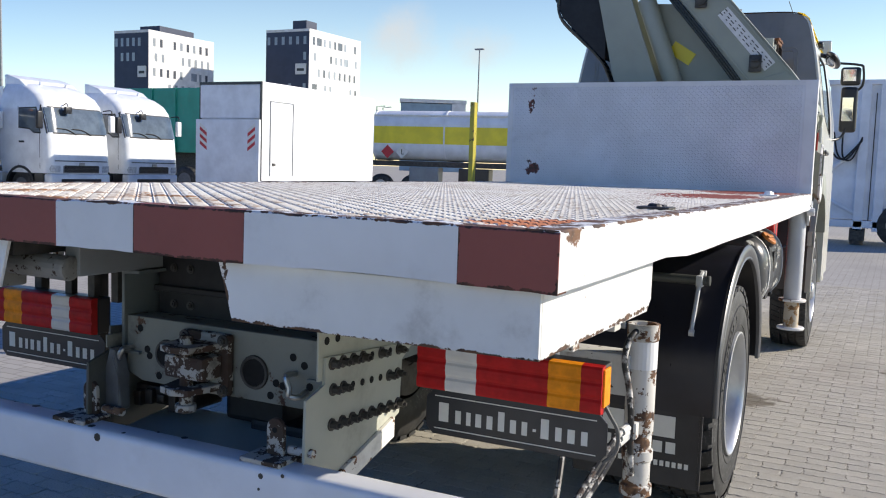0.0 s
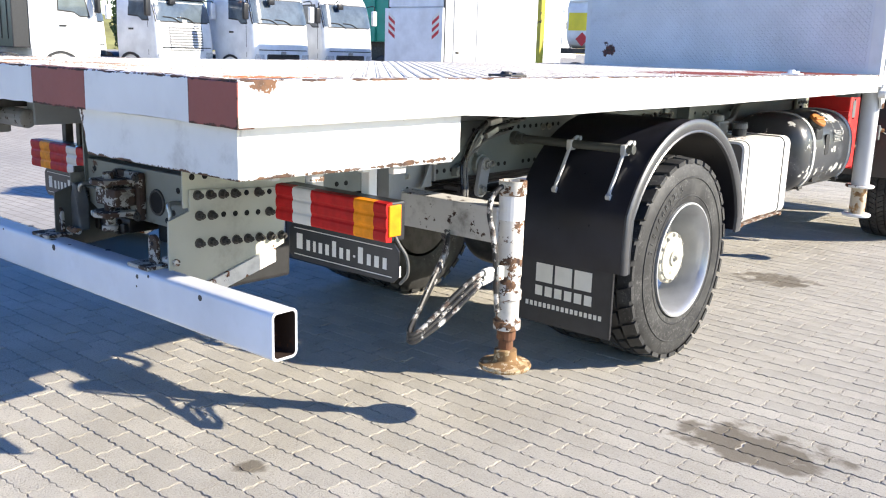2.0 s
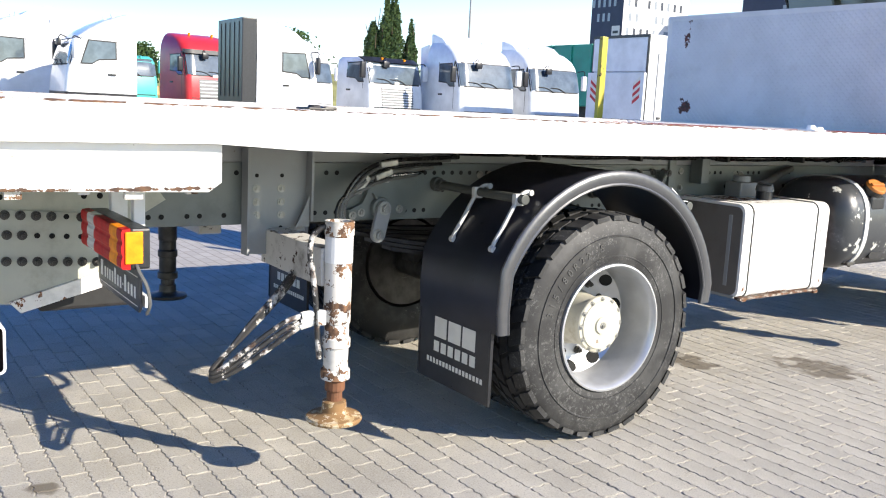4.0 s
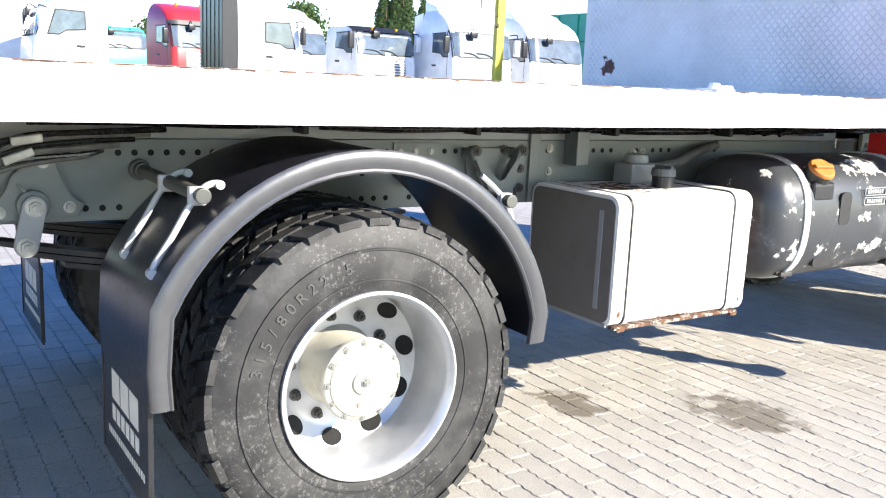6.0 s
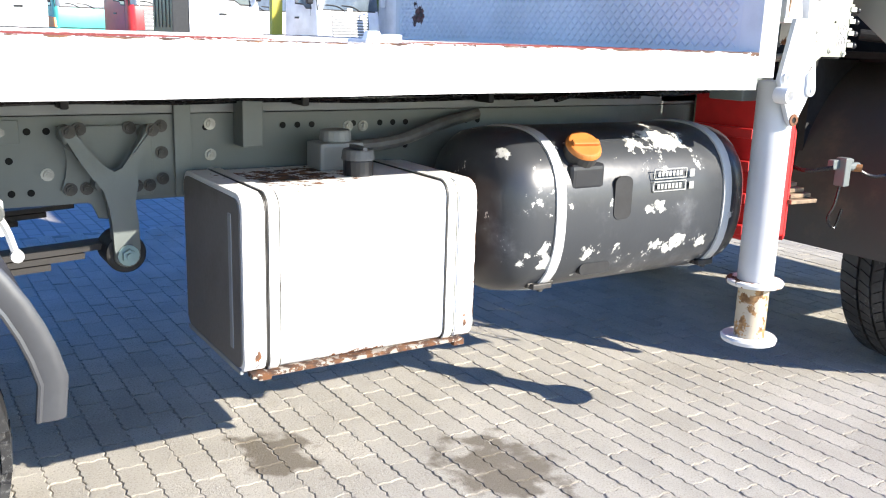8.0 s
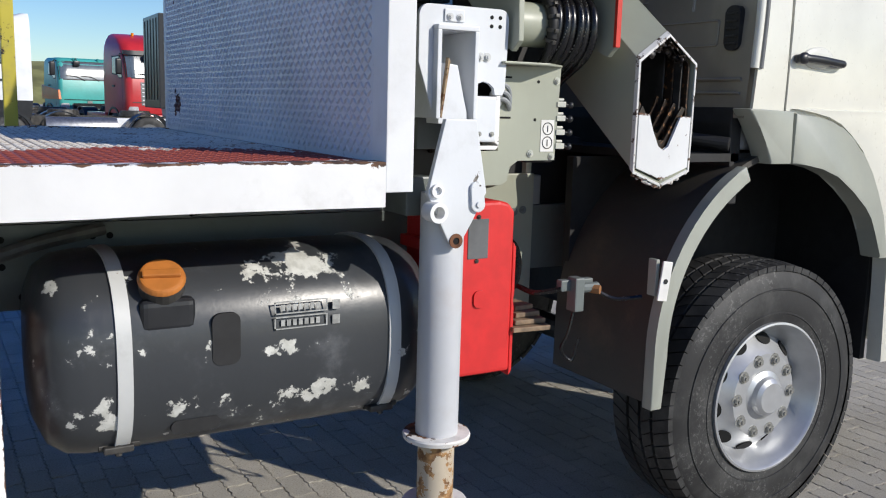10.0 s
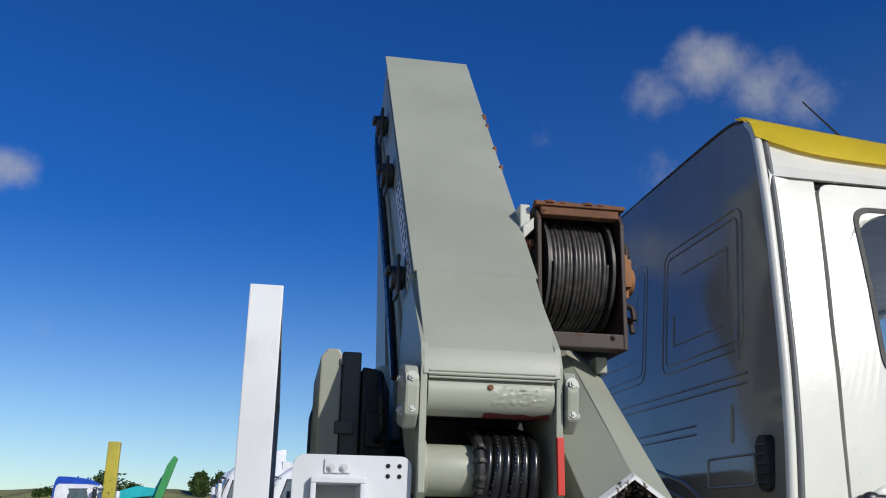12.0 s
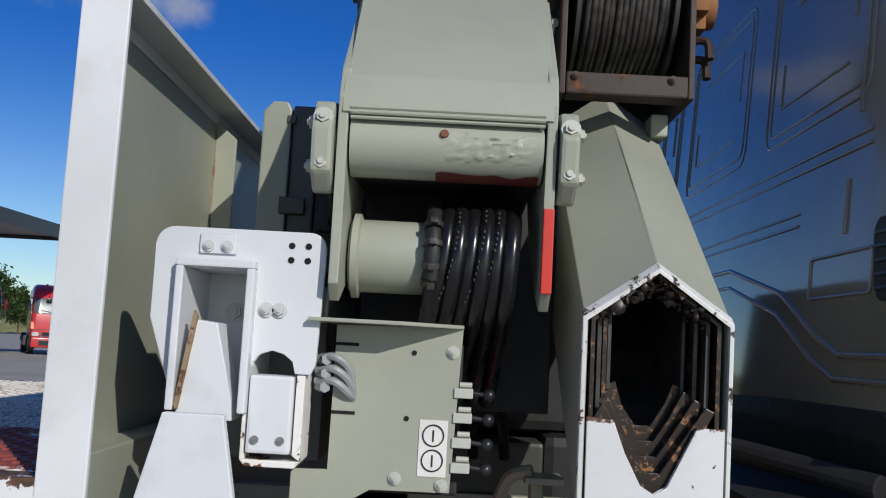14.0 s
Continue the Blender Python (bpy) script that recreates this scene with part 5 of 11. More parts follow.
# ---------------------------------------------------------------- tanks, legs, lines on the right side
def build_white_tank():
    x0, x1, y0, y1, z0, z1 = 0.455, 0.992, 4.022, 4.80, 0.538, 1.058
    bm = B()
    prism(bm, round_rect(x0, x1, z0, z1, 0.045, 5), "y", y0 + 0.02, y1 - 0.02, 0.006)
    tank = part("hydraulic_tank", bm, TANK_WHITE, truck, "white steel tank with rusty seams and black filler cap", 40)
    for a in (y0, y1 - 0.065):
        bm = B()
        prism(bm, round_rect(x0 - 0.003, x1 + 0.004, z0 - 0.004, z1 + 0.004, 0.05, 5), "y", a, a + 0.065, 0.005)
        part("tank_end_cap", bm, TANK_WHITE, tank, "", 40)
        if a == y0:
            bm = B()
            prism(bm, round_rect(x0 + 0.012, x1 - 0.012, z0 + 0.012, z1 - 0.012, 0.04, 5), "y", a - 0.004, a + 0.004)
            part("tank_end_face", bm, TANK_END, tank, "grimy white tank end, darkened for its shaded side")
        bm = B()
        ya = a + 0.066 if a == y0 else a - 0.012
        out_r = round_rect(x0 - 0.001, x1 + 0.0025, z0 - 0.002, z1 + 0.002, 0.047, 5)
        prism(bm, out_r, "y", ya, ya + 0.006)
        part("tank_seam", bm, DARK_STEEL, tank, "dark seam")
        bm = B()
        ys = y0 + 0.076 if a == y0 else y1 - 0.108
        prism(bm, round_rect(x0 - 0.004, x1 + 0.0075, z0 - 0.006, z1 + 0.0075, 0.052, 5), "y", ys, ys + 0.030, 0.003)
        part("tank_strap", bm, TANK_STRAP, tank, "white strap with rusty edges", 40)
        for yb in (ys - 0.0045, ys + 0.0305):
            part("strap_rubber", prism(B(), round_rect(x0 - 0.002, x1 + 0.0045, z0 - 0.003, z1 + 0.0045, 0.049, 5), "y", yb, yb + 0.004), DARK_STEEL, tank, "dark strap edge")
    bm = B()
    box(bm, x1 - 0.10, x1 - 0.075, y0 - 0.007, y0 + 0.004, z0 + 0.06, z1 - 0.06, 0.003)
    box(bm, x0 + 0.02, x1 - 0.02, y0 - 0.006, y0 + 0.004, z0 - 0.004, z0 + 0.012, 0.003)
    part("tank_rib", bm, BRACKET_GREY, tank)
    bm = B()
    prism(bm, [(y0 + 0.02, z0 - 0.012), (y1 - 0.04, z0 - 0.006), (y1 - 0.04, z0 + 0.004), (y0 + 0.02, z0 + 0.002)], "x", x1 - 0.03, x1 + 0.008, 0.002)
    for y in (y0 + 0.06, y1 - 0.05):
        box(bm, x1 - 0.03, x1 + 0.006, y - 0.02, y + 0.02, z0 - 0.022, z0, 0.004)
    part("tank_lower_lip", bm, LIP_RUST, tank, "rusty lower edge")
    bm = B()
    cyl(bm, (0.75, 4.50, z1 - 0.005), (0.75, 4.50, z1 + 0.05), 0.048, seg=20, bevel=0.004)
    part("filler_neck", bm, BLACK_PLASTIC, tank)
    bm = B()
    cyl(bm, (0.75, 4.50, z1 + 0.05), (0.75, 4.50, z1 + 0.085), 0.055, 0.05, 20, 0.006)
    box(bm, 0.70, 0.80, 4.492, 4.508, z1 + 0.083, z1 + 0.095, 0.003)
    part("filler_cap", bm, DAMP, tank)
    bm = B()
    box(bm, 0.52, 0.64, 4.42, 4.58, z1 - 0.002, z1 + 0.09, 0.012)
    cyl(bm, (0.58, 4.5, z1 + 0.09), (0.58, 4.5, z1 + 0.13), 0.055, 0.05, 18, 0.008)
    part("return_filter", bm, BRACKET_GREY, tank, "painted grey filter housing")
    bm = B()
    tube(bm, [(0.60, 4.57, z1 + 0.07), (0.58, 4.75, z1 + 0.085), (0.52, 4.95, z1 + 0.13), (0.46, 5.15, z1 + 0.16)], 0.022, 10)
    part("tank_hose", bm, HOSE_GREY, tank)
    # faint crease and scratch across the outer face
    bm = B()
    box(bm, x1 + 0.0005, x1 + 0.0022, y0 + 0.09, y1 - 0.09, 0.80, 0.803)
    part("tank_crease", bm, BRACKET_GREY, tank)


LIP_RUST = paint("rust_eaten_lip", (0.30, 0.27, 0.23), 0.6, chips=0.9, dirt=0.8, dirt_colour=(0.10, 0.08, 0.06), chip_scale=24, chip_colour=(0.14, 0.06, 0.025))
# tank white darkened for its shaded end, with some grime
TANK_END = paint("tank_end_shaded_white", (0.15, 0.14, 0.13), 0.5, chips=0.15, dirt=0.7, dirt_colour=(0.12, 0.10, 0.085))
TANK_STRAP = paint("strap_white_paint", (0.76, 0.75, 0.72), 0.5, chips=0.26, dirt=0.4, chip_scale=24, chip_colour=(0.12, 0.075, 0.045))
TANK_WHITE = paint("tank_white_paint", (0.80, 0.80, 0.79), 0.42, chips=0.05, dirt=0.1, chip_scale=26, edges=[("Y", 4.130, 0.010), ("Z", 0.542, 0.012), ("Y", 4.80, 0.008)], spots=[((0.99, 4.06, 0.58), 0.06, (1, 2.2, 0.9)), ((0.99, 4.77, 0.60), 0.05, (1, 2.6, 0.8)), ((0.7, 4.3, 1.06), 0.36, (0.9, 0.8, 2)), ((0.99, 4.4, 0.54), 0.16, (1, 0.4, 4))])
build_white_tank()


def build_black_tank():
    cx, cz, y0, y1 = 0.775, 0.915, 4.875, 6.08
    bm = B()
    n = 40
    sect = [(0.0, 0.12), (0.012, 0.62), (0.04, 0.86), (0.085, 0.97), (0.14, 1.0)]
    ys = [(y0 + d, k) for d, k in sect] + [(y1 - d, k) for d, k in reversed(sect)]
    rings = []
    for y, k in ys:
        ring = []
        for s in range(n):
            a = 2 * math.pi * s / n
            c, q = math.cos(a), math.sin(a)
            sup = (abs(c) ** 2.6 + abs(q) ** 2.6) ** (-1 / 2.6)
            ring.append(bm.verts.new((cx + 0.285 * k * sup * c, y, cz + 0.285 * k * sup * q)))
        rings.append(ring)
    for a, b in zip(rings, rings[1:]):
        for s in range(n):
            bm.faces.new((a[s], a[(s + 1) % n], b[(s + 1) % n], b[s]))
    bm.faces.new(rings[0])
    bm.faces.new(rings[-1][::-1])
    tank = part("fuel_tank", bm, TANK_BLACK, truck, "black plastic-coated fuel tank with peeling pale paint", 50)
    for y in (5.095, 5.90):
        bm = B()
        lo, hi = [], []
        for s in range(n):
            a = 2 * math.pi * s / n
            c, q = math.cos(a), math.sin(a)
            sup = (abs(c) ** 2.6 + abs(q) ** 2.6) ** (-1 / 2.6)
            lo.append((cx + 0.285 * sup * c, cz + 0.285 * sup * q))
            hi.append((cx + 0.292 * sup * c, cz + 0.292 * sup * q))
        prism(bm, hi, "y", y - 0.020, y + 0.020)
        strap = part("tank_strap", bm, STRAP, tank, "pale steel strap", 30)
        bm = B()
        box(bm, 0.90, 1.0, y - 0.05, y + 0.03, 0.665, 0.685, 0.004)
        cyl(bm, (0.97, y - 0.06, 0.68), (0.97, y + 0.05, 0.68), 0.012, seg=10)
        cyl(bm, (0.985, y - 0.01, 0.655), (0.985, y - 0.01, 0.72), 0.01, seg=8)
        part("strap_clamp", bm, DARK_STEEL, strap)
    # recess for the filler, neck and orange cap leaning outward
    bm = B()
    box(bm, 0.965, 1.052, 5.14, 5.29, 1.005, 1.10, 0.02, 3)
    part("filler_recess", bm, BLACK_PLASTIC, tank)
    d = Vector((0.62, -0.12, 0.78)).normalized()
    p = Vector((0.965, 5.215, 1.075))
    bm = B()
    cyl(bm, p, p + d * 0.075, 0.052, seg=22, bevel=0.004)
    cyl(bm, p + d * 0.06, p + d * 0.10, 0.062, seg=22, bevel=0.005)
    part("filler_neck", bm, DARK_STEEL, tank)
    bm = B()
    cyl(bm, p + d * 0.10, p + d * 0.118, 0.066, 0.058, 28, 0.006)
    m = Matrix.Translation(p + d * 0.122) @ d.to_track_quat("Z", "Y").to_matrix().to_4x4()
    box(bm, -0.05, 0.05, -0.012, 0.012, -0.006, 0.008, 0.004, m=m)
    part("filler_cap", bm, ORANGE_CAP, tank, "faded orange filler cap")
    # raised black plates stand for the dark of moulded recesses; printed labels
    bm = B()
    prism(bm, round_rect(5.33, 5.41, 0.90, 1.05, 0.025, 4), "x", 1.0515, 1.0625)
    part("dark_recess_plate", bm, BLACK_MATT, tank)
    bm = B()
    prism(bm, round_rect(5.22, 5.36, 0.705, 0.745, 0.018, 4), "x", 0.985, 1.03)
    part("dark_slot_plate", bm, BLACK_MATT, tank)
    bm = B()
    put = lambda u, v, h: (1.0605 + h, u, v)
    for z in (0.985, 1.03):
        bars(bm, 5.51, z, [0.16], 0.004, 0, put, 0.0015)
        bars(bm, 5.51, z + 0.034, [0.16], 0.004, 0, put, 0.0015)
        bars(bm, 5.51, z, [0.004], 0.036, 0, put, 0.0015)
        bars(bm, 5.67, z, [0.004], 0.036, 0, put, 0.0015)
        bars(bm, 5.53, z + 0.010, [0.012] * 7, 0.018, 0.006, put, 0.0015)
        bars(bm, 5.69, z + 0.002, [0.024], 0.028, 0, put, 0.0015)
    part("tank_label", bm, LABEL_PALE, tank, "pale moulded label frames")


LABEL_PALE = plain("label_pale", (0.34, 0.345, 0.33), 0.5, vary=0.3, scale=40)
build_black_tank()


def build_lines():
    # air and brake lines along the frame
    for k, (x, z, r, y0, y1) in enumerate(((0.47, 1.300, 0.011, 2.0, 5.9), (0.50, 1.325, 0.009, 2.2, 5.6), (0.46, 1.275, 0.008, 3.0, 6.0), (0.52, 1.290, 0.007, 2.0, 5.0))):
        rnd = random.Random(k)
        pts = [(x + rnd.uniform(-0.006, 0.006), y0 + (y1 - y0) * j / 9, z + rnd.uniform(-0.007, 0.007)) for j in range(10)]
        bm = B()
        tube(bm, pts, r, 7, 4)
        part("air_line", bm, HOSE if k != 1 else HOSE_GREY, truck)
    for y in (2.9, 3.65, 4.4, 5.15):
        part("line_clip", box(B(), 0.44, 0.54, y, y + 0.025, 1.262, 1.345, 0.006), BLACK_MATT, truck)
    # hoses sweeping down beside the rear leg
    rnd = random.Random(21)
    for k in range(6):
        o, w = 0.017 * k, rnd.uniform(-0.02, 0.02)
        bm = B()
        tube(bm, [(0.52, 2.42 - 0.05 * k, 1.275 - o), (0.54, 2.16, 1.268 - o + w * 0.4), (0.56, 1.98, 1.25 - o), (0.59, 1.85 + w, 1.19 - 0.7 * o), (0.60, 1.765 + w - 0.3 * o, 1.07), (0.62, 1.745 + w - 0.3 * o, 0.95), (0.67, 1.69 - o * 0.4, 0.868 - o * 0.35), (0.73, 1.62, 0.855 + w * 0.5), (0.80, 1.55, 0.88)], 0.0085 if k % 3 else 0.011, 8)
        part("hydraulic_hose", bm, HOSE_GREY if k % 2 else HOSE, truck)
    for y, z, tip in ((1.99, 1.245, 8), (1.965, 1.195, 20), (1.86, 1.15, 55)):
        bm = B()
        box(bm, -0.02, 0.02, -0.045, 0.045, -0.014, 0.014, 0.005, m=Matrix.Translation((0.575, y, z)) @ Matrix.Rotation(radians(tip), 4, "X"))
        part("hose_coupling", bm, ZINC, truck)
    # lines up by the tank's front end
    for k in range(4):
        bm = B()
        tube(bm, [(0.50 + 0.05 * k, 5.2 + 0.06 * k, 1.28), (0.60, 5.5 + 0.05 * k, 1.29 + 0.01 * k), (0.72 + 0.03 * k, 5.75, 1.31), (0.85, 5.95 + 0.04 * k, 1.33)], 0.010, 7)
        part("hydraulic_line", bm, HOSE, truck)


build_lines()


FOOT_RUST = paint("foot_rust", (0.24, 0.135, 0.055), 0.85, chips=0.7, dirt=0.8, dirt_colour=(0.06, 0.035, 0.022), chip_scale=24, chip_colour=(0.52, 0.44, 0.32), chip_dark=(0.36, 0.25, 0.12))


def build_rear_legs():
    # far-side leg is dark steel in place of white, to carry its shade
    for s, cx in ((1, 1.06), (-1, -1.10)):
        cy, up = 1.50, (0.0 if s > 0 else 0.055)
        bm = B()
        cyl(bm, (cx, cy, 0.66), (cx, cy, 1.03), 0.053, seg=24, bevel=0.004)
        lathe(bm, [(0.053, 1.0), (0.056, 1.005), (0.056, 1.06), (0.046, 1.06), (0.045, 1.03)], (cx, cy, 0), "z", 24, closed=True)
        leg = part("stabiliser_leg", bm, LEG_RUSTY if s > 0 else DARK_STEEL, truck, "flaking white stabiliser leg eaten by rust" if s > 0 else "far-side stabiliser leg, darkened for underbody shade", 40)
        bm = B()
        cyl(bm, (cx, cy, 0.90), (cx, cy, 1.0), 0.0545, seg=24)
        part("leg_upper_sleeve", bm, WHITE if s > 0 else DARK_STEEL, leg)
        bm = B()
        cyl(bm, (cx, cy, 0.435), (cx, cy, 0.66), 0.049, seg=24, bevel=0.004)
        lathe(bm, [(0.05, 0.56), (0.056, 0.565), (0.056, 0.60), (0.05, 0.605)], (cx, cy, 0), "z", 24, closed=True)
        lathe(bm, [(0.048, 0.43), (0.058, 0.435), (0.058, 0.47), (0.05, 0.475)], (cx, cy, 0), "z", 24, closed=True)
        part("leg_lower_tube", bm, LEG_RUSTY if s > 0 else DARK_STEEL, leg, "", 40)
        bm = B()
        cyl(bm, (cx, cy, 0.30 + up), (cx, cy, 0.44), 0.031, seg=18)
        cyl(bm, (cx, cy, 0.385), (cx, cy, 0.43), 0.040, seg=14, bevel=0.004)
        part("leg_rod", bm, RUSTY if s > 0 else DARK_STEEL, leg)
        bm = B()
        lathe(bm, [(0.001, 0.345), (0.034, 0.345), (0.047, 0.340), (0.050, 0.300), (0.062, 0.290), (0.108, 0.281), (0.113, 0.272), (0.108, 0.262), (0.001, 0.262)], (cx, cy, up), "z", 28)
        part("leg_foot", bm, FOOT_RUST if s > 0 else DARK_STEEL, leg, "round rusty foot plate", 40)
        # mounting beam from the frame
        xf = 0.44 if s > 0 else -0.38
        bm = B()
        box(bm, min(xf, cx - 0.03 * s), max(xf, cx - 0.03 * s), cy - 0.06, cy + 0.06, 0.80, 0.95, 0.006)
        part("leg_beam", bm, BEAM_WORN, truck, "grimy flaking cross beam")
        lo, hi = sorted((xf + 0.004 * s, xf + 0.012 * s))
        plate = part("leg_bracket", box(B(), lo, hi, 1.357, 1.643, 0.93, 1.30), BRACKET_GREY, truck, "blue-grey channel bracket with bolts")
        lo, hi = sorted((xf, xf + 0.07 * s))
        for y, low in ((1.345, 0.84), (1.643, 0.98)):
            part("bracket_side", box(B(), lo, hi, y, y + 0.012, low, 1.30, 0.002), BRACKET_GREY, plate)
        lo, hi = sorted((xf + 0.045 * s, xf + 0.055 * s))
        for poly in ([(1.357, 1.07), (1.385, 1.005), (1.42, 0.965), (1.47, 0.95), (1.47, 0.84), (1.357, 0.845)], [(1.643, 1.10), (1.615, 1.03), (1.575, 0.955), (1.643, 0.955)]):
            part("bracket_gusset", prism(B(), poly, "x", lo, hi, 0.002), BRACKET_GREY, plate)
        if s > 0:
            bolts(plate, [(0.452, y, z) for y in (1.409, 1.524) for z in (1.007, 1.065, 1.123)], (1, 0, 0), 0.012, ZINC)
            holes(plate, [(0.452, 1.409, 1.18), (0.452, 1.526, 1.18), (0.452, 1.524, 0.95)], (1, 0, 0), 0.009)
            bm = B()
            tube(bm, [(1.055, 1.475, 1.035), (1.045, 1.435, 1.035), (1.03, 1.40, 0.995), (1.025, 1.395, 0.93), (1.04, 1.40, 0.86), (1.052, 1.41, 0.76), (1.055, 1.42, 0.62), (1.058, 1.43, 0.52)], 0.0115, 9)
            part("leg_pipe", bm, HOSE_STREAK, leg, "paint-streaked hose", 60)
            bm = B()
            cyl(bm, (1.058, 1.49, 1.035), (1.05, 1.455, 1.035), 0.019, seg=10)
            part("hose_union", bm, WHITE_RUSTY, leg)
            bm = B()
            lathe(bm, [(0.0565, 1.004), (0.0575, 1.006), (0.0575, 1.061), (0.045, 1.061)], (cx, cy, 0), "z", 24, closed=True)
            part("leg_collar", bm, LEG_RUSTY, leg, "open rusty collar", 40)
            bm = B()
            box(bm, 1.035, 1.075, 1.41, 1.45, 0.655, 0.715, 0.008)
            part("valve_block", bm, HOSE_WHITE, leg)
            for k in range(3):
                o = 0.03 * k
                bm = B()
                cyl(bm, (1.045, 1.42, 0.70 - 0.015 * k), (1.035 - 0.006 * k, 1.36, 0.692 - 0.022 * k), 0.016, seg=10)
                part("hose_fitting", bm, HOSE_WHITE, leg)
                bm = B()
                tube(bm, [(1.036 - 0.006 * k, 1.365, 0.694 - 0.022 * k), (1.02, 1.29, 0.665 - o), (0.985, 1.17, 0.575 - o), (0.955, 1.085, 0.50 - 0.6 * o), (0.93, 1.045, 0.475 - 0.5 * o), (0.905, 1.07, 0.50 - 0.3 * o), (0.875, 1.20, 0.60 + o * 0.3), (0.84, 1.33, 0.70 + o * 0.5), (0.79, 1.42, 0.765 + o * 0.6), (0.72, 1.47, 0.78 + o * 0.6)], 0.0105, 8)
                part("leg_hose", bm, HOSE_STREAK, leg, "paint-streaked hose hanging in a loop")


build_rear_legs()


# ---------------------------------------------------------------- loader crane behind the cab
crane = thing("loader_crane", "folded sage-grey hydraulic loader crane mounted behind the cab", "crane")


def plate_xz(bm, poly, y0, y1, bevel=0.003):
    return prism(bm, poly, "y", y0, y1, bevel)


def build_boom():
    ya, yb = 6.232, 6.604
    P0, P1, P2 = (1.195, 2.205), (0.985, 2.478), (-0.19, 3.832)
    # main folded arm, top face towards the right side of the truck
    d = Vector((P2[0] - P1[0], 0, P2[1] - P1[1])).normalized()
    nrm = Vector((d.z, 0, -d.x))  # outward, up and to the right
    q = [P0, P1, P2]
    back = [(x - nrm.x * 0.37, z - nrm.z * 0.37) for x, z in (P2, P1)] + [(0.86, 2.10)]
    bm = B()
    plate_xz(bm, [*q, (P2[0] - nrm.x * 0.37 + 0.03, P2[1] - nrm.z * 0.37), *back[1:]], ya + 0.004, yb - 0.004, 0.004)
    boom = part("outer_boom", bm, SAGE, crane, "sage-grey welded box boom")
    # top plate standing a little proud with a ragged weld edge
    bm = B()
    for a, b, wide in ((P0, P1, -0.002), (P1, P2, 0.006)):
        prism(bm, [(a[0], a[1]), (b[0], b[1]), (b[0] + nrm.x * 0.008, b[1] + nrm.z * 0.008), (a[0] + nrm.x * 0.008, a[1] + nrm.z * 0.008)], "y", ya - wide, yb + wide, 0.002)
    part("boom_top_plate", bm, SAGE, boom)
    # lugs and small stubs on the edges
    rnd = random.Random(3)
    for k in range(5):
        t = rnd.uniform(0.25, 0.92)
        x, z = P1[0] + (P2[0] - P1[0]) * t, P1[1] + (P2[1] - P1[1]) * t
        part("boom_stub", box(B(), x - 0.014, x + 0.014, yb, yb + 0.012, z - 0.016, z + 0.012, 0.003), RUSTY, boom)
    # label strip on the rear cheek
    m = Matrix.Translation((P1[0] - nrm.x * 0.10, ya + 0.0035, P1[1] - nrm.z * 0.10)) @ Matrix.Rotation(-math.atan2(d.z, d.x), 4, "Y")
    bm = B()
    box(bm, 0.12, 0.74, -0.002, 0.0, -0.052, 0.052, m=m)
    strip = part("instruction_strip", bm, LABEL_WHITE, boom, "pale instruction strip with small print")
    bm = B()
    for k in range(11):
        for j in range(3):
            box(bm, 0.13 + 0.058 * k, 0.17 + 0.058 * k - 0.012 * ((k + j) % 3), -0.0035, -0.0022, -0.03 + 0.024 * j, -0.022 + 0.024 * j, m=m)
    part("strip_print", bm, DARK_STEEL, strip)
    # side rib along the rear cheek
    bm = B()
    box(bm, 0.02, 1.5, -0.012, 0.0, 0.185, 0.20, 0.002, m=m)
    box(bm, 0.0, 1.55, -0.012, 0.0, -0.088, -0.075, 0.002, m=m)
    part("boom_rib", bm, SAGE, boom)
    # knuckle cheeks
    for y, s in ((ya, -1), (yb, 1)):
        poly = [(1.195, 2.225), (1.215, 2.17), (1.20, 1.96), (1.205, 1.835), (1.17, 1.805), (1.08, 1.84), (0.90, 1.98), (0.72, 2.20), (0.80, 2.42), (0.96, 2.46)]
        bm = B()
        plate_xz(bm, poly, y - 0.009, y + 0.009, 0.003)
        cheek = part("knuckle_cheek", bm, SAGE, crane, "thick sage cheek plate")
        # outer hinge bracket with bolts
        bm = B()
        yy0, yy1 = (y - 0.052, y - 0.014) if s < 0 else (y + 0.014, y + 0.048)
        br = [(1.20, 2.16), (1.235, 2.11), (1.225, 2.03), (1.18, 1.995), (1.06, 2.02), (1.05, 2.12), (1.10, 2.18)]
        plate_xz(bm, br, yy0, yy1, 0.008)
        bracket = part("hinge_bracket", bm, SAGE, crane)
        bm = B()
        cyl(bm, (1.13, y - 0.03 if s < 0 else y, 2.09), (1.13, y if s < 0 else y + 0.03, 2.09), 0.075, seg=24)
        part("hinge_bush", bm, BLACK_MATT, bracket)
        bolts(bracket, [(1.222, (yy0 + yy1) / 2, 2.125), (1.215, (yy0 + yy1) / 2, 2.045)], (1, 0, 0.1), 0.012, SAGE_LIGHT)
        bolts(bracket, [(1.18, yy0 if s < 0 else yy1, 2.125), (1.18, yy0 if s < 0 else yy1, 2.045)], (0, s, 0), 0.012, SAGE_LIGHT)
        if s > 0:
            bm = B()
            box(bm, 1.196, 1.210, y - 0.0095, y + 0.0095, 1.835, 1.985, 0.002)
            part("red_edge", bm, RED_PAINT, cheek, "red painted edge")
    # upper tube, ribbed weld, patch of thick paint
    bm = B()
    cyl(bm, (1.145, ya + 0.013, 2.098), (1.145, yb - 0.013, 2.098), 0.062, seg=40)
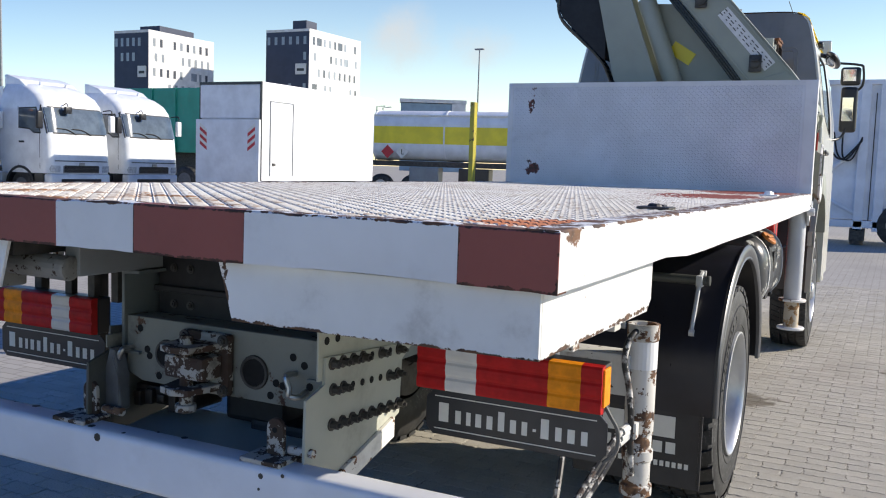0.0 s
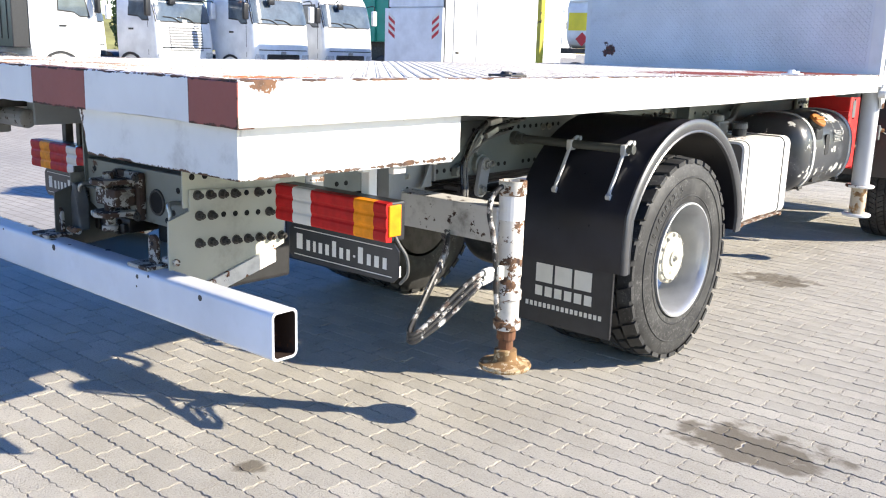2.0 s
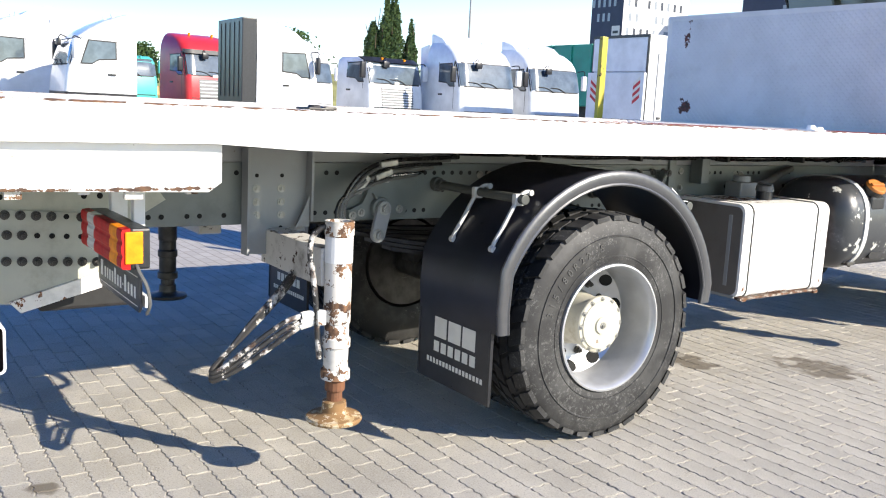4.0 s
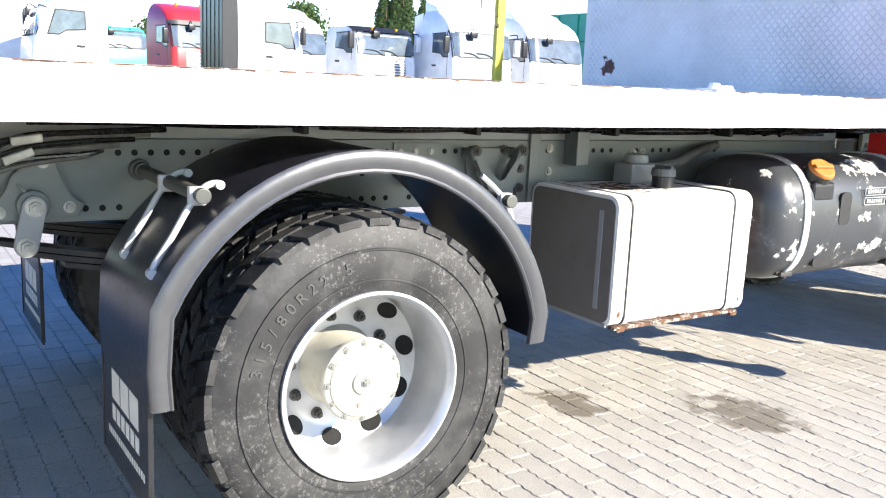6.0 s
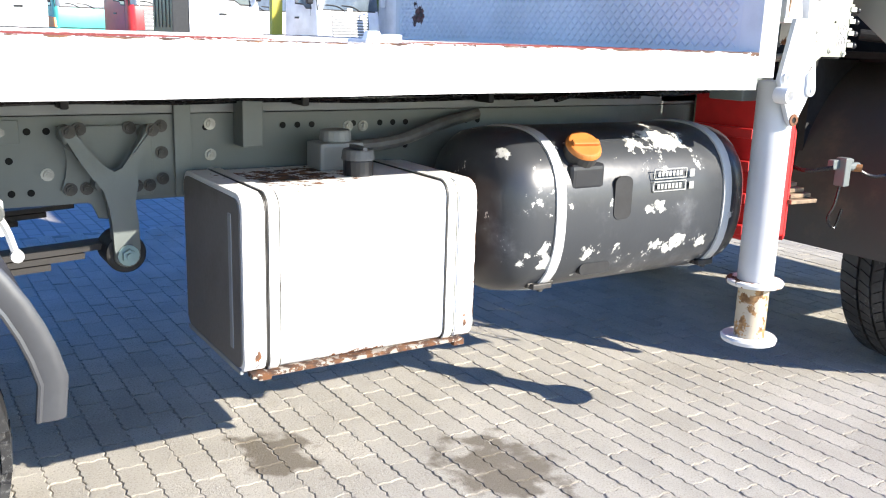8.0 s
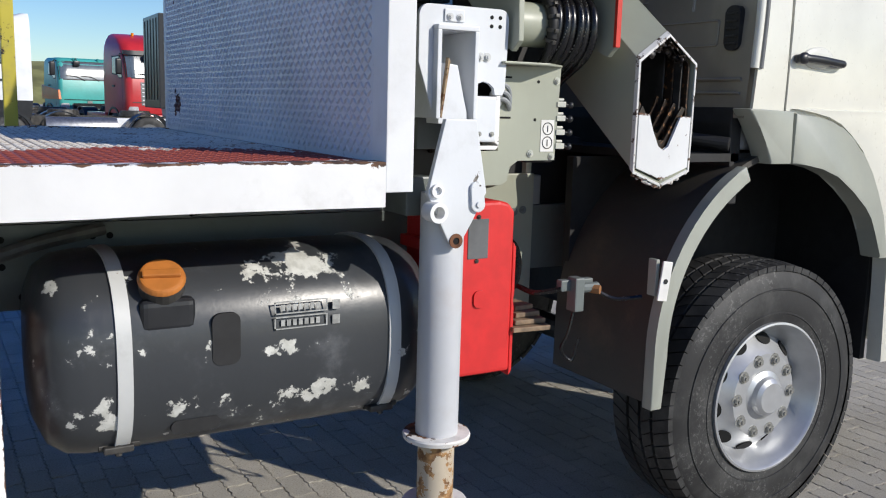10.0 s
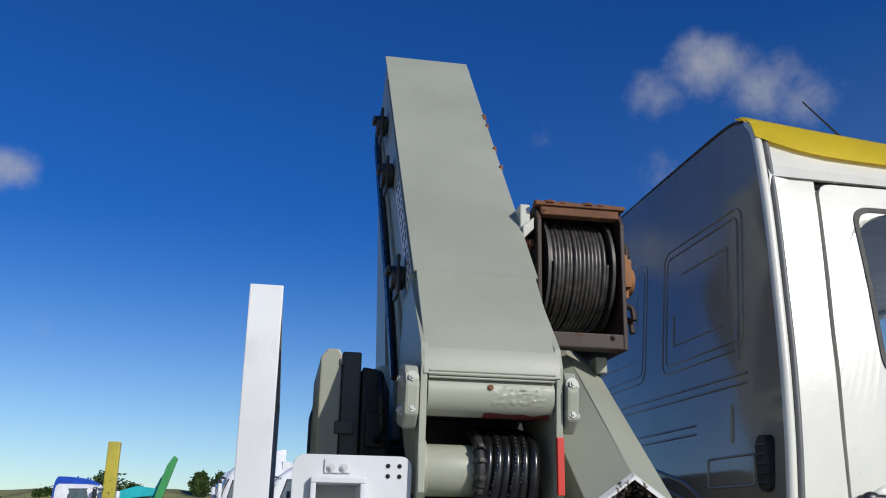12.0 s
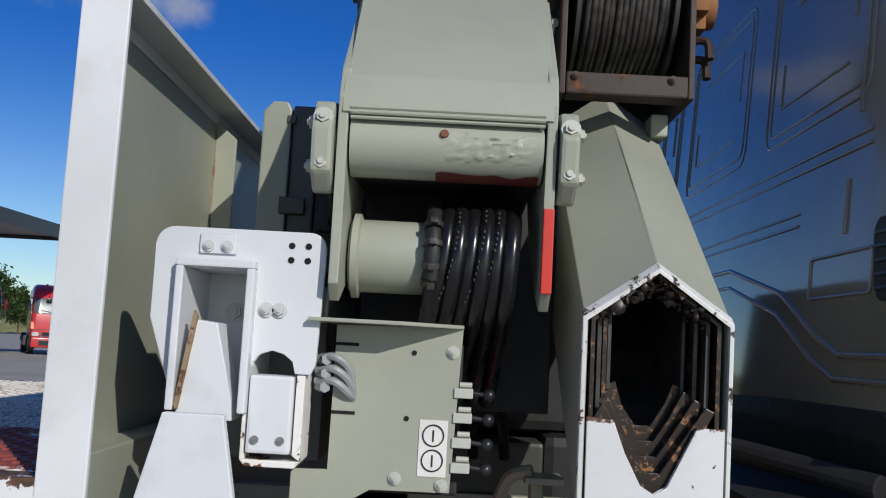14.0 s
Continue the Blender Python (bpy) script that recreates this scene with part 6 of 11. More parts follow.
    plate_xz(bm, [(1.2012, 2.2105), (1.214, 2.180), (1.217, 2.140), (1.205, 2.136), (1.185, 2.190), (1.06, 2.20)], ya - 0.001, yb + 0.001, 0.0)
    tube_ob = part("hinge_tube", bm, SAGE, crane, "painted hinge tube with rough weld", 40)
    bm = B()
    for k in range(3):
        tube(bm, [(1.2165 - 0.003 * k, ya + 0.013, 2.148 - 0.0085 * k), (1.2165 - 0.003 * k, yb - 0.013, 2.148 - 0.0085 * k)], 0.0034, 6, smooth=False)
    part("weld_seam", bm, SAGE, tube_ob)
    bm = B()
    grid = []
    for i in range(31):
        row = []
        for j in range(17):
            a, y = -0.75 + 1.15 * j / 16, 6.395 + 0.19 * i / 30
            rim = min(i / 5, (30 - i) / 5, j / 4, (16 - j) / 4, 1.0)
            bump = max(0.0, noise.noise(Vector((a * 26, y * 150, 2.0))) * 0.6 + noise.noise(Vector((a * 11, y * 60, 5.0))) + 0.25)
            rr = 0.0612 + rim * 0.0062 * bump
            row.append(bm.verts.new((1.145 + rr * math.cos(a), y, 2.098 + rr * math.sin(a))))
        grid.append(row)
    for p, q in zip(grid, grid[1:]):
        for j in range(16):
            bm.faces.new((p[j], q[j], q[j + 1], p[j + 1]))
    part("lumpy_paint", bm, SAGE, tube_ob, "lumpy thick paint", 60)
    bm = B()
    cyl(bm, (1.195, 6.413, 2.108), (1.212, 6.413, 2.110), 0.008, seg=8, bevel=0.002)
    part("grease_nipple", bm, RUSTY, tube_ob)
    bm = B()
    strip = []
    for i in range(25):
        y = 6.40 + 0.185 * i / 24
        reach = -1.08 + 0.30 * noise.noise(Vector((y * 22, 1.3, 0.4))) + 0.10 * (i / 24)
        strip.append([bm.verts.new((1.145 + 0.0632 * math.cos(a), y, 2.098 + 0.0632 * math.sin(a))) for a in (reach + (-1.75 - reach) * j / 6 for j in range(7))])
    for p, q in zip(strip, strip[1:]):
        for j in range(6):
            bm.faces.new((p[j], q[j], q[j + 1], p[j + 1]))
    part("red_underside", bm, OLD_RED, tube_ob, "old red primer under the tube", 60)
    # lower tube with the hose bundle wound over it
    bm = B()
    cyl(bm, (1.045, ya + 0.012, 1.900), (1.045, 6.44, 1.900), 0.070, seg=36, bevel=0.004)
    lathe(bm, [(0.068, ya + 0.016), (0.082, ya + 0.018), (0.082, ya + 0.030), (0.068, ya + 0.034)], (1.045, 0, 1.900), "y", 36, closed=True)
    part("hose_drum", bm, SAGE, crane, "painted hose tube", 40)
    # black sheets added behind the drum stand for the dark cavity
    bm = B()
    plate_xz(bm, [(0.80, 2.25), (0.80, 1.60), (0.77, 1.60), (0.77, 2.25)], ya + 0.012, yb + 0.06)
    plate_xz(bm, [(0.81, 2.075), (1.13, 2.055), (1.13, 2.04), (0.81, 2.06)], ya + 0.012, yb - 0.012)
    part("cavity_backing", bm, BLACK_MATT, crane)
    for k in range(6):
        y = 6.425 + 0.024 * k
        r = 0.110 + 0.008 * (k % 2) + 0.004 * k
        fan = -0.030 + 0.004 * k
        tube_pts = [(0.80, y, 2.00), (0.92, y, 2.015), (1.00, y, 2.008), (1.02 + r * 0.72, y + 0.004, 1.975), (1.02 + r, y, 1.90), (1.02 + r * 0.80, y + fan * 0.5, 1.81), (1.01, y + fan * 1.1, 1.73), (0.92, y + fan * 1.5, 1.66), (0.80, y + fan * 1.6, 1.62)]
        part("hydraulic_hose", tube(B(), tube_pts, 0.0150, 10), HOSE, crane, "glossy black hydraulic hose", 60)
    # rows of small print along three of the hoses
    for k in (1, 3, 4):
        y, r = 6.425 + 0.024 * k, 0.110 + 0.008 * (k % 2) + 0.004 * k
        bm = B()
        for j in range(17):
            if j % 5 == 3:
                continue
            u = radians(34 - 4.2 * j)
            m = Matrix.Translation((1.02 + (r + 0.0152) * math.cos(u), y - 0.00012 * j * j, 1.90 + (r + 0.0152) * math.sin(u) * 1.05)) @ Matrix.Rotation(-u, 4, "Y")
            box(bm, -0.002, 0.0003, -0.0012, 0.0012, -0.0022, 0.0022, m=m)
        part("hose_print", bm, RUBBER_MARK, crane, "faint print marks")
    # braided sleeve with clips on the hose nearest the drum
    rnd = random.Random(31)
    bm = B()
    tube(bm, [(0.93, 6.402, 2.012), (1.02, 6.402, 2.006), (1.095, 6.402, 1.975), (1.132, 6.402, 1.915), (1.128, 6.402, 1.855)], 0.0165, 10)
    for v in bm.verts:
        v.co += 0.003 * noise.noise_vector(v.co * 160)
    part("hose_sleeve", bm, BLACK_MATT, crane, "rough black hose sleeve", 60)
    part("hydraulic_hose", tube(B(), [(1.128, 6.402, 1.858), (1.10, 6.395, 1.79), (1.03, 6.385, 1.72), (0.92, 6.38, 1.66)], 0.0135, 9), HOSE, crane, "", 60)
    for ang in (26, 8, -12, -28):
        a = radians(ang)
        m = Matrix.Translation((1.02 + 0.112 * math.cos(a), 6.402, 1.905 + 0.112 * math.sin(a))) @ Matrix.Rotation(-a, 4, "Y")
        bm = B()
        lathe(bm, [(0.0172, -0.006), (0.0195, -0.005), (0.0195, 0.005), (0.0172, 0.006)], (0, 0, 0), "z", 16, closed=True)
        box(bm, 0.016, 0.026, -0.007, 0.007, -0.006, 0.006, 0.002)
        bm.transform(m)
        part("hose_clip", bm, DARK_STEEL, crane, "", 40)
    # fastenings seen beyond the boom on its rear side
    for t, r in ((0.78, 0.045), (0.52, 0.05), (0.12, 0.04)):
        x, z = P1[0] + (P2[0] - P1[0]) * t - nrm.x * 0.10, P1[1] + (P2[1] - P1[1]) * t - nrm.z * 0.10
        x, z = x - nrm.x * 0.07, z - nrm.z * 0.07
        bm = B()
        cyl(bm, (x, ya - 0.045, z), (x, ya, z), r, seg=18, bevel=0.006)
        box(bm, x - 0.05, x + 0.05, ya - 0.03, ya - 0.018, z - 0.07, z + 0.07, 0.006)
        box(bm, x - 0.03, x + 0.03, ya - 0.062, ya - 0.045, z + 0.01, z + 0.035, 0.004)
        part("boom_bracket", bm, DARK_STEEL, crane, "", 40)
    for k in range(3):
        bm = B()
        o = 0.03 * k
        tube(bm, [(-0.30, ya - 0.018, 3.49 - o), (0.0, ya - 0.02, 3.13 - o), (0.30, ya - 0.02, 2.77 - o), (0.57, ya - 0.02, 2.43 - o), (0.72, ya - 0.02, 2.2)], 0.013, 7)
        part("boom_hose", bm, HOSE, crane)


build_boom()


def hexagon(grow=0.0, inset=0.0):
    """Corners of the telescopic beam's upright section, as (y, z)."""
    cy, cz = 6.792, 1.64
    pts = [(6.792, 1.886), (6.918, 1.798), (6.914, 1.442), (6.792, 1.394), (6.668, 1.440), (6.668, 1.798)]
    out = []
    for y, z in pts:
        k = 1 - inset / 0.125
        out.append((cy + (y - cy) * k, cz + (z - cz) * (1 - inset / 0.25)))
    return out


GUIDE_RUST = paint("greasy_rust", (0.024, 0.015, 0.010), 0.32, chips=0.58, dirt=0.8, dirt_colour=(0.012, 0.009, 0.007), chip_scale=62, chip_colour=(0.30, 0.14, 0.05), chip_dark=(0.085, 0.036, 0.015))
MOUTH_WORN = paint("scraped_white_rim", (0.66, 0.66, 0.64), 0.5, chips=0.55, dirt=0.5, chip_scale=34, chip_colour=(0.10, 0.06, 0.04), chip_dark=(0.03, 0.022, 0.018))
CLOSING_WHITE = paint("scraped_white_plate", (0.70, 0.71, 0.71), 0.5, chips=0.30, dirt=0.3, chip_scale=26, chip_colour=(0.14, 0.07, 0.04), edges=[("Z", 1.63, 0.035), ("Z", 1.415, 0.03)])


def build_beam():
    d = Vector((-0.793, 0, 0.609))
    X = 1.243

    def shell(name, o, i, x_front, depth, mt, label="", parent=None):
        """A hollow hexagonal box that runs up and inward from an upright mouth."""
        bm = B()
        f_o = [bm.verts.new((x_front, y, z + (X - x_front) * 0.768)) for y, z in hexagon(inset=o)]
        f_i = [bm.verts.new((x_front, y, z + (X - x_front) * 0.768)) for y, z in hexagon(inset=i)]
        b_o = [bm.verts.new(v.co + d * depth) for v in f_o]
        b_i = [bm.verts.new(v.co + d * depth) for v in f_i]
        for k in range(6):
            j = (k + 1) % 6
            for a in ((f_o[k], f_o[j], b_o[j], b_o[k]), (f_i[k], f_i[j], b_i[j], b_i[k]), (f_o[k], f_o[j], f_i[j], f_i[k]), (b_o[k], b_o[j], b_i[j], b_i[k])):
                bm.faces.new(a)
        bev(bm, [e for e in bm.edges if e.calc_length() > depth * 0.9 and e.verts[0] in f_o + b_o], 0.0025)
        return part(name, bm, mt, parent or crane, label)

    beam = shell("extension_beam", 0.0, 0.006, X, 0.80, SAGE, "sage hexagonal extension beam with open rusty end")
    shell("beam_mouth_rim", -0.0035, 0.004, X + 0.004, 0.022, MOUTH_WORN, "scraped white rim", beam)
    shell("inner_section", 0.014, 0.021, X - 0.012, 0.68, GUIDE_RUST, "rusty inner section", beam)
    shell("inner_section", 0.028, 0.035, X - 0.03, 0.64, DARK_STEEL, "", beam)
    shell("inner_section", 0.042, 0.049, X - 0.055, 0.60, GUIDE_RUST, "", beam)
    shell("inner_section", 0.056, 0.062, X - 0.085, 0.55, DARK_STEEL, "", beam)
    # closed upper end
    bm = B()
    f = [Vector((X, y, z)) + d * 0.795 for y, z in hexagon(inset=0.003)]
    g = [v + d * 0.012 for v in f]
    lo, hi = [bm.verts.new(v) for v in f], [bm.verts.new(v) for v in g]
    bm.faces.new(lo)
    bm.faces.new(hi)
    for k in range(6):
        bm.faces.new((lo[k], lo[(k + 1) % 6], hi[(k + 1) % 6], hi[k]))
    part("beam_end_plate", bm, SAGE, beam)
    # white lower closing plate with its notch
    bm = B()
    prism(bm, [(6.678, 1.452), (6.792, 1.412), (6.906, 1.452), (6.908, 1.622), (6.862, 1.622), (6.832, 1.56), (6.815, 1.522), (6.792, 1.508), (6.768, 1.522), (6.742, 1.575), (6.722, 1.628), (6.677, 1.632)], "x", X - 0.006, X + 0.0045, 0.0015)
    part("beam_closing_plate", bm, CLOSING_WHITE, beam, "white painted closing plate with a notch")
    # stepped guide plates in a V
    for k in range(4):
        o = 0.012 * k
        bm = B()
        xx = X - 0.012 - 0.028 * k
        zz = (X - xx) * 0.42 - 0.012
        prism(bm, [(6.690 + o, 1.655 + zz - 0.02 * (k == 0)), (6.705 + o, 1.662 + zz), (6.752, 1.585 + zz + o), (6.778, 1.548 + zz + o), (6.806, 1.548 + zz + o), (6.832, 1.59 + zz + o), (6.880 - o, 1.662 + zz), (6.895 - o, 1.655 + zz), (6.84, 1.55 + zz + o), (6.81, 1.505 + zz + o), (6.775, 1.505 + zz + o), (6.745, 1.55 + zz + o)], "x", xx - 0.008, xx, 0.001)
        part("guide_plate", bm, GUIDE_RUST, beam, "greasy rusty guide plate")
    bm = B()
    rnd = random.Random(8)
    for k in range(210):
        f = rnd.uniform(-1, 1)
        y, z = 6.793 + 0.098 * f, 1.872 - 0.066 * abs(f) - abs(rnd.gauss(0, 0.009))
        bmesh.ops.create_icosphere(bm, subdivisions=1, radius=rnd.uniform(0.002, 0.0065), matrix=Matrix.Translation((X - rnd.uniform(0.004, 0.07), y, z)) @ Matrix.Diagonal((1.4, rnd.uniform(0.6, 2.4), rnd.uniform(0.5, 1.8), 1)))
    for v in bm.verts:
        v.co += 0.006 * noise.noise_vector(v.co * 120)
    tagged(part("grease_lump", bm, GREASE, beam, "", 60), "lumps of old grease", kind="stuff")
    bm = B()
    for k in range(16):
        y = 6.675 + 0.0155 * k
        z = 1.44 - 0.045 * (1 - abs(y - 6.79) / 0.12) - rnd.uniform(0.0, 0.012)
        bmesh.ops.create_icosphere(bm, subdivisions=2, radius=rnd.uniform(0.006, 0.012), matrix=Matrix.Translation((X - 0.008, y + rnd.uniform(-0.006, 0.006), z)) @ Matrix.Diagonal((1, rnd.uniform(0.8, 1.5), rnd.uniform(0.7, 1.6), 1)))
    for v in bm.verts:
        v.co += 0.004 * noise.noise_vector(v.co * 120)
    part("weld_bead", bm, LEG_RUSTY, beam, "lumpy weld bead", 60)


build_beam()


def build_winch():
    y0, y1, z0, z1, xf, xb = 6.655, 6.955, 2.305, 2.79, 0.83, 0.38
    for y in (y0, y1 - 0.014):
        bm = B()
        plate_xz(bm, [(xf, z0), (xf + 0.005, z1 - 0.06), (xf - 0.03, z1), (xb + 0.05, z1), (xb, z1 - 0.1), (xb, z0)], y, y + 0.014, 0.003)
        part("winch_cheek", bm, DARK_RUST, winch, "dark rusty cheek plate")
    bm = B()
    box(bm, xf - 0.04, xf, y0 + 0.015, y1 - 0.015, z1 - 0.04, z1 - 0.01, 0.004)
    box(bm, xf - 0.035, xf + 0.008, y0 - 0.006, y1 + 0.006, z1 - 0.010, z1 + 0.004, 0.003)
    for k in range(14):
        bmesh.ops.create_icosphere(bm, subdivisions=1, radius=0.010 + 0.004 * (k % 3), matrix=Matrix.Translation((xf - 0.01 * (k % 2), y0 + 0.022 * k, z1 + 0.003)) @ Matrix.Diagonal((1, 1.3, 0.5, 1)))
    part("winch_top_bar", bm, RUSTY, winch, "flaking brown rusted bar")
    bm = B()
    box(bm, xf - 0.06, xf + 0.004, y0 + 0.015, y1 - 0.015, z0, z0 + 0.05, 0.005)
    part("winch_lower_bar", bm, DARK_RUST, winch)
    bm = B()
    box(bm, xb + 0.01, xb + 0.03, y0 + 0.015, y1 - 0.015, z0 + 0.05, z1 - 0.05)
    box(bm, xb + 0.05, xf - 0.045, y0 + 0.016, y1 - 0.016, z1 - 0.03, z1 - 0.012)
    part("winch_back", bm, BLACK_MATT, winch)
    cx, cz = 0.635, 2.590
    bm = B()
    lathe(bm, [(0.155, y0 + 0.045), (0.155, y1 - 0.05)], (cx, 0, cz), "y", 40)
    for y in (y0 + 0.035, y1 - 0.045):
        lathe(bm, [(0.08, y), (0.205, y), (0.205, y + 0.01), (0.08, y + 0.01)], (cx, 0, cz), "y", 40, closed=True)
    drum = part("winch_drum", bm, DARK_STEEL, winch, "", 40)
    bm = B()
    n, per = 14, 36
    wound = []
    for k in range(n * per + 1):
        a = 2 * math.pi * k / per
        rr = 0.182 + 0.004 * noise.noise(Vector((k / per * 0.9, 3.7, 1.1)))
        slip = 0.003 * noise.noise(Vector((k / per * 1.7, 9.2, 4.4)))
        wound.append((cx + rr * math.cos(a), y0 + 0.05 + slip + (y1 - y0 - 0.105) * k / (n * per), cz + rr * math.sin(a)))
    tube(bm, wound, 0.0082, 7, smooth=False)
    part("steel_cable", bm, CABLE, drum, "greasy wire rope wound on the drum", 60)
    bm = B()
    box(bm, 0.58, 0.74, y1 + 0.002, y1 + 0.05, 2.50, 2.66, 0.012)
    cyl(bm, (0.66, y1 + 0.05, 2.58), (0.66, y1 + 0.085, 2.58), 0.05, seg=18, bevel=0.006)
    box(bm, 0.70, 0.78, y1 + 0.005, y1 + 0.045, 2.53, 2.63, 0.008)
    motor = part("winch_motor", bm, RUST_ORANGE, winch, "rusty orange hydraulic motor", 40)
    for z, x in ((2.47, 0.74), (2.43, 0.72), (2.70, 0.70)):
        bm = B()
        tube(bm, [(x, y1 + 0.004, z), (x + 0.015, y1 + 0.045, z - 0.005), (x + 0.025, y1 + 0.05, z - 0.05)], 0.010, 8)
        part("motor_fitting", bm, DARK_RUST, motor)
    bolts(winch, [(xf + 0.006, y, z) for y in (y0 + 0.035, y1 - 0.05) for z in (z0 + 0.040,)], (1, 0, 0), 0.006, DARK_RUST)
    bm = B()
    box(bm, 0.62, 0.80, 6.606, 6.640, 2.70, 2.79, 0.004)
    prism(bm, [(6.610, 2.66), (6.648, 2.70), (6.648, 2.74), (6.610, 2.71)], "x", 0.70, 0.82, 0.004)
    part("winch_stay", bm, SAGE_LIGHT, winch, "chipped sage bracket")
    for z, r, mt in ((2.66, 0.022, RUSTY), (2.60, 0.018, GRIMY_FLAKE), (2.545, 0.024, DARK_RUST), (2.48, 0.018, SAGE_LIGHT)):
        bm = B()
        cyl(bm, (0.74, 6.628, z + 0.022), (0.79, 6.632, z - 0.02), r, r * 0.8, 10, 0.004)
        cyl(bm, (0.76, 6.620, z), (0.80, 6.645, z - 0.004), r * 0.6, seg=6)
        part("hose_union", bm, mt, winch)
    bm = B()
    box(bm, 0.40, 0.56, 6.70, 6.90, 2.20, 2.304, 0.006)
    box(bm, 0.62, 0.70, 6.89, 6.93, 2.25, 2.304, 0.006)
    part("winch_foot", bm, SAGE, winch)


CABLE = plain("wire_rope", (0.085, 0.078, 0.072), 0.42, metal=0.55, vary=0.3, scale=40)
winch = thing("cable_winch", "rusty cable winch wound with dark wire rope", "winch")
build_winch()


def build_column():
    # central column, inner boom and lift cylinder, seen over the headboard
    bm = B()
    cyl(bm, (-0.05, 6.42, 1.30), (-0.05, 6.42, 2.35), 0.20, seg=32)
    cyl(bm, (-0.05, 6.42, 1.25), (-0.05, 6.42, 1.42), 0.27, seg=32, bevel=0.02)
    part("slewing_column", bm, SAGE, crane, "sage slewing column", 40)
    bm = B()
    plate_xz(bm, [(-0.20, 2.05), (0.20, 2.05), (0.20, 2.30), (-0.10, 2.36), (-0.37, 3.10), (-0.56, 3.62), (-0.80, 3.62), (-0.66, 3.10), (-0.50, 2.42)], 6.27, 6.30, 0.004)
    plate_xz(bm, [(-0.20, 2.05), (0.20, 2.05), (0.20, 2.30), (-0.10, 2.36), (-0.37, 3.10), (-0.56, 3.62), (-0.80, 3.62), (-0.66, 3.10), (-0.50, 2.42)], 6.54, 6.57, 0.004)
    plate_xz(bm, [(-0.44, 2.5), (-0.24, 2.5), (-0.44, 3.1), (-0.60, 3.55), (-0.74, 3.55), (-0.60, 3.1)], 6.301, 6.539, 0.004)
    part("inner_boom", bm, SAGE, crane, "sage inner boom cheeks")
    bm = B()
    plate_xz(bm, [(-1.12, 3.18), (-0.72, 3.66), (-0.20, 3.835), (-0.16, 3.60), (-0.62, 3.35), (-0.60, 2.60), (-0.66, 2.62), (-1.02, 2.99), (-1.07, 3.10)], 6.33, 6.51, 0.01)
    part("link_arm", bm, BLACK_MATT, crane, "dark link arm")
    bm = B()
    cyl(bm, (0.05, 6.36, 2.30), (-0.26, 6.36, 3.12), 0.082, seg=24, bevel=0.006)
    part("lift_cylinder", bm, SAGE, crane, "", 40)
    bm = B()
    cyl(bm, (-0.26, 6.36, 3.12), (-0.43, 6.36, 3.62), 0.045, seg=20)
    part("lift_rod", bm, CHROME, crane, "chrome rod")
    for k in range(4):
        o = 0.03 * k
        bm = B()
        tube(bm, [(-1.06 - o * 0.3, 6.32 + o, 3.30), (-1.05 - o * 0.3, 6.33 + o, 3.02), (-0.84 - o * 0.3, 6.33 + o, 2.80), (-0.64, 6.33 + o, 2.60), (-0.56, 6.34 + o, 2.45), (-0.45, 6.36 + o, 2.2)], 0.014, 7)
        part("boom_hose", bm, HOSE, crane)
    bm = B()
    box(bm, -0.05, 0.17, 6.442, 6.448, 2.60, 2.715, 0.002, m=Matrix.Translation((0.06, 6.445, 2.66)) @ Matrix.Rotation(radians(33), 4, "Y") @ Matrix.Translation((-0.06, -6.445, -2.66)))
    part("yellow_label", bm, YELLOW, crane, "yellow warning label")
    bm = B()
    plate_xz(bm, [(-0.05, 2.36), (0.58, 2.36), (0.60, 2.50), (0.10, 3.08), (-0.22, 3.10)], 6.45, 6.48, 0.004)
    part("boom_link", bm, SAGE, crane)
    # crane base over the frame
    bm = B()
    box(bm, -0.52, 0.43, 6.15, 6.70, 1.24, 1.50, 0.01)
    part("base_block", bm, OILY_SHADE_SAGE, crane, "oily base block, darkened for recess shade")
    bm = B()
    box(bm, 0.44, 0.465, 6.36, 6.84, 0.80, 1.37, 0.004)
    base = part("crane_base", bm, SAGE, crane, "sage crane base bolted to the frame")
    bolts(base, [(0.466, 6.40 + 0.043 * k, 1.215 + 0.006 * (k % 2)) for k in range(10)] + [(0.466, 6.43 + 0.07 * k, 1.12) for k in range(4)], (1, 0, 0), 0.011, FRAME_GREY)
    bm = B()
    tube(bm, [(0.52, 6.46, 1.16), (0.56, 6.44, 1.08), (0.58, 6.41, 0.98), (0.58, 6.40, 0.86)], 0.009, 7)
    tube(bm, [(0.52, 6.47, 1.16), (0.57, 6.50, 1.06), (0.58, 6.52, 0.94)], 0.009, 7)
    tube(bm, [(0.52, 6.62, 1.17), (0.60, 6.62, 1.10), (0.66, 6.56, 1.02), (0.66, 6.52, 0.90)], 0.014, 7)
    part("base_hose", bm, HOSE, crane)
    for pts, r in (([(0.48, 6.40, 1.19), (0.52, 6.41, 1.10), (0.55, 6.38, 0.98), (0.56, 6.40, 0.86), (0.55, 6.46, 0.78)], 0.012), ([(0.48, 6.58, 1.20), (0.56, 6.60, 1.12), (0.60, 6.55, 1.04), (0.60, 6.50, 0.95), (0.58, 6.52, 0.84)], 0.011), ([(0.48, 6.66, 1.14), (0.55, 6.70, 1.08), (0.60, 6.68, 0.98), (0.62, 6.62, 0.90)], 0.014), ([(0.50, 6.35, 0.96), (0.56, 6.46, 0.97), (0.57, 6.58, 0.97), (0.52, 6.70, 0.99)], 0.010)):
        part("base_hose", tube(B(), pts, r, 7), HOSE, crane)
    bm = B()
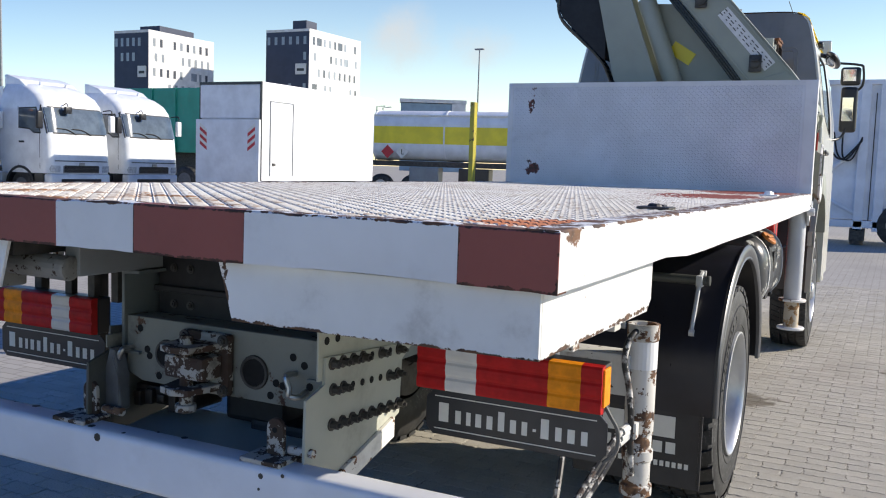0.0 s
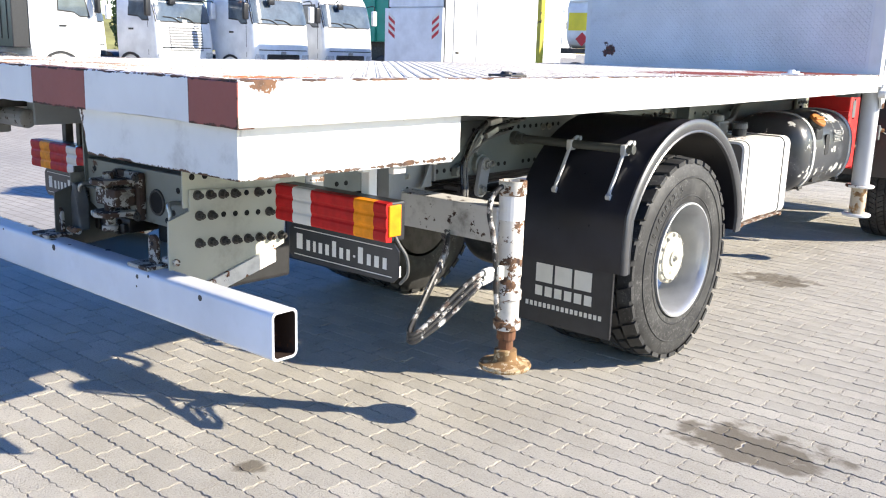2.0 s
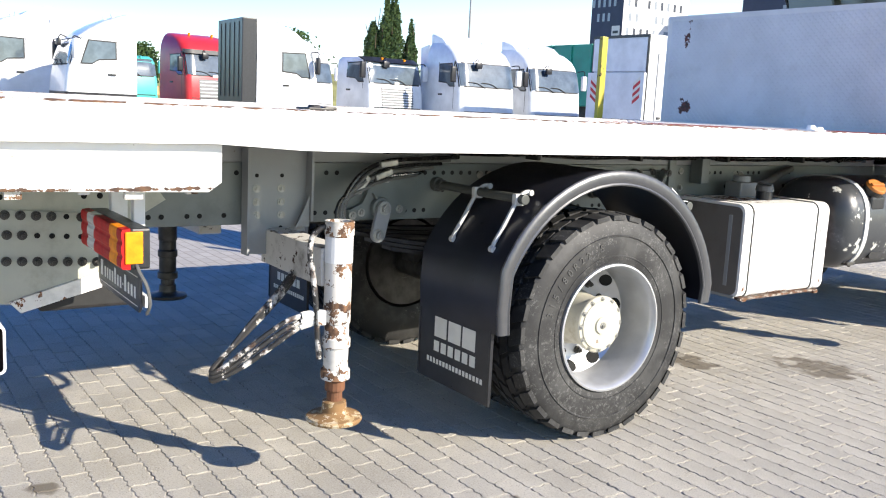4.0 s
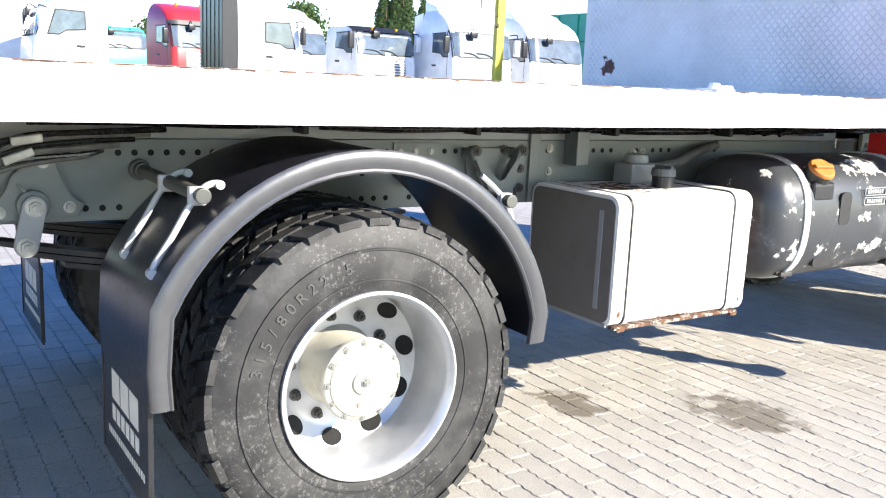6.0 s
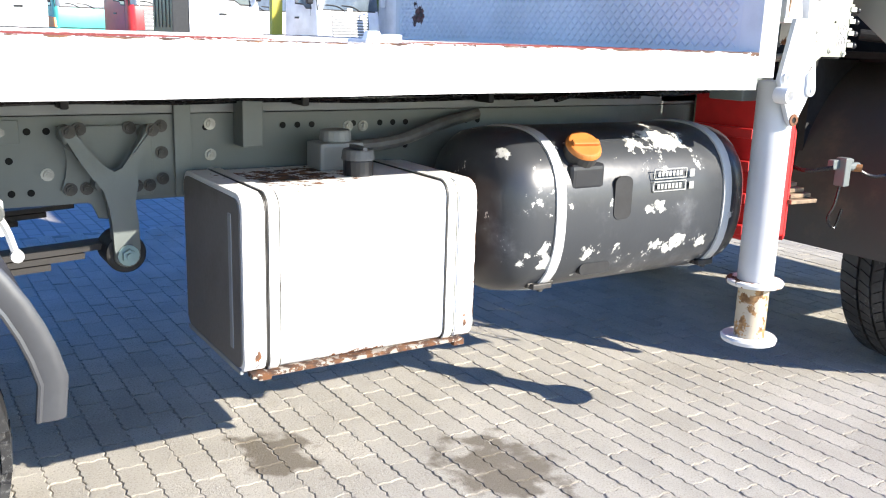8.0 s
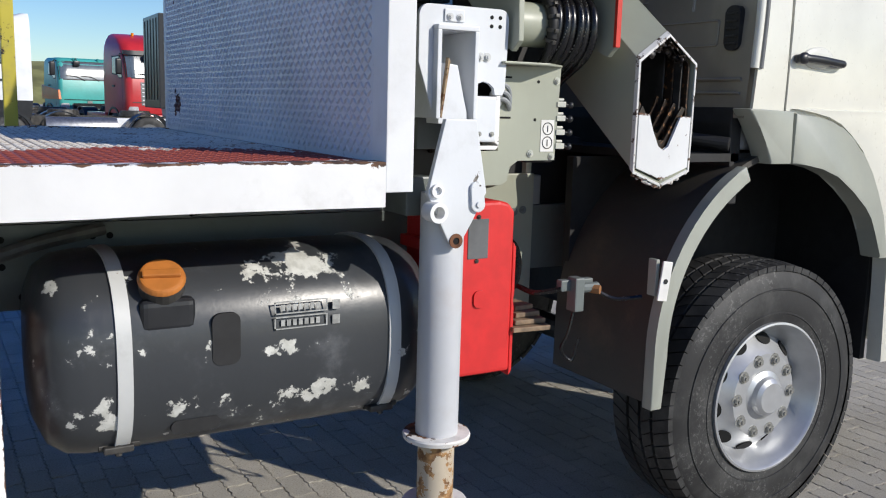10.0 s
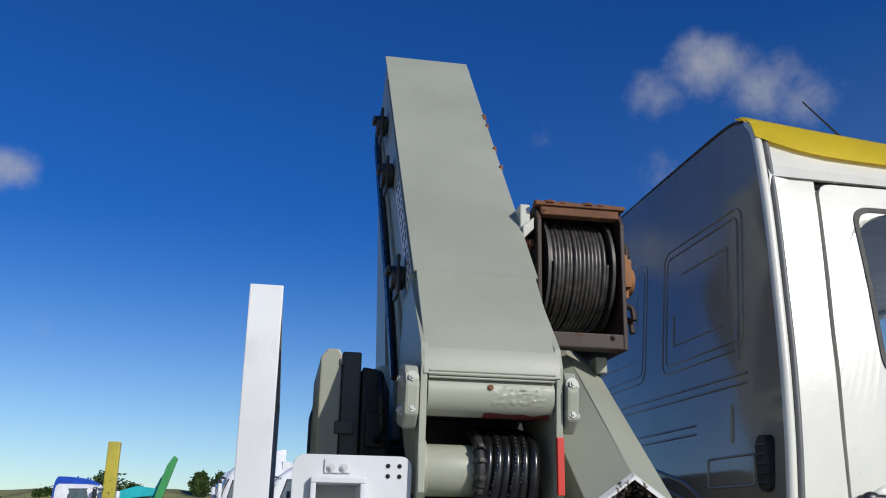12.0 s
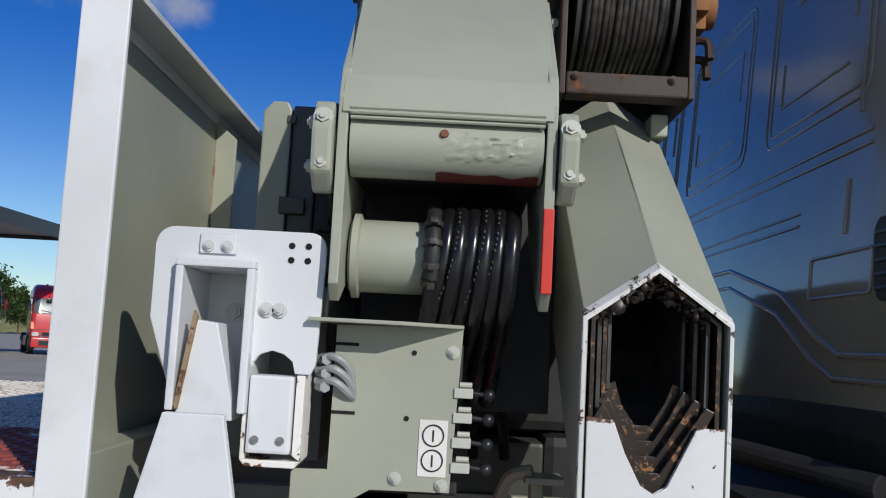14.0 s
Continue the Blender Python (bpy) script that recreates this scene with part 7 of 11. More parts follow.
    prism(bm, [(6.52, 0.98), (6.60, 1.08), (6.625, 1.06), (6.57, 0.96)], "x", 0.50, 0.52, 0.004)
    part("hose_clip", bm, DARK_STEEL, crane)
    bm = B()
    tube(bm, [(0.52, 6.55, 1.33), (0.60, 6.57, 1.36), (0.64, 6.60, 1.44), (0.66, 6.65, 1.46)], 0.016, 8)
    box(bm, 0.60, 0.70, 6.63, 6.72, 1.435, 1.45, 0.003)
    cyl(bm, (0.66, 6.66, 1.39), (0.66, 6.66, 1.432), 0.018, seg=8)
    part("step_bracket", bm, SAGE, crane, "bent pipe with a small step")
    # black blocks added to stand for the dark space behind the controls
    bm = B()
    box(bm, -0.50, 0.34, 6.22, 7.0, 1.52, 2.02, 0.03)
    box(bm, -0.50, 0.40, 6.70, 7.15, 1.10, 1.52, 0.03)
    part("dark_filler_block", bm, BLACK_MATT, crane, "black block standing for dark gear and shade behind the controls")
    for k in range(4):
        bm = B()
        tube(bm, [(0.36, 6.30 + 0.09 * k, 1.95), (0.50, 6.31 + 0.09 * k, 1.80), (0.52, 6.34 + 0.08 * k, 1.62), (0.44, 6.36 + 0.08 * k, 1.46)], 0.014, 7)
        part("recess_hose", bm, HOSE, crane)
    # black block added to close the dark gap between headboard and boom
    bm = B()
    box(bm, -0.42, -0.02, 5.98, 6.225, 1.50, 2.20, 0.02)
    part("dark_gap_block", bm, BLACK_MATT, crane, "black block standing for the dark gap beside the boom")
    for k in range(4):
        bm = B()
        tube(bm, [(-0.02, 6.02 + 0.05 * k, 1.75), (0.08, 6.02 + 0.05 * k, 1.85 + 0.05 * k), (0.06, 6.03 + 0.05 * k, 2.12), (-0.1, 6.05 + 0.04 * k, 2.24)], 0.013, 7)
        part("gap_hose", bm, HOSE, crane)
    # oil tank between headboard and column
    bm = B()
    prism(bm, [(5.978, 1.95), (6.045, 1.95), (6.045, 2.270), (6.035, 2.288), (6.000, 2.288), (5.978, 2.262)], "x", 0.10, 0.70, 0.005)
    part("oil_tank_end", bm, SAGE, crane, "sage oil tank")
    # this box is painted darker for the shade behind the headboard
    bm = B()
    box(bm, 0.10, 0.69, 6.047, 6.108, 1.93, 2.282, 0.006)
    box(bm, 0.69, 0.71, 6.03, 6.09, 2.02, 2.06, 0.004)
    box(bm, 0.69, 0.705, 6.036, 6.056, 2.235, 2.255, 0.003)
    part("oil_tank", bm, FRAME_DARK, crane)
    bm = B()
    prism(bm, [(6.112, 1.88), (6.20, 1.88), (6.20, 2.16), (6.175, 2.225), (6.112, 2.235)], "x", 0.20, 0.70, 0.01)
    box(bm, 0.70, 0.73, 6.125, 6.185, 1.98, 2.09, 0.008)
    part("valve_cover", bm, BLACK_MATT, crane, "black valve cover")
    bm = B()
    tube(bm, [(0.72, 6.16, 2.0), (0.79, 6.17, 2.02), (0.82, 6.165, 2.1), (0.78, 6.16, 2.2)], 0.012, 7)
    part("tank_hose", bm, HOSE, crane)


# oily sage, with the shade of the recess put into its colour
OILY_SHADE_SAGE = paint("oily_shade_sage", (0.05, 0.052, 0.045), 0.5, chips=0.1, dirt=0.8, dirt_colour=(0.03, 0.028, 0.025))
CHROME = plain("chrome_rod", (0.75, 0.75, 0.75), 0.12, metal=1.0, vary=0.03)
build_column()


def build_outrigger():
    X = 1.165
    # one end plate with rounded shoulders, the portal cut-out and the arch over the beam lock
    shoulder = arc(6.184, 1.897, 0.028, 90, 0, 5)
    edge = [(6.212, 1.862), (6.206, 1.69), (6.198, 1.672), (6.170, 1.672), (6.167, 1.695), (6.15, 1.708), (6.128, 1.714), (6.105, 1.706), (6.092, 1.69), (6.086, 1.65), (6.083, 1.60)]
    inside = [(6.0835, 1.8535), (5.9615, 1.8535), (5.9615, 1.62), (5.955, 1.615), (5.905, 1.76)]
    poly = shoulder + edge + inside + arc(5.937, 1.893, 0.032, 180, 90, 5)
    part("outrigger_plate", prism(B(), poly, "x", X - 0.014, X, 0.002), PLATE_WHITE, crane, "white outrigger end plate")
    # slanting inner cheek with a rusty front edge
    bm = B()
    prism(bm, [(5.966, 1.602), (5.972, 1.602), (5.996, 1.765), (5.990, 1.775)], "x", X + 0.010, X + 0.026)
    part("rusty_cheek", bm, EDGE_RUST, crane, "rusty inner cheek edge")
    for y0, y1, z0, z1 in ((5.952, 5.966, 1.60, 1.853), (6.078, 6.092, 1.60, 1.853), (5.952, 6.092, 1.853, 1.868)):
        frame_ob = part("portal_plate", box(B(), X - 0.17, X + 0.028, y0, y1, z0, z1, 0.003), PLATE_WHITE, crane, "white folded portal plate")
    bm = B()
    box(bm, X + 0.001, X + 0.006, 5.985, 6.052, 1.878, 1.914, 0.003)
    part("hinge_tab", bm, PLATE_WHITE, frame_ob)
    bolts(frame_ob, [(X + 0.006, 6.002, 1.892), (X + 0.006, 6.035, 1.892)], (1, 0, 0), 0.007, STRAP)
    bolts(frame_ob, [(X, 6.112, 1.783), (X, 6.136, 1.783)], (1, 0, 0), 0.009, STRAP)
    bolts(frame_ob, [(X - 0.16, 6.02, 1.78)], (1, 0, 0), 0.013, STRAP)
    holes(frame_ob, [(X, y, z) for y in (6.150, 6.180) for z in (1.874, 1.900)], (1, 0, 0), 0.006)
    bm = B()
    box(bm, X - 0.17, X - 0.16, 5.966, 6.078, 1.60, 1.853)
    part("portal_back", bm, PLATE_WHITE, frame_ob)
    # swinging arm: upper tongue, neck and lower diamond plate
    bm = B()
    prism(bm, [(5.985, 1.76), (6.03, 1.755), (6.064, 1.62), (6.067, 1.585), (5.968, 1.585), (5.967, 1.62)], "x", X - 0.06, X + 0.012, 0.003)
    part("arm_tongue", bm, PLATE_WHITE, crane, "white arm tongue")
    bm = B()
    prism(bm, [(5.962, 1.60), (6.066, 1.60), (6.108, 1.385), (6.06, 1.30), (6.028, 1.245), (6.005, 1.222), (5.98, 1.245), (5.908, 1.385)], "x", X + 0.049, X + 0.069, 0.003)
    arm = part("leg_arm", bm, PLATE_WHITE, crane, "white diamond-shaped leg arm with lugs")
    bm = B()
    lathe(bm, [(0.011, X + 0.07), (0.022, X + 0.07), (0.022, X + 0.074), (0.011, X + 0.074)], (0, 6.005, 1.245), "x", 18, closed=True)
    part("pin_hole", bm, RUSTY, arm)
    bm = B()
    cyl(bm, (X + 0.064, 6.005, 1.245), (X + 0.0705, 6.005, 1.245), 0.0115, seg=14)
    part("pin_hole_dark", bm, HOLE_SHADE, arm)
    bm = B()
    lathe(bm, [(0.018, X + 0.054), (0.030, X + 0.054), (0.030, X + 0.109), (0.018, X + 0.109)], (0, 5.925, 1.335), "x", 20, closed=True)
    lathe(bm, [(0.012, X + 0.069), (0.02, X + 0.069), (0.02, X + 0.082), (0.012, X + 0.082)], (0, 5.935, 1.395), "x", 16, closed=True)
    part("arm_ring", bm, WHITE_WORN, arm, "", 40)
    bm = B()
    prism(bm, arc(6.075, 1.352, 0.024, 150, 390, 10) + arc(6.068, 1.40, 0.02, 0, 180, 8), "x", X + 0.069, X + 0.08, 0.003)
    cyl(bm, (X + 0.08, 6.075, 1.352), (X + 0.086, 6.075, 1.352), 0.009, seg=10)
    part("arm_latch", bm, PLATE_WHITE, arm)
    # square sleeve beside it
    bm = B()
    box(bm, X - 0.05, X + 0.012, 6.094, 6.172, 1.532, 1.668, 0.006)
    part("sleeve_cover", bm, PLATE_WHITE, crane, "white cover on the beam lock")
    bm = B()
    for poly in ([(6.083, 1.66), (6.092, 1.66), (6.092, 1.52), (6.083, 1.52)], [(6.175, 1.670), (6.190, 1.670), (6.190, 1.52), (6.175, 1.53)], [(6.083, 1.52), (6.190, 1.52), (6.180, 1.508), (6.093, 1.508)]):
        prism(bm, poly, "x", X - 0.09, X + 0.002, 0.002)
    part("sleeve_frame", bm, WHITE_RUSTY, crane)
    bolts(crane, [(X + 0.012, 6.11, 1.556), (X + 0.012, 6.155, 1.556)], (1, 0, 0), 0.005, ZINC, "sleeve_screw")
    bm = B()
    box(bm, 0.5, X - 0.172, 6.0, 6.20, 1.50, 1.84, 0.006)
    part("outrigger_beam", bm, FRAME_GREY, crane)
    for k in range(3):
        bm = B()
        tube(bm, [(1.10, 6.20, 1.70 - 0.02 * k), (1.12, 6.235, 1.705 - 0.022 * k), (1.11, 6.262, 1.68 - 0.02 * k), (1.09, 6.27, 1.62), (1.06, 6.265, 1.53)], 0.0075, 8)
        cyl(bm, (1.09, 6.205, 1.70 - 0.025 * k), (1.12, 6.220, 1.70 - 0.025 * k), 0.0105, seg=6)
        part("outrigger_hose", bm, BRACKET_GREY, crane, "grey metal hose with hexagon ends")
    # leg
    cx, cy = 1.145, 6.01
    bm = B()
    cyl(bm, (cx, cy, 0.62), (cx, cy, 1.38), 0.067, seg=32, bevel=0.004)
    leg = part("stabiliser_leg", bm, LEG_WHITE, crane, "pale white stabiliser leg with two rusty flanges", 40)
    bm = B()
    lathe(bm, [(0.05, 0.628), (0.104, 0.628), (0.107, 0.622), (0.104, 0.610), (0.05, 0.610)], (cx, cy, 0), "z", 36, closed=True)
    part("leg_flange", bm, WHITE_RUSTY, leg, "", 40)
    bm = B()
    cyl(bm, (cx, cy, 0.39), (cx, cy, 0.615), 0.058, seg=28)
    part("leg_lower_tube", bm, LEG_TAN, leg, "tan rusted lower tube", 40)
    bm = B()
    lathe(bm, [(0.04, 0.40), (0.100, 0.404), (0.106, 0.396), (0.102, 0.382), (0.04, 0.382)], (cx, cy, 0), "z", 36, closed=True)
    part("leg_foot", bm, WHITE_WORN, leg, "", 40)
    bm = B()
    box(bm, 0.90, 1.06, 5.93, 6.03, 1.30, 1.42, 0.006)
    part("leg_knee", bm, FRAME_GREY, leg)
    # far-side leg
    bm = B()
    cyl(bm, (-1.15, cy, 0.62), (-1.15, cy, 1.9), 0.098, seg=20)
    cyl(bm, (-1.15, cy, 0.39), (-1.15, cy, 0.62), 0.074, seg=20)
    cyl(bm, (-1.15, cy, 0.385), (-1.15, cy, 0.40), 0.13, seg=24)
    part("stabiliser_leg", bm, LEG_WHITE, crane, "far-side stabiliser leg", 40)
    bm = B()
    box(bm, -1.12, -0.5, 6.0, 6.20, 1.50, 1.84, 0.006)
    part("outrigger_beam", bm, FRAME_GREY, crane)


EDGE_RUST = paint("rusty_plate_edge", (0.30, 0.21, 0.12), 0.75, chips=0.6, dirt=0.5, dirt_colour=(0.08, 0.045, 0.025), chip_scale=40, chip_colour=(0.16, 0.075, 0.03))
LEG_TAN = paint("tan_rusted_tube", (0.50, 0.43, 0.33), 0.6, chips=0.78, dirt=0.5, dirt_colour=(0.30, 0.20, 0.12), chip_scale=17, chip_colour=(0.42, 0.24, 0.10), chip_dark=(0.14, 0.07, 0.032))
LEG_WHITE = paint("leg_white_paint", (0.56, 0.575, 0.60), 0.42, chips=0.12, dirt=0.15, dirt_colour=(0.35, 0.2, 0.1))
build_outrigger()


def build_controls():
    X = 1.10
    bm = B()
    prism(bm, [(6.232, 1.765), (6.467, 1.770), (6.455, 1.470), (6.31, 1.470), (6.28, 1.452), (6.27, 1.405), (6.25, 1.392), (6.165, 1.392), (6.165, 1.50), (6.232, 1.50)], "x", X - 0.006, X, 0.001)
    panel = part("control_panel", bm, SAGE, crane, "sage valve cover panel with round labels")
    bm = B()
    prism(bm, [(X - 0.12, 6.19), (X + 0.085, 6.19), (X + 0.085, 6.36), (X + 0.004, 6.468), (X - 0.12, 6.468)], "z", 1.768, 1.775, 0.002)
    part("panel_shelf", bm, SAGE, panel)
    bm = B()
    box(bm, X + 0.0005, X + 0.002, 6.395, 6.447, 1.498, 1.60)
    sticker = part("direction_label", bm, LABEL_WHITE, panel, "white label with two round signs")
    for z in (1.527, 1.572):
        bm = B()
        lathe(bm, [(0.0178, X + 0.0022), (0.0205, X + 0.0022), (0.0205, X + 0.0034), (0.0178, X + 0.0034)], (0, 6.421, z), "x", 20, closed=True)
        box(bm, X + 0.0022, X + 0.0034, 6.4195, 6.4225, z - 0.011, z + 0.010)
        part("round_sign", bm, BLACK_MATT, sticker)
    bolts(panel, [(X, 6.450, 1.725), (X, 6.355, 1.492), (X, 6.440, 1.483)], (1, 0, 0), 0.008, SAGE_LIGHT)
    holes(panel, [(X, 6.378, 1.72), (X, 6.370, 1.60)], (1, 0, 0), 0.005)
    for z in (1.73, 1.605):
        bm = B()
        box(bm, X - 0.001, X + 0.0015, 6.232, 6.275, z - 0.003, z + 0.003)
        part("panel_slot_strip", bm, HOLE_SHADE, panel)
    bm = B()
    box(bm, X - 0.17, X - 0.03, 6.36, 6.47, 1.46, 1.74, 0.006)
    part("valve_block", bm, BLACK_MATT, panel)
    for k in range(4):
        z = 1.652 - 0.045 * k
        bm = B()
        box(bm, X - 0.03, X + 0.005, 6.455, 6.490, z - 0.010, z + 0.008, 0.002)
        cyl(bm, (X - 0.01, 6.465, z + 0.014), (X - 0.01, 6.488, z + 0.014), 0.005, seg=8)
        lever = part("control_lever", bm, SAGE_LIGHT, crane, "control lever with black knob")
        bm = B()
        cyl(bm, (X - 0.012, 6.488, z), (X - 0.012, 6.512, z - 0.003), 0.005, seg=8)
        bmesh.ops.create_uvsphere(bm, u_segments=14, v_segments=10, radius=0.012, matrix=Matrix.Translation((X - 0.012, 6.520, z - 0.003)))
        part("lever_knob", bm, BLACK_PLASTIC, lever, "", 60)
    # red box below
    bm = B()
    prism(bm, [(6.165, 0.72), (6.41, 0.72), (6.41, 1.285), (6.385, 1.315), (6.345, 1.325), (6.19, 1.32), (6.165, 1.30)], "x", 0.62, 0.955, 0.014, 3)
    red = part("storage_box", bm, RED_PLASTIC, crane, "bright red plastic storage box with grey patch")
    bm = B()
    box(bm, 0.9555, 0.9575, 6.222, 6.302, 1.13, 1.265, 0.0008)
    part("grey_patch", bm, DAMP, red)
    bm = B()
    prism(bm, [(6.411, 0.7), (6.424, 0.72), (6.424, 0.95), (6.415, 0.97), (6.424, 0.99), (6.424, 1.16), (6.411, 1.18)], "x", 0.90, 0.95, 0.004)
    for k in range(4):
        box(bm, 0.64, 0.66 + 0.3, 6.13 + 0.0 * k, 6.164, 0.75 + 0.13 * k, 0.79 + 0.13 * k, 0.006)
    prism(bm, round_rect(6.25, 6.30, 0.96, 1.02, 0.02), "x", 0.9555, 0.962)
    part("box_rib", bm, RED_PLASTIC, red)
    bolts(red, [(0.956, 6.262, 1.272), (0.956, 6.258, 1.122)], (1, 0, 0), 0.005, DARK_STEEL)
    # small valve bracket by the front wheel
    bm = B()
    box(bm, 1.03, 1.08, 6.56, 6.60, 0.98, 1.10, 0.006)
    box(bm, 1.02, 1.05, 6.52, 6.66, 1.05, 1.09, 0.005)
    cyl(bm, (1.06, 6.60, 1.06), (1.06, 6.67, 1.06), 0.018, seg=10)
    bm.transform(Matrix.Translation((0, 0.03, -0.04)))
    valve = part("coupling_valve", bm, FRAME_GREY, crane, "grey air coupling bracket")
    bm = B()
    cyl(bm, (1.06, 6.64, 1.055), (1.09, 6.66, 1.055), 0.016, seg=10)
    bm.transform(Matrix.Translation((0, 0.03, -0.04)))
    part("valve_knob", bm, RUST_ORANGE, valve)
    bm = B()
    tube(bm, [(1.05, 6.58, 0.98), (1.05, 6.56, 0.90), (1.04, 6.54, 0.84), (1.05, 6.58, 0.80), (1.06, 6.60, 0.88)], 0.006, 6)
    tube(bm, [(1.05, 6.52, 1.06), (0.98, 6.46, 1.04), (0.90, 6.44, 1.05)], 0.010, 6)
    tube(bm, [(1.06, 6.66, 1.05), (1.10, 6.72, 1.02), (1.15, 6.80, 1.03)], 0.008, 6)
    bm.transform(Matrix.Translation((0, 0.03, -0.04)))
    part("valve_cable", bm, HOSE, valve)
    # rusty spring leaves lying on the frame
    for k in range(4):
        bm = B()
        box(bm, 0.60 + 0.02 * k, 0.98 - 0.03 * k, 6.43 + 0.01 * k, 6.58 - 0.012 * k, 0.86 + 0.019 * k, 0.877 + 0.019 * k, 0.003, m=Matrix.Translation((0.8, 6.5, 0)) @ Matrix.Rotation(radians(4 * k - 6), 4, "Z") @ Matrix.Translation((-0.8, -6.5, 0)))
        part("spring_leaf", bm, TIMBER, truck, "rusty spring leaf")


TIMBER = plain("rusty_leaf", (0.24, 0.17, 0.11), 0.7, vary=0.35, scale=20)
build_controls()


# ---------------------------------------------------------------- cab
def cab_half(z):
    """Half width of the cab by height."""
    prof = [(1.40, 1.185), (1.65, 1.205), (1.95, 1.205), (2.2, 1.185), (2.5, 1.145), (2.75, 1.10), (2.92, 1.062), (3.0, 1.04), (3.06, 1.012), (3.10, 0.965), (3.125, 0.86), (3.135, 0.6)]
    for (a, u), (b, v) in zip(prof, prof[1:]):
        if z <= b:
            return u + (v - u) * (z - a) / (b - a)
    return prof[-1][1]


CX = -0.02


def cab_rear(z):
    return 7.245 + max(0, z - 1.65) * 0.075


def skin(bm, outer, inner, s, lift, rings=4, thick=0.02):
    """A patch of the cab's side between an outline and a window, as (y, z) loops of equal length."""
    loops = []
    n = len(outer)
    for k in range(rings + 1):
        t = k / rings
        loop = [(a[0] + (b[0] - a[0]) * t, a[1] + (b[1] - a[1]) * t) for a, b in zip(outer, inner)]
        loops.append([bm.verts.new((CX + s * (cab_half(z) + lift), y, z)) for y, z in loop])
    back = [[bm.verts.new(v.co - Vector((s * thick, 0, 0))) for v in lp] for lp in (loops[0], loops[-1])]
    for a, b in zip(loops, loops[1:]):
        for j in range(n):
            bm.faces.new((a[j], a[(j + 1) % n], b[(j + 1) % n], b[j]))
    for lp, bk in zip((loops[0], loops[-1]), back):
        for j in range(n):
            bm.faces.new((lp[j], lp[(j + 1) % n], bk[(j + 1) % n], bk[j]))
    for j in range(n):
        bm.faces.new((back[0][j], back[0][(j + 1) % n], back[1][(j + 1) % n], back[1][j]))


def resample(poly, n):
    pts = [Vector((*p, 0)) for p in poly]
    lens = [(pts[(k + 1) % len(pts)] - pts[k]).length for k in range(len(pts))]
    total, out = sum(lens), []
    for i in range(n):
        t = total * i / n
        for k, L in enumerate(lens):
            if t <= L:
                p = pts[k].lerp(pts[(k + 1) % len(pts)], t / L if L else 0)
                out.append((p.x, p.y))
                break
            t -= L
    return out


def round_poly(poly, r, n=4):
    out = []
    m = len(poly)
    for k in range(m):
        a, b, c = Vector(poly[k - 1]), Vector(poly[k]), Vector(poly[(k + 1) % m])
        p, q = b + (a - b).normalized() * r, b + (c - b).normalized() * r
        for j in range(n + 1):
            t = j / n
            v = (1 - t) ** 2 * p + 2 * t * (1 - t) * b + t * t * q
            out.append((v.x, v.y))
    return out


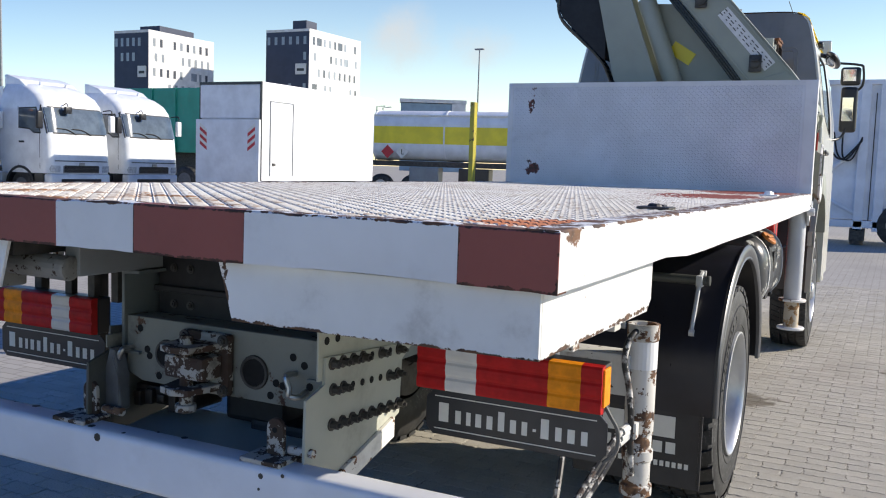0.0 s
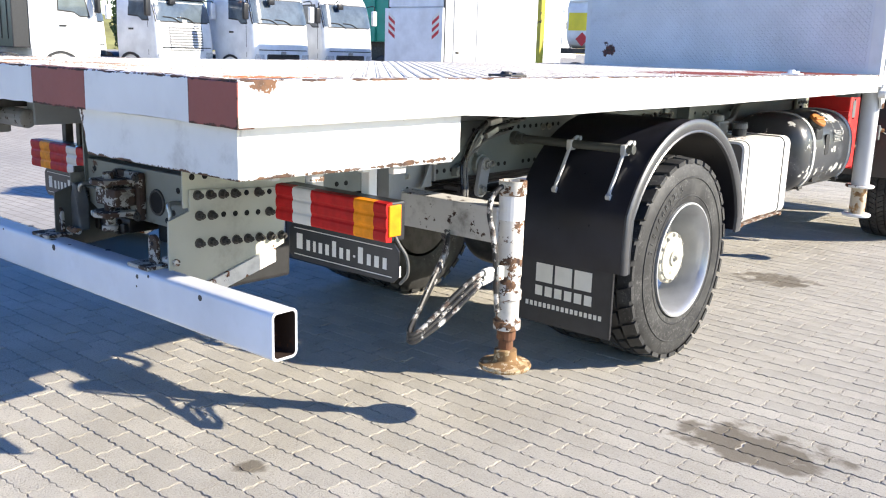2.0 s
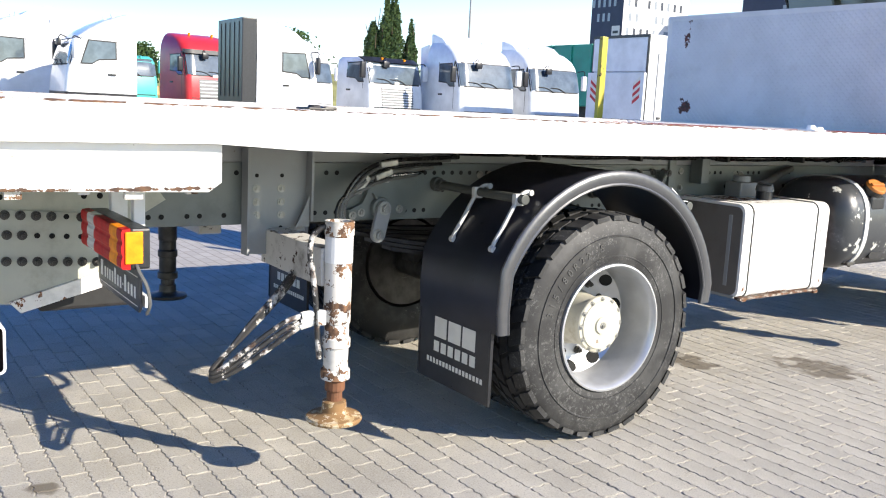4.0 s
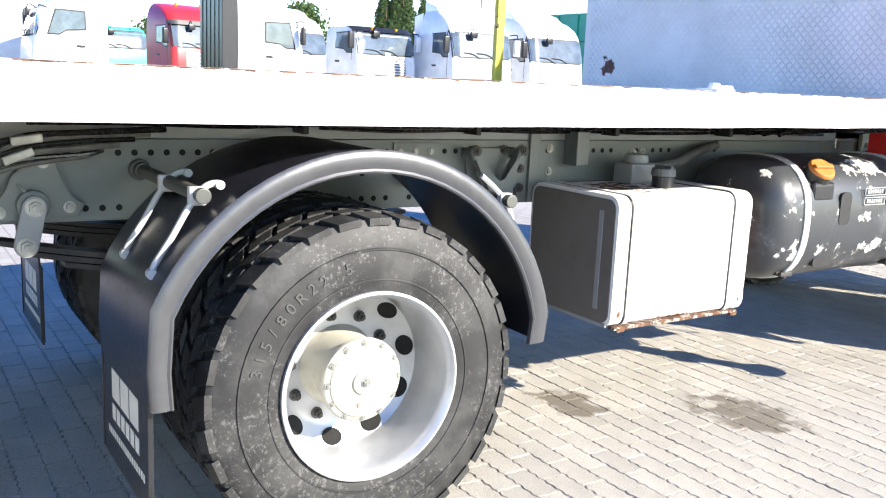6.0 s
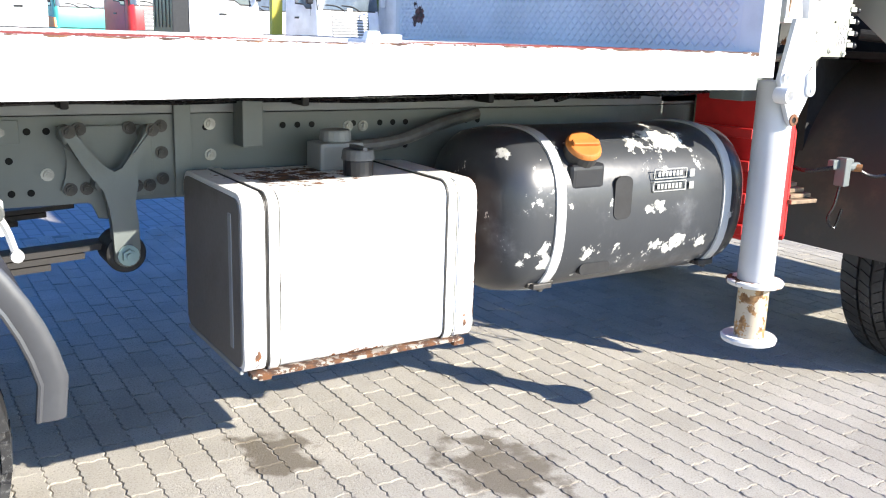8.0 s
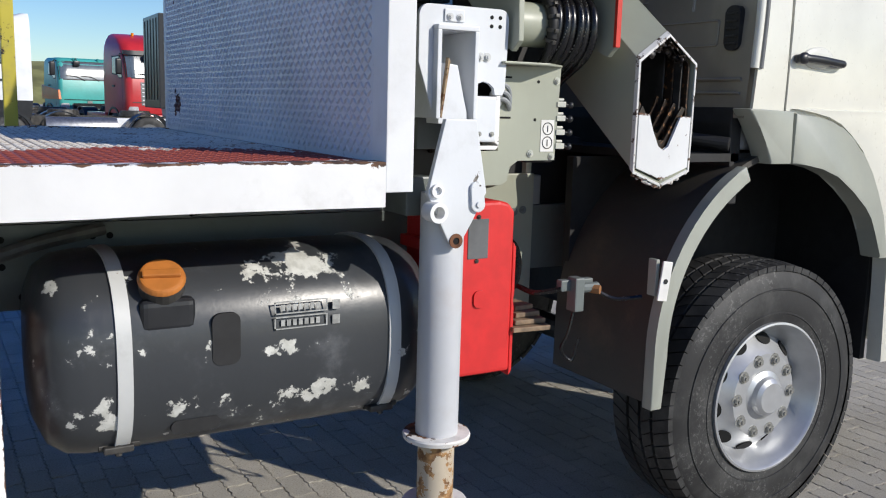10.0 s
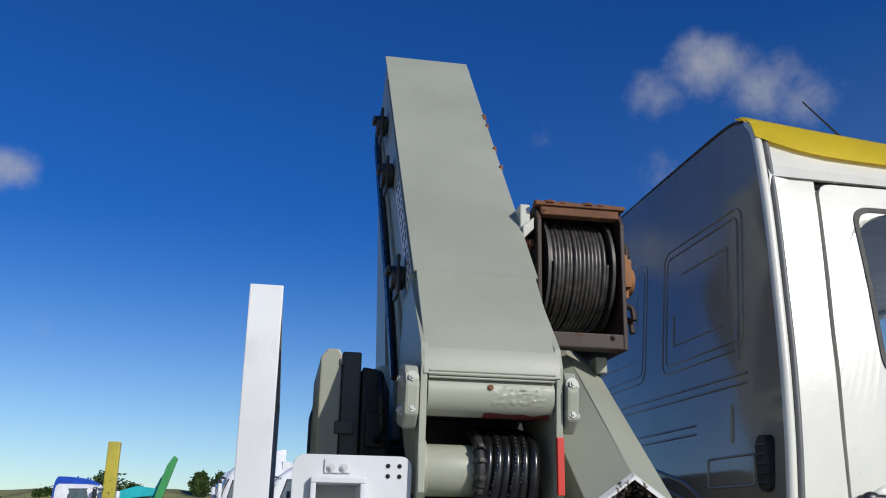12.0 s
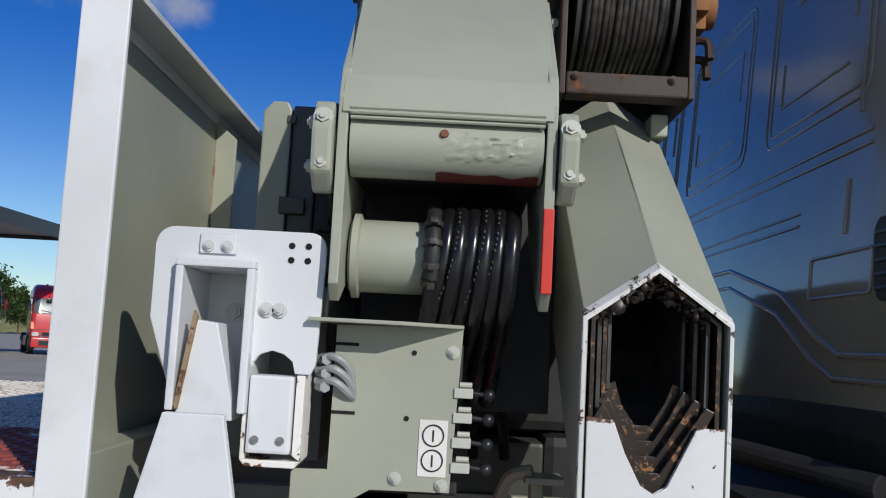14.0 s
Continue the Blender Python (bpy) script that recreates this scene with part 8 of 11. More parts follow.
def build_cab():
    # shell: rear wall, side pillars, roof, front
    zs = [1.62, 1.8, 2.0, 2.2, 2.4, 2.6, 2.75, 2.88, 2.96, 3.01, 3.05, 3.08, 3.10, 3.125, 3.135]
    bm = B()
    for s in (1, -1):
        for y_of, y_end in ((lambda z: cab_rear(z) + 0.03, lambda z: 7.444 + max(0, z - 1.95) * 0.06 + max(0, z - 2.3) * 0.05), (lambda z: 8.52, lambda z: 9.15 - max(0, z - 1.9) * 0.16)):
            rows = [(bm.verts.new((CX + s * cab_half(z), y_of(z), z)), bm.verts.new((CX + s * cab_half(z), y_end(z), z))) for z in [q for q in zs if q < 2.84] + [2.852]]
            for a, b in zip(rows, rows[1:]):
                bm.faces.new((a[0], a[1], b[1], b[0]))
    # band above the doors and roof, which falls towards the front
    def slope(y, z):
        return z - (y - 7.35) * 0.09 * max(0.0, min(1.0, (z - 2.862) / 0.2))

    for s in (1, -1):
        top = [z for z in zs if z >= 2.88]
        top[0] = 2.852
        rows = [(bm.verts.new((CX + s * cab_half(z), cab_rear(z) + 0.03, z)), bm.verts.new((CX + s * cab_half(z), 9.0, slope(9.0, z)))) for z in top]
        for a, b in zip(rows, rows[1:]):
            bm.faces.new((a[0], a[1], b[1], b[0]))
    r0 = [(CX - 0.6, 3.135), (CX + 0.6, 3.135)]
    ys = (cab_rear(3.135) + 0.03, 9.0)
    bm.faces.new([bm.verts.new((x, y, slope(y, z) if y > 8 else z)) for (x, z), y in ((r0[0], ys[0]), (r0[1], ys[0]), (r0[1], ys[1]), (r0[0], ys[1]))])
    bmesh.ops.remove_doubles(bm, verts=bm.verts, dist=0.0005)
    bmesh.ops.recalc_face_normals(bm, faces=bm.faces)
    bmesh.ops.solidify(bm, geom=bm.faces[:], thickness=0.012)
    cab = part("cab_shell", bm, CREAM, truck, "cream painted cab shell", 35)
    # rear corner: dark seam and pale bead
    for s in (1, -1):
        for o, mt, r in ((0.012, CREAM, 0.016), (0.034, DAMP, 0.010)):
            bm = B()
            pts = [(CX + s * (cab_half(z) - (0.004 if o < 0.02 else -0.001)), cab_rear(z) + (0.016 if o < 0.02 else 0.042), z) for z in zs if 1.66 < z < 3.09]
            tube(bm, pts, r, 10, 3)
            part("corner_bead" if o < 0.02 else "corner_seal", bm, mt, cab, "", 60)
    # rear wall with pressed panels
    bm = B()
    rows = []
    for z in zs:
        w = cab_half(z) - 0.012
        rows.append([bm.verts.new((CX + w * (-1 + 2 * k / 12), cab_rear(z) + 0.004 * abs(k - 6) / 6, z)) for k in range(13)])
    for a, b in zip(rows, rows[1:]):
        for k in range(12):
            bm.faces.new((a[k], a[k + 1], b[k + 1], b[k]))
    back = []
    for z in zs:
        w = cab_half(z) - 0.012
        back.append([bm.verts.new((CX + w * (-1 + 2 * k / 12), cab_rear(z) + 0.028, z)) for k in range(13)])
    for a, b in zip(back, back[1:]):
        for k in range(12):
            bm.faces.new((b[k], b[k + 1], a[k + 1], a[k]))
    wall = part("cab_rear_wall", bm, CAB_REAR_SHADE, cab, "glossy cream cab rear wall with pressed panels, darkened for shade", 40)

    def rib(pts, r=0.0042):
        bm = B()
        tube(bm, [(x, cab_rear(z) + 0.002, z) for x, z in pts], r, 8, smooth=False)
        part("pressed_rib", bm, CAB_REAR_SHADE, wall, "", 60)

    def rib_loop(x0, x1, z0, z1, r=0.05):
        pts = round_rect(x0, x1, z0, z1, r, 4)
        rib([*pts, pts[0]])

    for x0, x1, z0, z1 in ((0.306, 0.93, 2.315, 2.80), (-0.53, 0.13, 2.32, 2.82), (-1.0, -0.70, 2.32, 2.82)):
        rib_loop(x0, x1, z0, z1)
        rib_loop(x0 + 0.03, x1 - 0.03, z0 + 0.03, z1 - 0.03, 0.03)
        rib([(x0 + 0.10, z0 + 0.22), (x0 + 0.10, z0 + 0.10), (x1 - 0.12, z0 + 0.10)])
        rib([(x0 + 0.16, z1 - 0.12), (x1 - 0.10, z1 - 0.12), (x1 - 0.10, z1 - 0.28)])
    rib([(-0.98, 2.245), (0.96, 2.23)])
    rib([(-0.98, 2.215), (0.96, 2.20)])
    rib([(-0.98, 2.10), (0.60, 2.10)])
    rib([(-0.98, 2.07), (0.60, 2.07)])
    rib([(0.90, 2.28), (0.90, 2.42)], 0.006)
    rib([(0.86, 2.02), (0.86, 2.14)], 0.006)
    rib_loop(0.695, 1.0, 1.886, 1.978, 0.012)
    rib([(-0.95, 2.0), (0.10, 2.0), (0.52, 1.91), (0.76, 1.80), (0.88, 1.76), (1.14, 1.76)], 0.007)
    rib([(-0.95, 1.95), (0.10, 1.95), (0.50, 1.86), (0.74, 1.75), (0.86, 1.71), (1.14, 1.71)], 0.006)
    # black air outlet near the wall's edge
    bm = B()
    prism(bm, round_rect(1.045, 1.115, 1.865, 2.025, 0.025, 5), "y", 7.250, 7.285, 0.006)
    vent = part("cab_vent", bm, BLACK_MATT, wall)
    for k in range(5):
        part("vent_slat", box(B(), 1.055, 1.105, 7.246, 7.252, 1.885 + 0.027 * k, 1.893 + 0.027 * k, 0.002), BLACK_PLASTIC, vent)
    # flaking edge under the roof gutter
    bm = B()
    tube(bm, [(CX - 0.96, cab_rear(3.1) + 0.004, 3.10), (CX - 0.6, cab_rear(3.13) + 0.004, 3.134), (CX, cab_rear(3.13) + 0.004, 3.137), (CX + 0.60, cab_rear(3.13) + 0.004, 3.134), (CX + 0.86, cab_rear(3.12) + 0.004, 3.126), (CX + 0.96, cab_rear(3.1) + 0.004, 3.10)], 0.006, 8)
    part("roof_gutter", bm, DARK_RUST, cab, "rusty flaking roof gutter", 60)
    # lower rear cross panel
    bm = B()
    prism(bm, [(7.26, 1.30), (7.30, 1.30), (7.30, 1.66), (7.25, 1.66), (7.24, 1.60)], "x", CX - 1.1, CX + 1.14, 0.006)
    part("cab_lower_rear", bm, BLACK_MATT, cab)
    # doors with windows
    door_edge = round_poly([(7.449, 1.615), (8.505, 1.50), (8.505, 2.842), (7.535, 2.842), (7.518, 2.68), (7.4835, 2.35), (7.453, 1.95)], 0.045)
    win = round_poly([(7.625, 2.21), (8.15, 2.06), (8.42, 2.02), (8.40, 2.755), (7.64, 2.755)], 0.06, 5)
    N = 220
    out_l, in_l = resample(door_edge, N), resample(win, N)

    def start_at(loop):
        k = min(range(N), key=lambda i: math.atan2(loop[i][1] - 2.4, loop[i][0] - 8.0) % (2 * math.pi))
        return loop[k:] + loop[:k]

    def ccw(loop):
        area = sum(a[0] * b[1] - b[0] * a[1] for a, b in zip(loop, loop[1:] + loop[:1]))
        return loop if area > 0 else loop[::-1]

    out_l, in_l = start_at(ccw(out_l)), start_at(ccw(in_l))
    for s in (1, -1):
        bm = B()
        skin(bm, out_l, in_l, s, 0.004, 6)
        door = part("cab_door", bm, CREAM, cab, "cream cab door with black handle", 40)
        bm = B()
        grown = [(8.0 + (y - 8.0) * 1.025, 2.42 + (z - 2.42) * 1.03) for y, z in in_l]
        shrunk = [(8.0 + (y - 8.0) * 0.985, 2.42 + (z - 2.42) * 0.98) for y, z in in_l]
        skin(bm, grown, shrunk, s, 0.008, 1, 0.02)
        part("window_rubber", bm, BLACK_MATT, door, "", 40)
        bm = B()
        vs = [bm.verts.new((CX + s * (cab_half(z) + 0.000), y, z)) for y, z in in_l]
        vs2 = [bm.verts.new((CX + s * (cab_half(z) - 0.005), y, z)) for y, z in in_l]
        c1, c2 = bm.verts.new((CX + s * (cab_half(2.4) + 0.002), 8.0, 2.4)), bm.verts.new((CX + s * (cab_half(2.4) - 0.003), 8.0, 2.4))
        for j in range(N):
            bm.faces.new((vs[j], vs[(j + 1) % N], c1))
            bm.faces.new((vs2[j], vs2[(j + 1) % N], c2))
            bm.faces.new((vs[j], vs[(j + 1) % N], vs2[(j + 1) % N], vs2[j]))
        pane = part("side_window", bm, GLASS, door, "clear side window", 60)
        pane.visible_shadow = False
        bm = B()
        x = CX + s * 1.212
        bmesh.ops.create_uvsphere(bm, u_segments=20, v_segments=12, radius=1, matrix=Matrix.Translation((x, 7.60, 1.85)) @ Matrix.Diagonal((0.012, 0.085, 0.042, 1)))
        part("handle_recess", bm, CREAM, door, "", 60)
        bm = B()
        xs = x + s * 0.022
        tube(bm, [(x, 7.475, 1.842), (xs, 7.49, 1.845), (xs + s * 0.006, 7.58, 1.842), (xs + s * 0.004, 7.68, 1.834), (xs, 7.715, 1.832), (x, 7.73, 1.832)], 0.015, 10)
        bmesh.ops.create_uvsphere(bm, u_segments=16, v_segments=10, radius=1, matrix=Matrix.Translation((xs, 7.495, 1.845)) @ Matrix.Diagonal((0.016, 0.03, 0.022, 1)))
        part("door_handle", bm, BLACK_PLASTIC, door, "black door handle", 60)
        # yellow band along the roof edge
        bm = B()
        rows = []
        for f in (0.0, 0.25, 0.5, 0.7, 0.85, 1.0):
            row = []
            for y in (7.35, 7.4, 7.5, 7.6, 7.75, 8.2, 8.9):
                z0 = 2.957 + 0.05 * max(0, (7.65 - y) / 0.3) ** 2
                z = z0 + (3.115 - z0) * f
                row.append(bm.verts.new((CX + s * (cab_half(z) + 0.016), y, slope(y, z) + 0.012 * f)))
            rows.append(row)
        for a, b in zip(rows, rows[1:]):
            for k in range(6):
                bm.faces.new((a[k], a[k + 1], b[k + 1], b[k]))
        bmesh.ops.solidify(bm, geom=bm.faces[:], thickness=0.003)
        part("roof_band", bm, YELLOW, cab, "yellow band under the roof edge", 35)
        # mirrors
        mx = CX + s * 1.33
        bm = B()
        tube(bm, [(CX + s * 1.05, 8.72, 2.80), (CX + s * 1.16, 8.85, 2.825), (mx + s * 0.08, 8.97, 2.815), (mx + s * 0.12, 8.98, 2.77), (mx + s * 0.12, 8.98, 2.60), (mx + s * 0.03, 8.99, 2.52)], 0.013, 8)
        tube(bm, [(CX + s * 1.18, 8.75, 2.0), (CX + s * 1.28, 8.92, 2.05), (mx, 8.97, 2.2)], 0.014, 8)
        arm = part("mirror_arm", bm, BLACK_PLASTIC, cab, "", 60)
        for half, z0, z1, gz0, gz1, tip in ((0.085, 2.10, 2.585, 2.22, 2.47, 2), (0.10, 2.60, 2.795, 2.625, 2.77, 13)):
            bm = B()
            box(bm, mx - half, mx + half, 8.945, 9.03, z0, z1, 0.04, 3)
            housing = part("mirror_housing", bm, BLACK_PLASTIC, arm, "black wing mirror", 50)
            zc = (gz0 + gz1) / 2
            bm = B()
            box(bm, mx - half * 0.72, mx + half * 0.55, -0.004, 0.004, gz0, gz1, 0.002, m=Matrix.Translation((0, 8.937, zc)) @ Matrix.Rotation(radians(tip), 4, "X") @ Matrix.Translation((0, 0, -zc)))
            part("mirror_glass", bm, MIRROR, housing)
        bm = B()
        box(bm, CX + s * 1.065 - 0.035, CX + s * 1.065 + 0.035, 8.13, 8.29, 2.895, 2.955, 0.022, 3)
        part("roof_marker", bm, BLACK_PLASTIC, cab, "black side marker lamp", 50)
        # kerb mirror over the door window
        bm = B()
        turn = Matrix.Translation((CX + s * 1.20, 8.10, 2.765)) @ Matrix.Rotation(radians(41 * s), 4, "Y") @ Matrix.Rotation(radians(-7), 4, "X")
        bmesh.ops.create_uvsphere(bm, u_segments=28, v_segments=16, radius=1, matrix=turn @ Matrix.Diagonal((0.09, 0.26, 0.042, 1)))
        kerb = part("kerb_mirror", bm, BLACK_PLASTIC, door, "black kerb mirror over the window", 60)
        bm = B()
        bmesh.ops.create_uvsphere(bm, u_segments=24, v_segments=10, radius=1, matrix=turn @ Matrix.Translation((-0.004 * s, 0, -0.028)) @ Matrix.Diagonal((0.07, 0.21, 0.020, 1)))
        part("mirror_glass", bm, MIRROR, kerb, "", 60)
        bm = B()
        tube(bm, [(CX + s * 1.09, 8.02, 2.81), (CX + s * 1.13, 8.04, 2.80), (CX + s * 1.17, 8.07, 2.785)], 0.022, 8)
        part("bracket", bm, BLACK_PLASTIC, kerb)
    bm = B()
    cyl(bm, (0.70, 7.55, 3.10), (0.70, 7.55, 3.155), 0.045, seg=20, bevel=0.012)
    part("roof_lamp", bm, RUST_ORANGE, cab, "orange roof lamp", 50)
    # windscreen, interior
    bm = B()
    box(bm, CX - 1.0, CX + 1.0, 8.9, 8.91, 1.95, 2.85)
    screen = part("windscreen", bm, GLASS, cab)
    screen.visible_shadow = False
    bm = B()
    box(bm, CX - 1.12, CX + 1.12, 7.32, 9.1, 1.50, 1.62, 0.02)
    box(bm, CX - 1.1, CX + 1.1, 8.55, 9.12, 1.60, 1.98, 0.05)
    part("cab_floor", bm, CAB_LIGHTENED, cab)
    for x in (0.62, -0.66):
        bm = B()
        box(bm, x - 0.25, x + 0.25, 8.30, 8.80, 1.60, 1.98, 0.05, 3)
        seat = part("seat_base", bm, SEAT, cab, "grey seat, lightened for reflections in the window")
        bm = B()
        box(bm, x - 0.20, x + 0.20, 8.36, 8.48, 1.95, 2.48, 0.05, 3, m=Matrix.Translation((0, 8.36, 2.0)) @ Matrix.Rotation(radians(6), 4, "X") @ Matrix.Translation((0, -8.36, -2.0)))
        part("seat_back", bm, SEAT, seat)
        bm = B()
        box(bm, x - 0.11, x + 0.11, 8.37, 8.46, 2.53, 2.72, 0.04, 3)
        part("headrest", bm, SEAT, seat)
    bm = B()
    box(bm, CX - 1.0, CX + 1.0, 7.37, 8.88, 2.855, 2.875)
    part("cab_lining", bm, CAB_LIGHTENED, cab)
    # aerial and beacon
    bm = B()
    cyl(bm, (0.86, 7.85, 3.06), (0.78, 7.70, 3.29), 0.005, 0.003, 6)
    part("aerial", bm, BLACK_MATT, cab)
    bm = B()
    cyl(bm, (0.3, 8.4, 3.10), (0.3, 8.4, 3.14), 0.05, seg=14, bevel=0.01)
    part("beacon", bm, ORANGE_CAP, cab)
    # lower side: step panel in sage with the wheel arch
    cy, cz = 7.585, 0.80
    bm = B()
    arch = arc(cy, cz, 0.735, 182, 118, 16)
    inner = arc(cy, cz, 0.675, 182, 118, 16)
    prism(bm, [(6.848, 0.585)] + arch + inner[::-1] + [(6.90, 0.585)], "x", 1.165, 1.212, 0.006)
    lip = part("front_mudguard", bm, FENDER_SAGE, truck, "sage front mudguard with black inner skin", 40)
    bm = B()
    a2 = arc(cy, cz, 0.722, 182, 100, 18)
    i2 = arc(cy, cz, 0.70, 182, 100, 18)
    prism(bm, [(6.862, 0.60)] + a2 + i2[::-1] + [(6.885, 0.60)], "x", 0.62, 1.166)
    part("mudguard_skin", bm, GUARD_BROWN, lip, "dusty dark inner skin", 40)
    bm = B()
    prism(bm, [(6.842, 1.0), (6.842, 1.13), (6.858, 1.13), (6.858, 1.0)], "x", 1.16, 1.20, 0.003)
    part("guard_edge", bm, FENDER_SAGE, lip)
    bm = B()
    m = Matrix.Translation((1.216, 6.868, 1.055)) @ Matrix.Rotation(radians(-8), 4, "X")
    box(bm, -0.002, 0.006, -0.022, 0.022, -0.07, 0.07, 0.003, m=m)
    refl = part("side_reflector", bm, LABEL_WHITE, lip, "white side reflector")
    bm = B()
    cyl(bm, m @ Vector((0.006, 0, 0)), m @ Vector((0.009, 0, 0)), 0.009, seg=12)
    part("reflector_screw", bm, BLACK_MATT, refl)
    # cab-side arch panels
    bm = B()
    prism(bm, [(7.225, 1.656), (7.462, 1.650), (7.470, 1.455), (7.359, 1.456), (7.325, 1.53), (7.285, 1.59)], "x", 1.13, 1.218, 0.008)
    part("arch_corner", bm, FENDER_SAGE, truck, "sage corner panel below the cab", 40)
    bm = B()
    top = [(7.476, 1.645), (7.60, 1.632), (7.68, 1.618), (7.75, 1.592), (7.821, 1.554), (7.89, 1.492), (7.961, 1.413), (8.01, 1.335), (8.06, 1.24), (8.12, 1.06)]
    low = [(8.06, 1.06), (8.02, 1.178), (7.98, 1.232), (7.939, 1.275), (7.85, 1.352), (7.746, 1.404), (7.65, 1.435), (7.553, 1.451), (7.476, 1.455)]
    prism(bm, top + low, "x", 1.13, 1.220, 0.008)
    part("wheel_arch", bm, FENDER_SAGE, truck, "sage wheel arch panel below the door", 40)
    bm = B()
    prism(bm, [(7.476, 1.66), (8.9, 1.66), (8.9, 0.6), (8.16, 0.6), (8.14, 1.06), (8.08, 1.25), (8.02, 1.35), (7.97, 1.425), (7.90, 1.505), (7.83, 1.567), (7.755, 1.606), (7.68, 1.632), (7.60, 1.646)], "x", 1.14, 1.206, 0.006)
    part("lower_door_panel", bm, CREAM, truck, "cream lower door panel", 40)
    for x in (0.6, -0.68):
        part("inner_arch", box(B(), x, x + 0.04, 6.9, 8.3, 0.6, 1.45), BLACK_MATT, truck)
    bm = B()
    prism(bm, [(7.0, 1.46), (8.12, 1.46), (8.12, 1.49), (7.0, 1.49)], "x", -1.15, 1.12)
    part("arch_roof", bm, BLACK_MATT, truck)
    bm = B()
    prism(bm, [(8.13, 0.6), (8.16, 0.6), (8.16, 1.46), (8.13, 1.46)], "x", 0.64, 1.13)
    part("arch_front", bm, BLACK_MATT, truck)
    bm = B()
    cyl(bm, (0.80, 6.98, 1.565), (1.14, 7.22, 1.525), 0.025, seg=14, bevel=0.004)
    part("tilt_strut", bm, BLACK_MATT, truck)
    # cab front and bumper close the far end
    bm = B()
    box(bm, CX - 1.19, CX + 1.19, 9.0, 9.2, 0.45, 1.95, 0.05, 3)
    part("cab_front", bm, CREAM, cab)
    bm = B()
    box(bm, CX - 1.12, CX + 1.12, 8.95, 9.02, 2.85, 3.08, 0.02)
    part("cab_header", bm, CREAM, cab)
    bm = B()
    box(bm, -0.45, 0.40, 7.3, 8.9, 0.7, 1.24, 0.03)
    part("engine_block", bm, BLACK_MATT, truck)
    bm = B()
    box(bm, CX - 1.15, -0.62, 6.88, 8.4, 1.40, 1.50, 0.02)
    part("far_mudguard", bm, BLACK_MATT, truck)


GUARD_BROWN = paint("dusty_guard_skin", (0.060, 0.055, 0.048), 0.5, dirt=0.8, dirt_colour=(0.11, 0.085, 0.062))
MIRROR = plain("mirror_silver", (0.9, 0.9, 0.9), 0.03, metal=1.0, vary=0.01)
build_cab()
# ---------------------------------------------------------------- the yard behind
CAB_WHITE = paint("lorry_white_paint", (0.80, 0.82, 0.84), 0.32, dirt=0.06, coat=0.4)
CAB_RED = paint("lorry_red_paint", (0.52, 0.025, 0.03), 0.32, dirt=0.05, coat=0.4)
CAB_BLUE = paint("lorry_blue_paint", (0.03, 0.09, 0.50), 0.32, dirt=0.05, coat=0.4)
CAB_TEAL = paint("lorry_teal_paint", (0.06, 0.42, 0.38), 0.35, dirt=0.05, coat=0.4)
CAB_ORANGE = paint("lorry_orange_paint", (0.75, 0.16, 0.02), 0.35, dirt=0.05, coat=0.4)
BODY_WHITE = paint("box_body_white", (0.76, 0.78, 0.82), 0.42, dirt=0.04)
TIPPER_GREEN = paint("tipper_green_paint", (0.012, 0.30, 0.21), 0.42, dirt=0.2)
TINTED = plain("tinted_glass", (0.085, 0.11, 0.13), 0.14, vary=0.25, scale=2.5, Coat_Weight=1.0, Coat_Roughness=0.03)
HEADLAMP = plain("headlamp_lens", (0.52, 0.54, 0.56), 0.2, vary=0.2, Coat_Weight=0.8)
GRILLE_GREY = plain("grille_grey", (0.16, 0.165, 0.17), 0.45, vary=0.2)
DIGGER_TEAL = paint("excavator_teal_paint", (0.01, 0.42, 0.46), 0.4, dirt=0.2)
DIGGER_GREEN = paint("excavator_green_paint", (0.04, 0.28, 0.08), 0.4, dirt=0.2)
DIGGER_YELLOW = paint("loader_yellow_paint", (0.62, 0.34, 0.03), 0.45, dirt=0.35)
BUCKET_ORANGE = paint("bucket_worn_orange", (0.46, 0.17, 0.045), 0.6, chips=0.25, dirt=0.4, chip_scale=6, chip_colour=(0.20, 0.075, 0.03))
# wall tones carry the light: dark for the shaded face, pale for the sunlit
TOWER_DARK = plain("tower_shade_wall", (0.035, 0.048, 0.085), 0.6, vary=0.1, scale=0.4)
TOWER_LIGHT = plain("tower_light_panels", (0.66, 0.66, 0.66), 0.6, vary=0.12, scale=0.6)
TOWER_GLASS = plain("tower_window_glass", (0.30, 0.34, 0.38), 0.2, vary=0.35, scale=0.15, Coat_Weight=0.5)
TOWER_GLASS_DARK = plain("tower_window_shade", (0.09, 0.10, 0.12), 0.25, vary=0.3, scale=0.15, Coat_Weight=0.5)
OFFICE_BLUE = plain("office_blue_glass", (0.20, 0.30, 0.40), 0.3, vary=0.15, scale=0.3)
SIGN_RED = plain("sign_red", (0.55, 0.03, 0.04), 0.5)
BARK = plain("tree_bark", (0.10, 0.075, 0.05), 0.9, vary=0.3)


def leaf_material(name, a, b):
    m = Mat(name)
    geo = m.n.new("ShaderNodeNewGeometry")
    m.set(m.mix(geo.outputs["Random Per Island"], a, b), 0.6)
    return m.m


LEAF = leaf_material("foliage", (0.035, 0.075, 0.018), (0.095, 0.15, 0.04))
LEAF_DARK = leaf_material("poplar_foliage", (0.03, 0.065, 0.02), (0.075, 0.12, 0.035))
EARTH = plain("bank_turf", (0.20, 0.20, 0.075), 0.9, vary=0.35, scale=0.25)


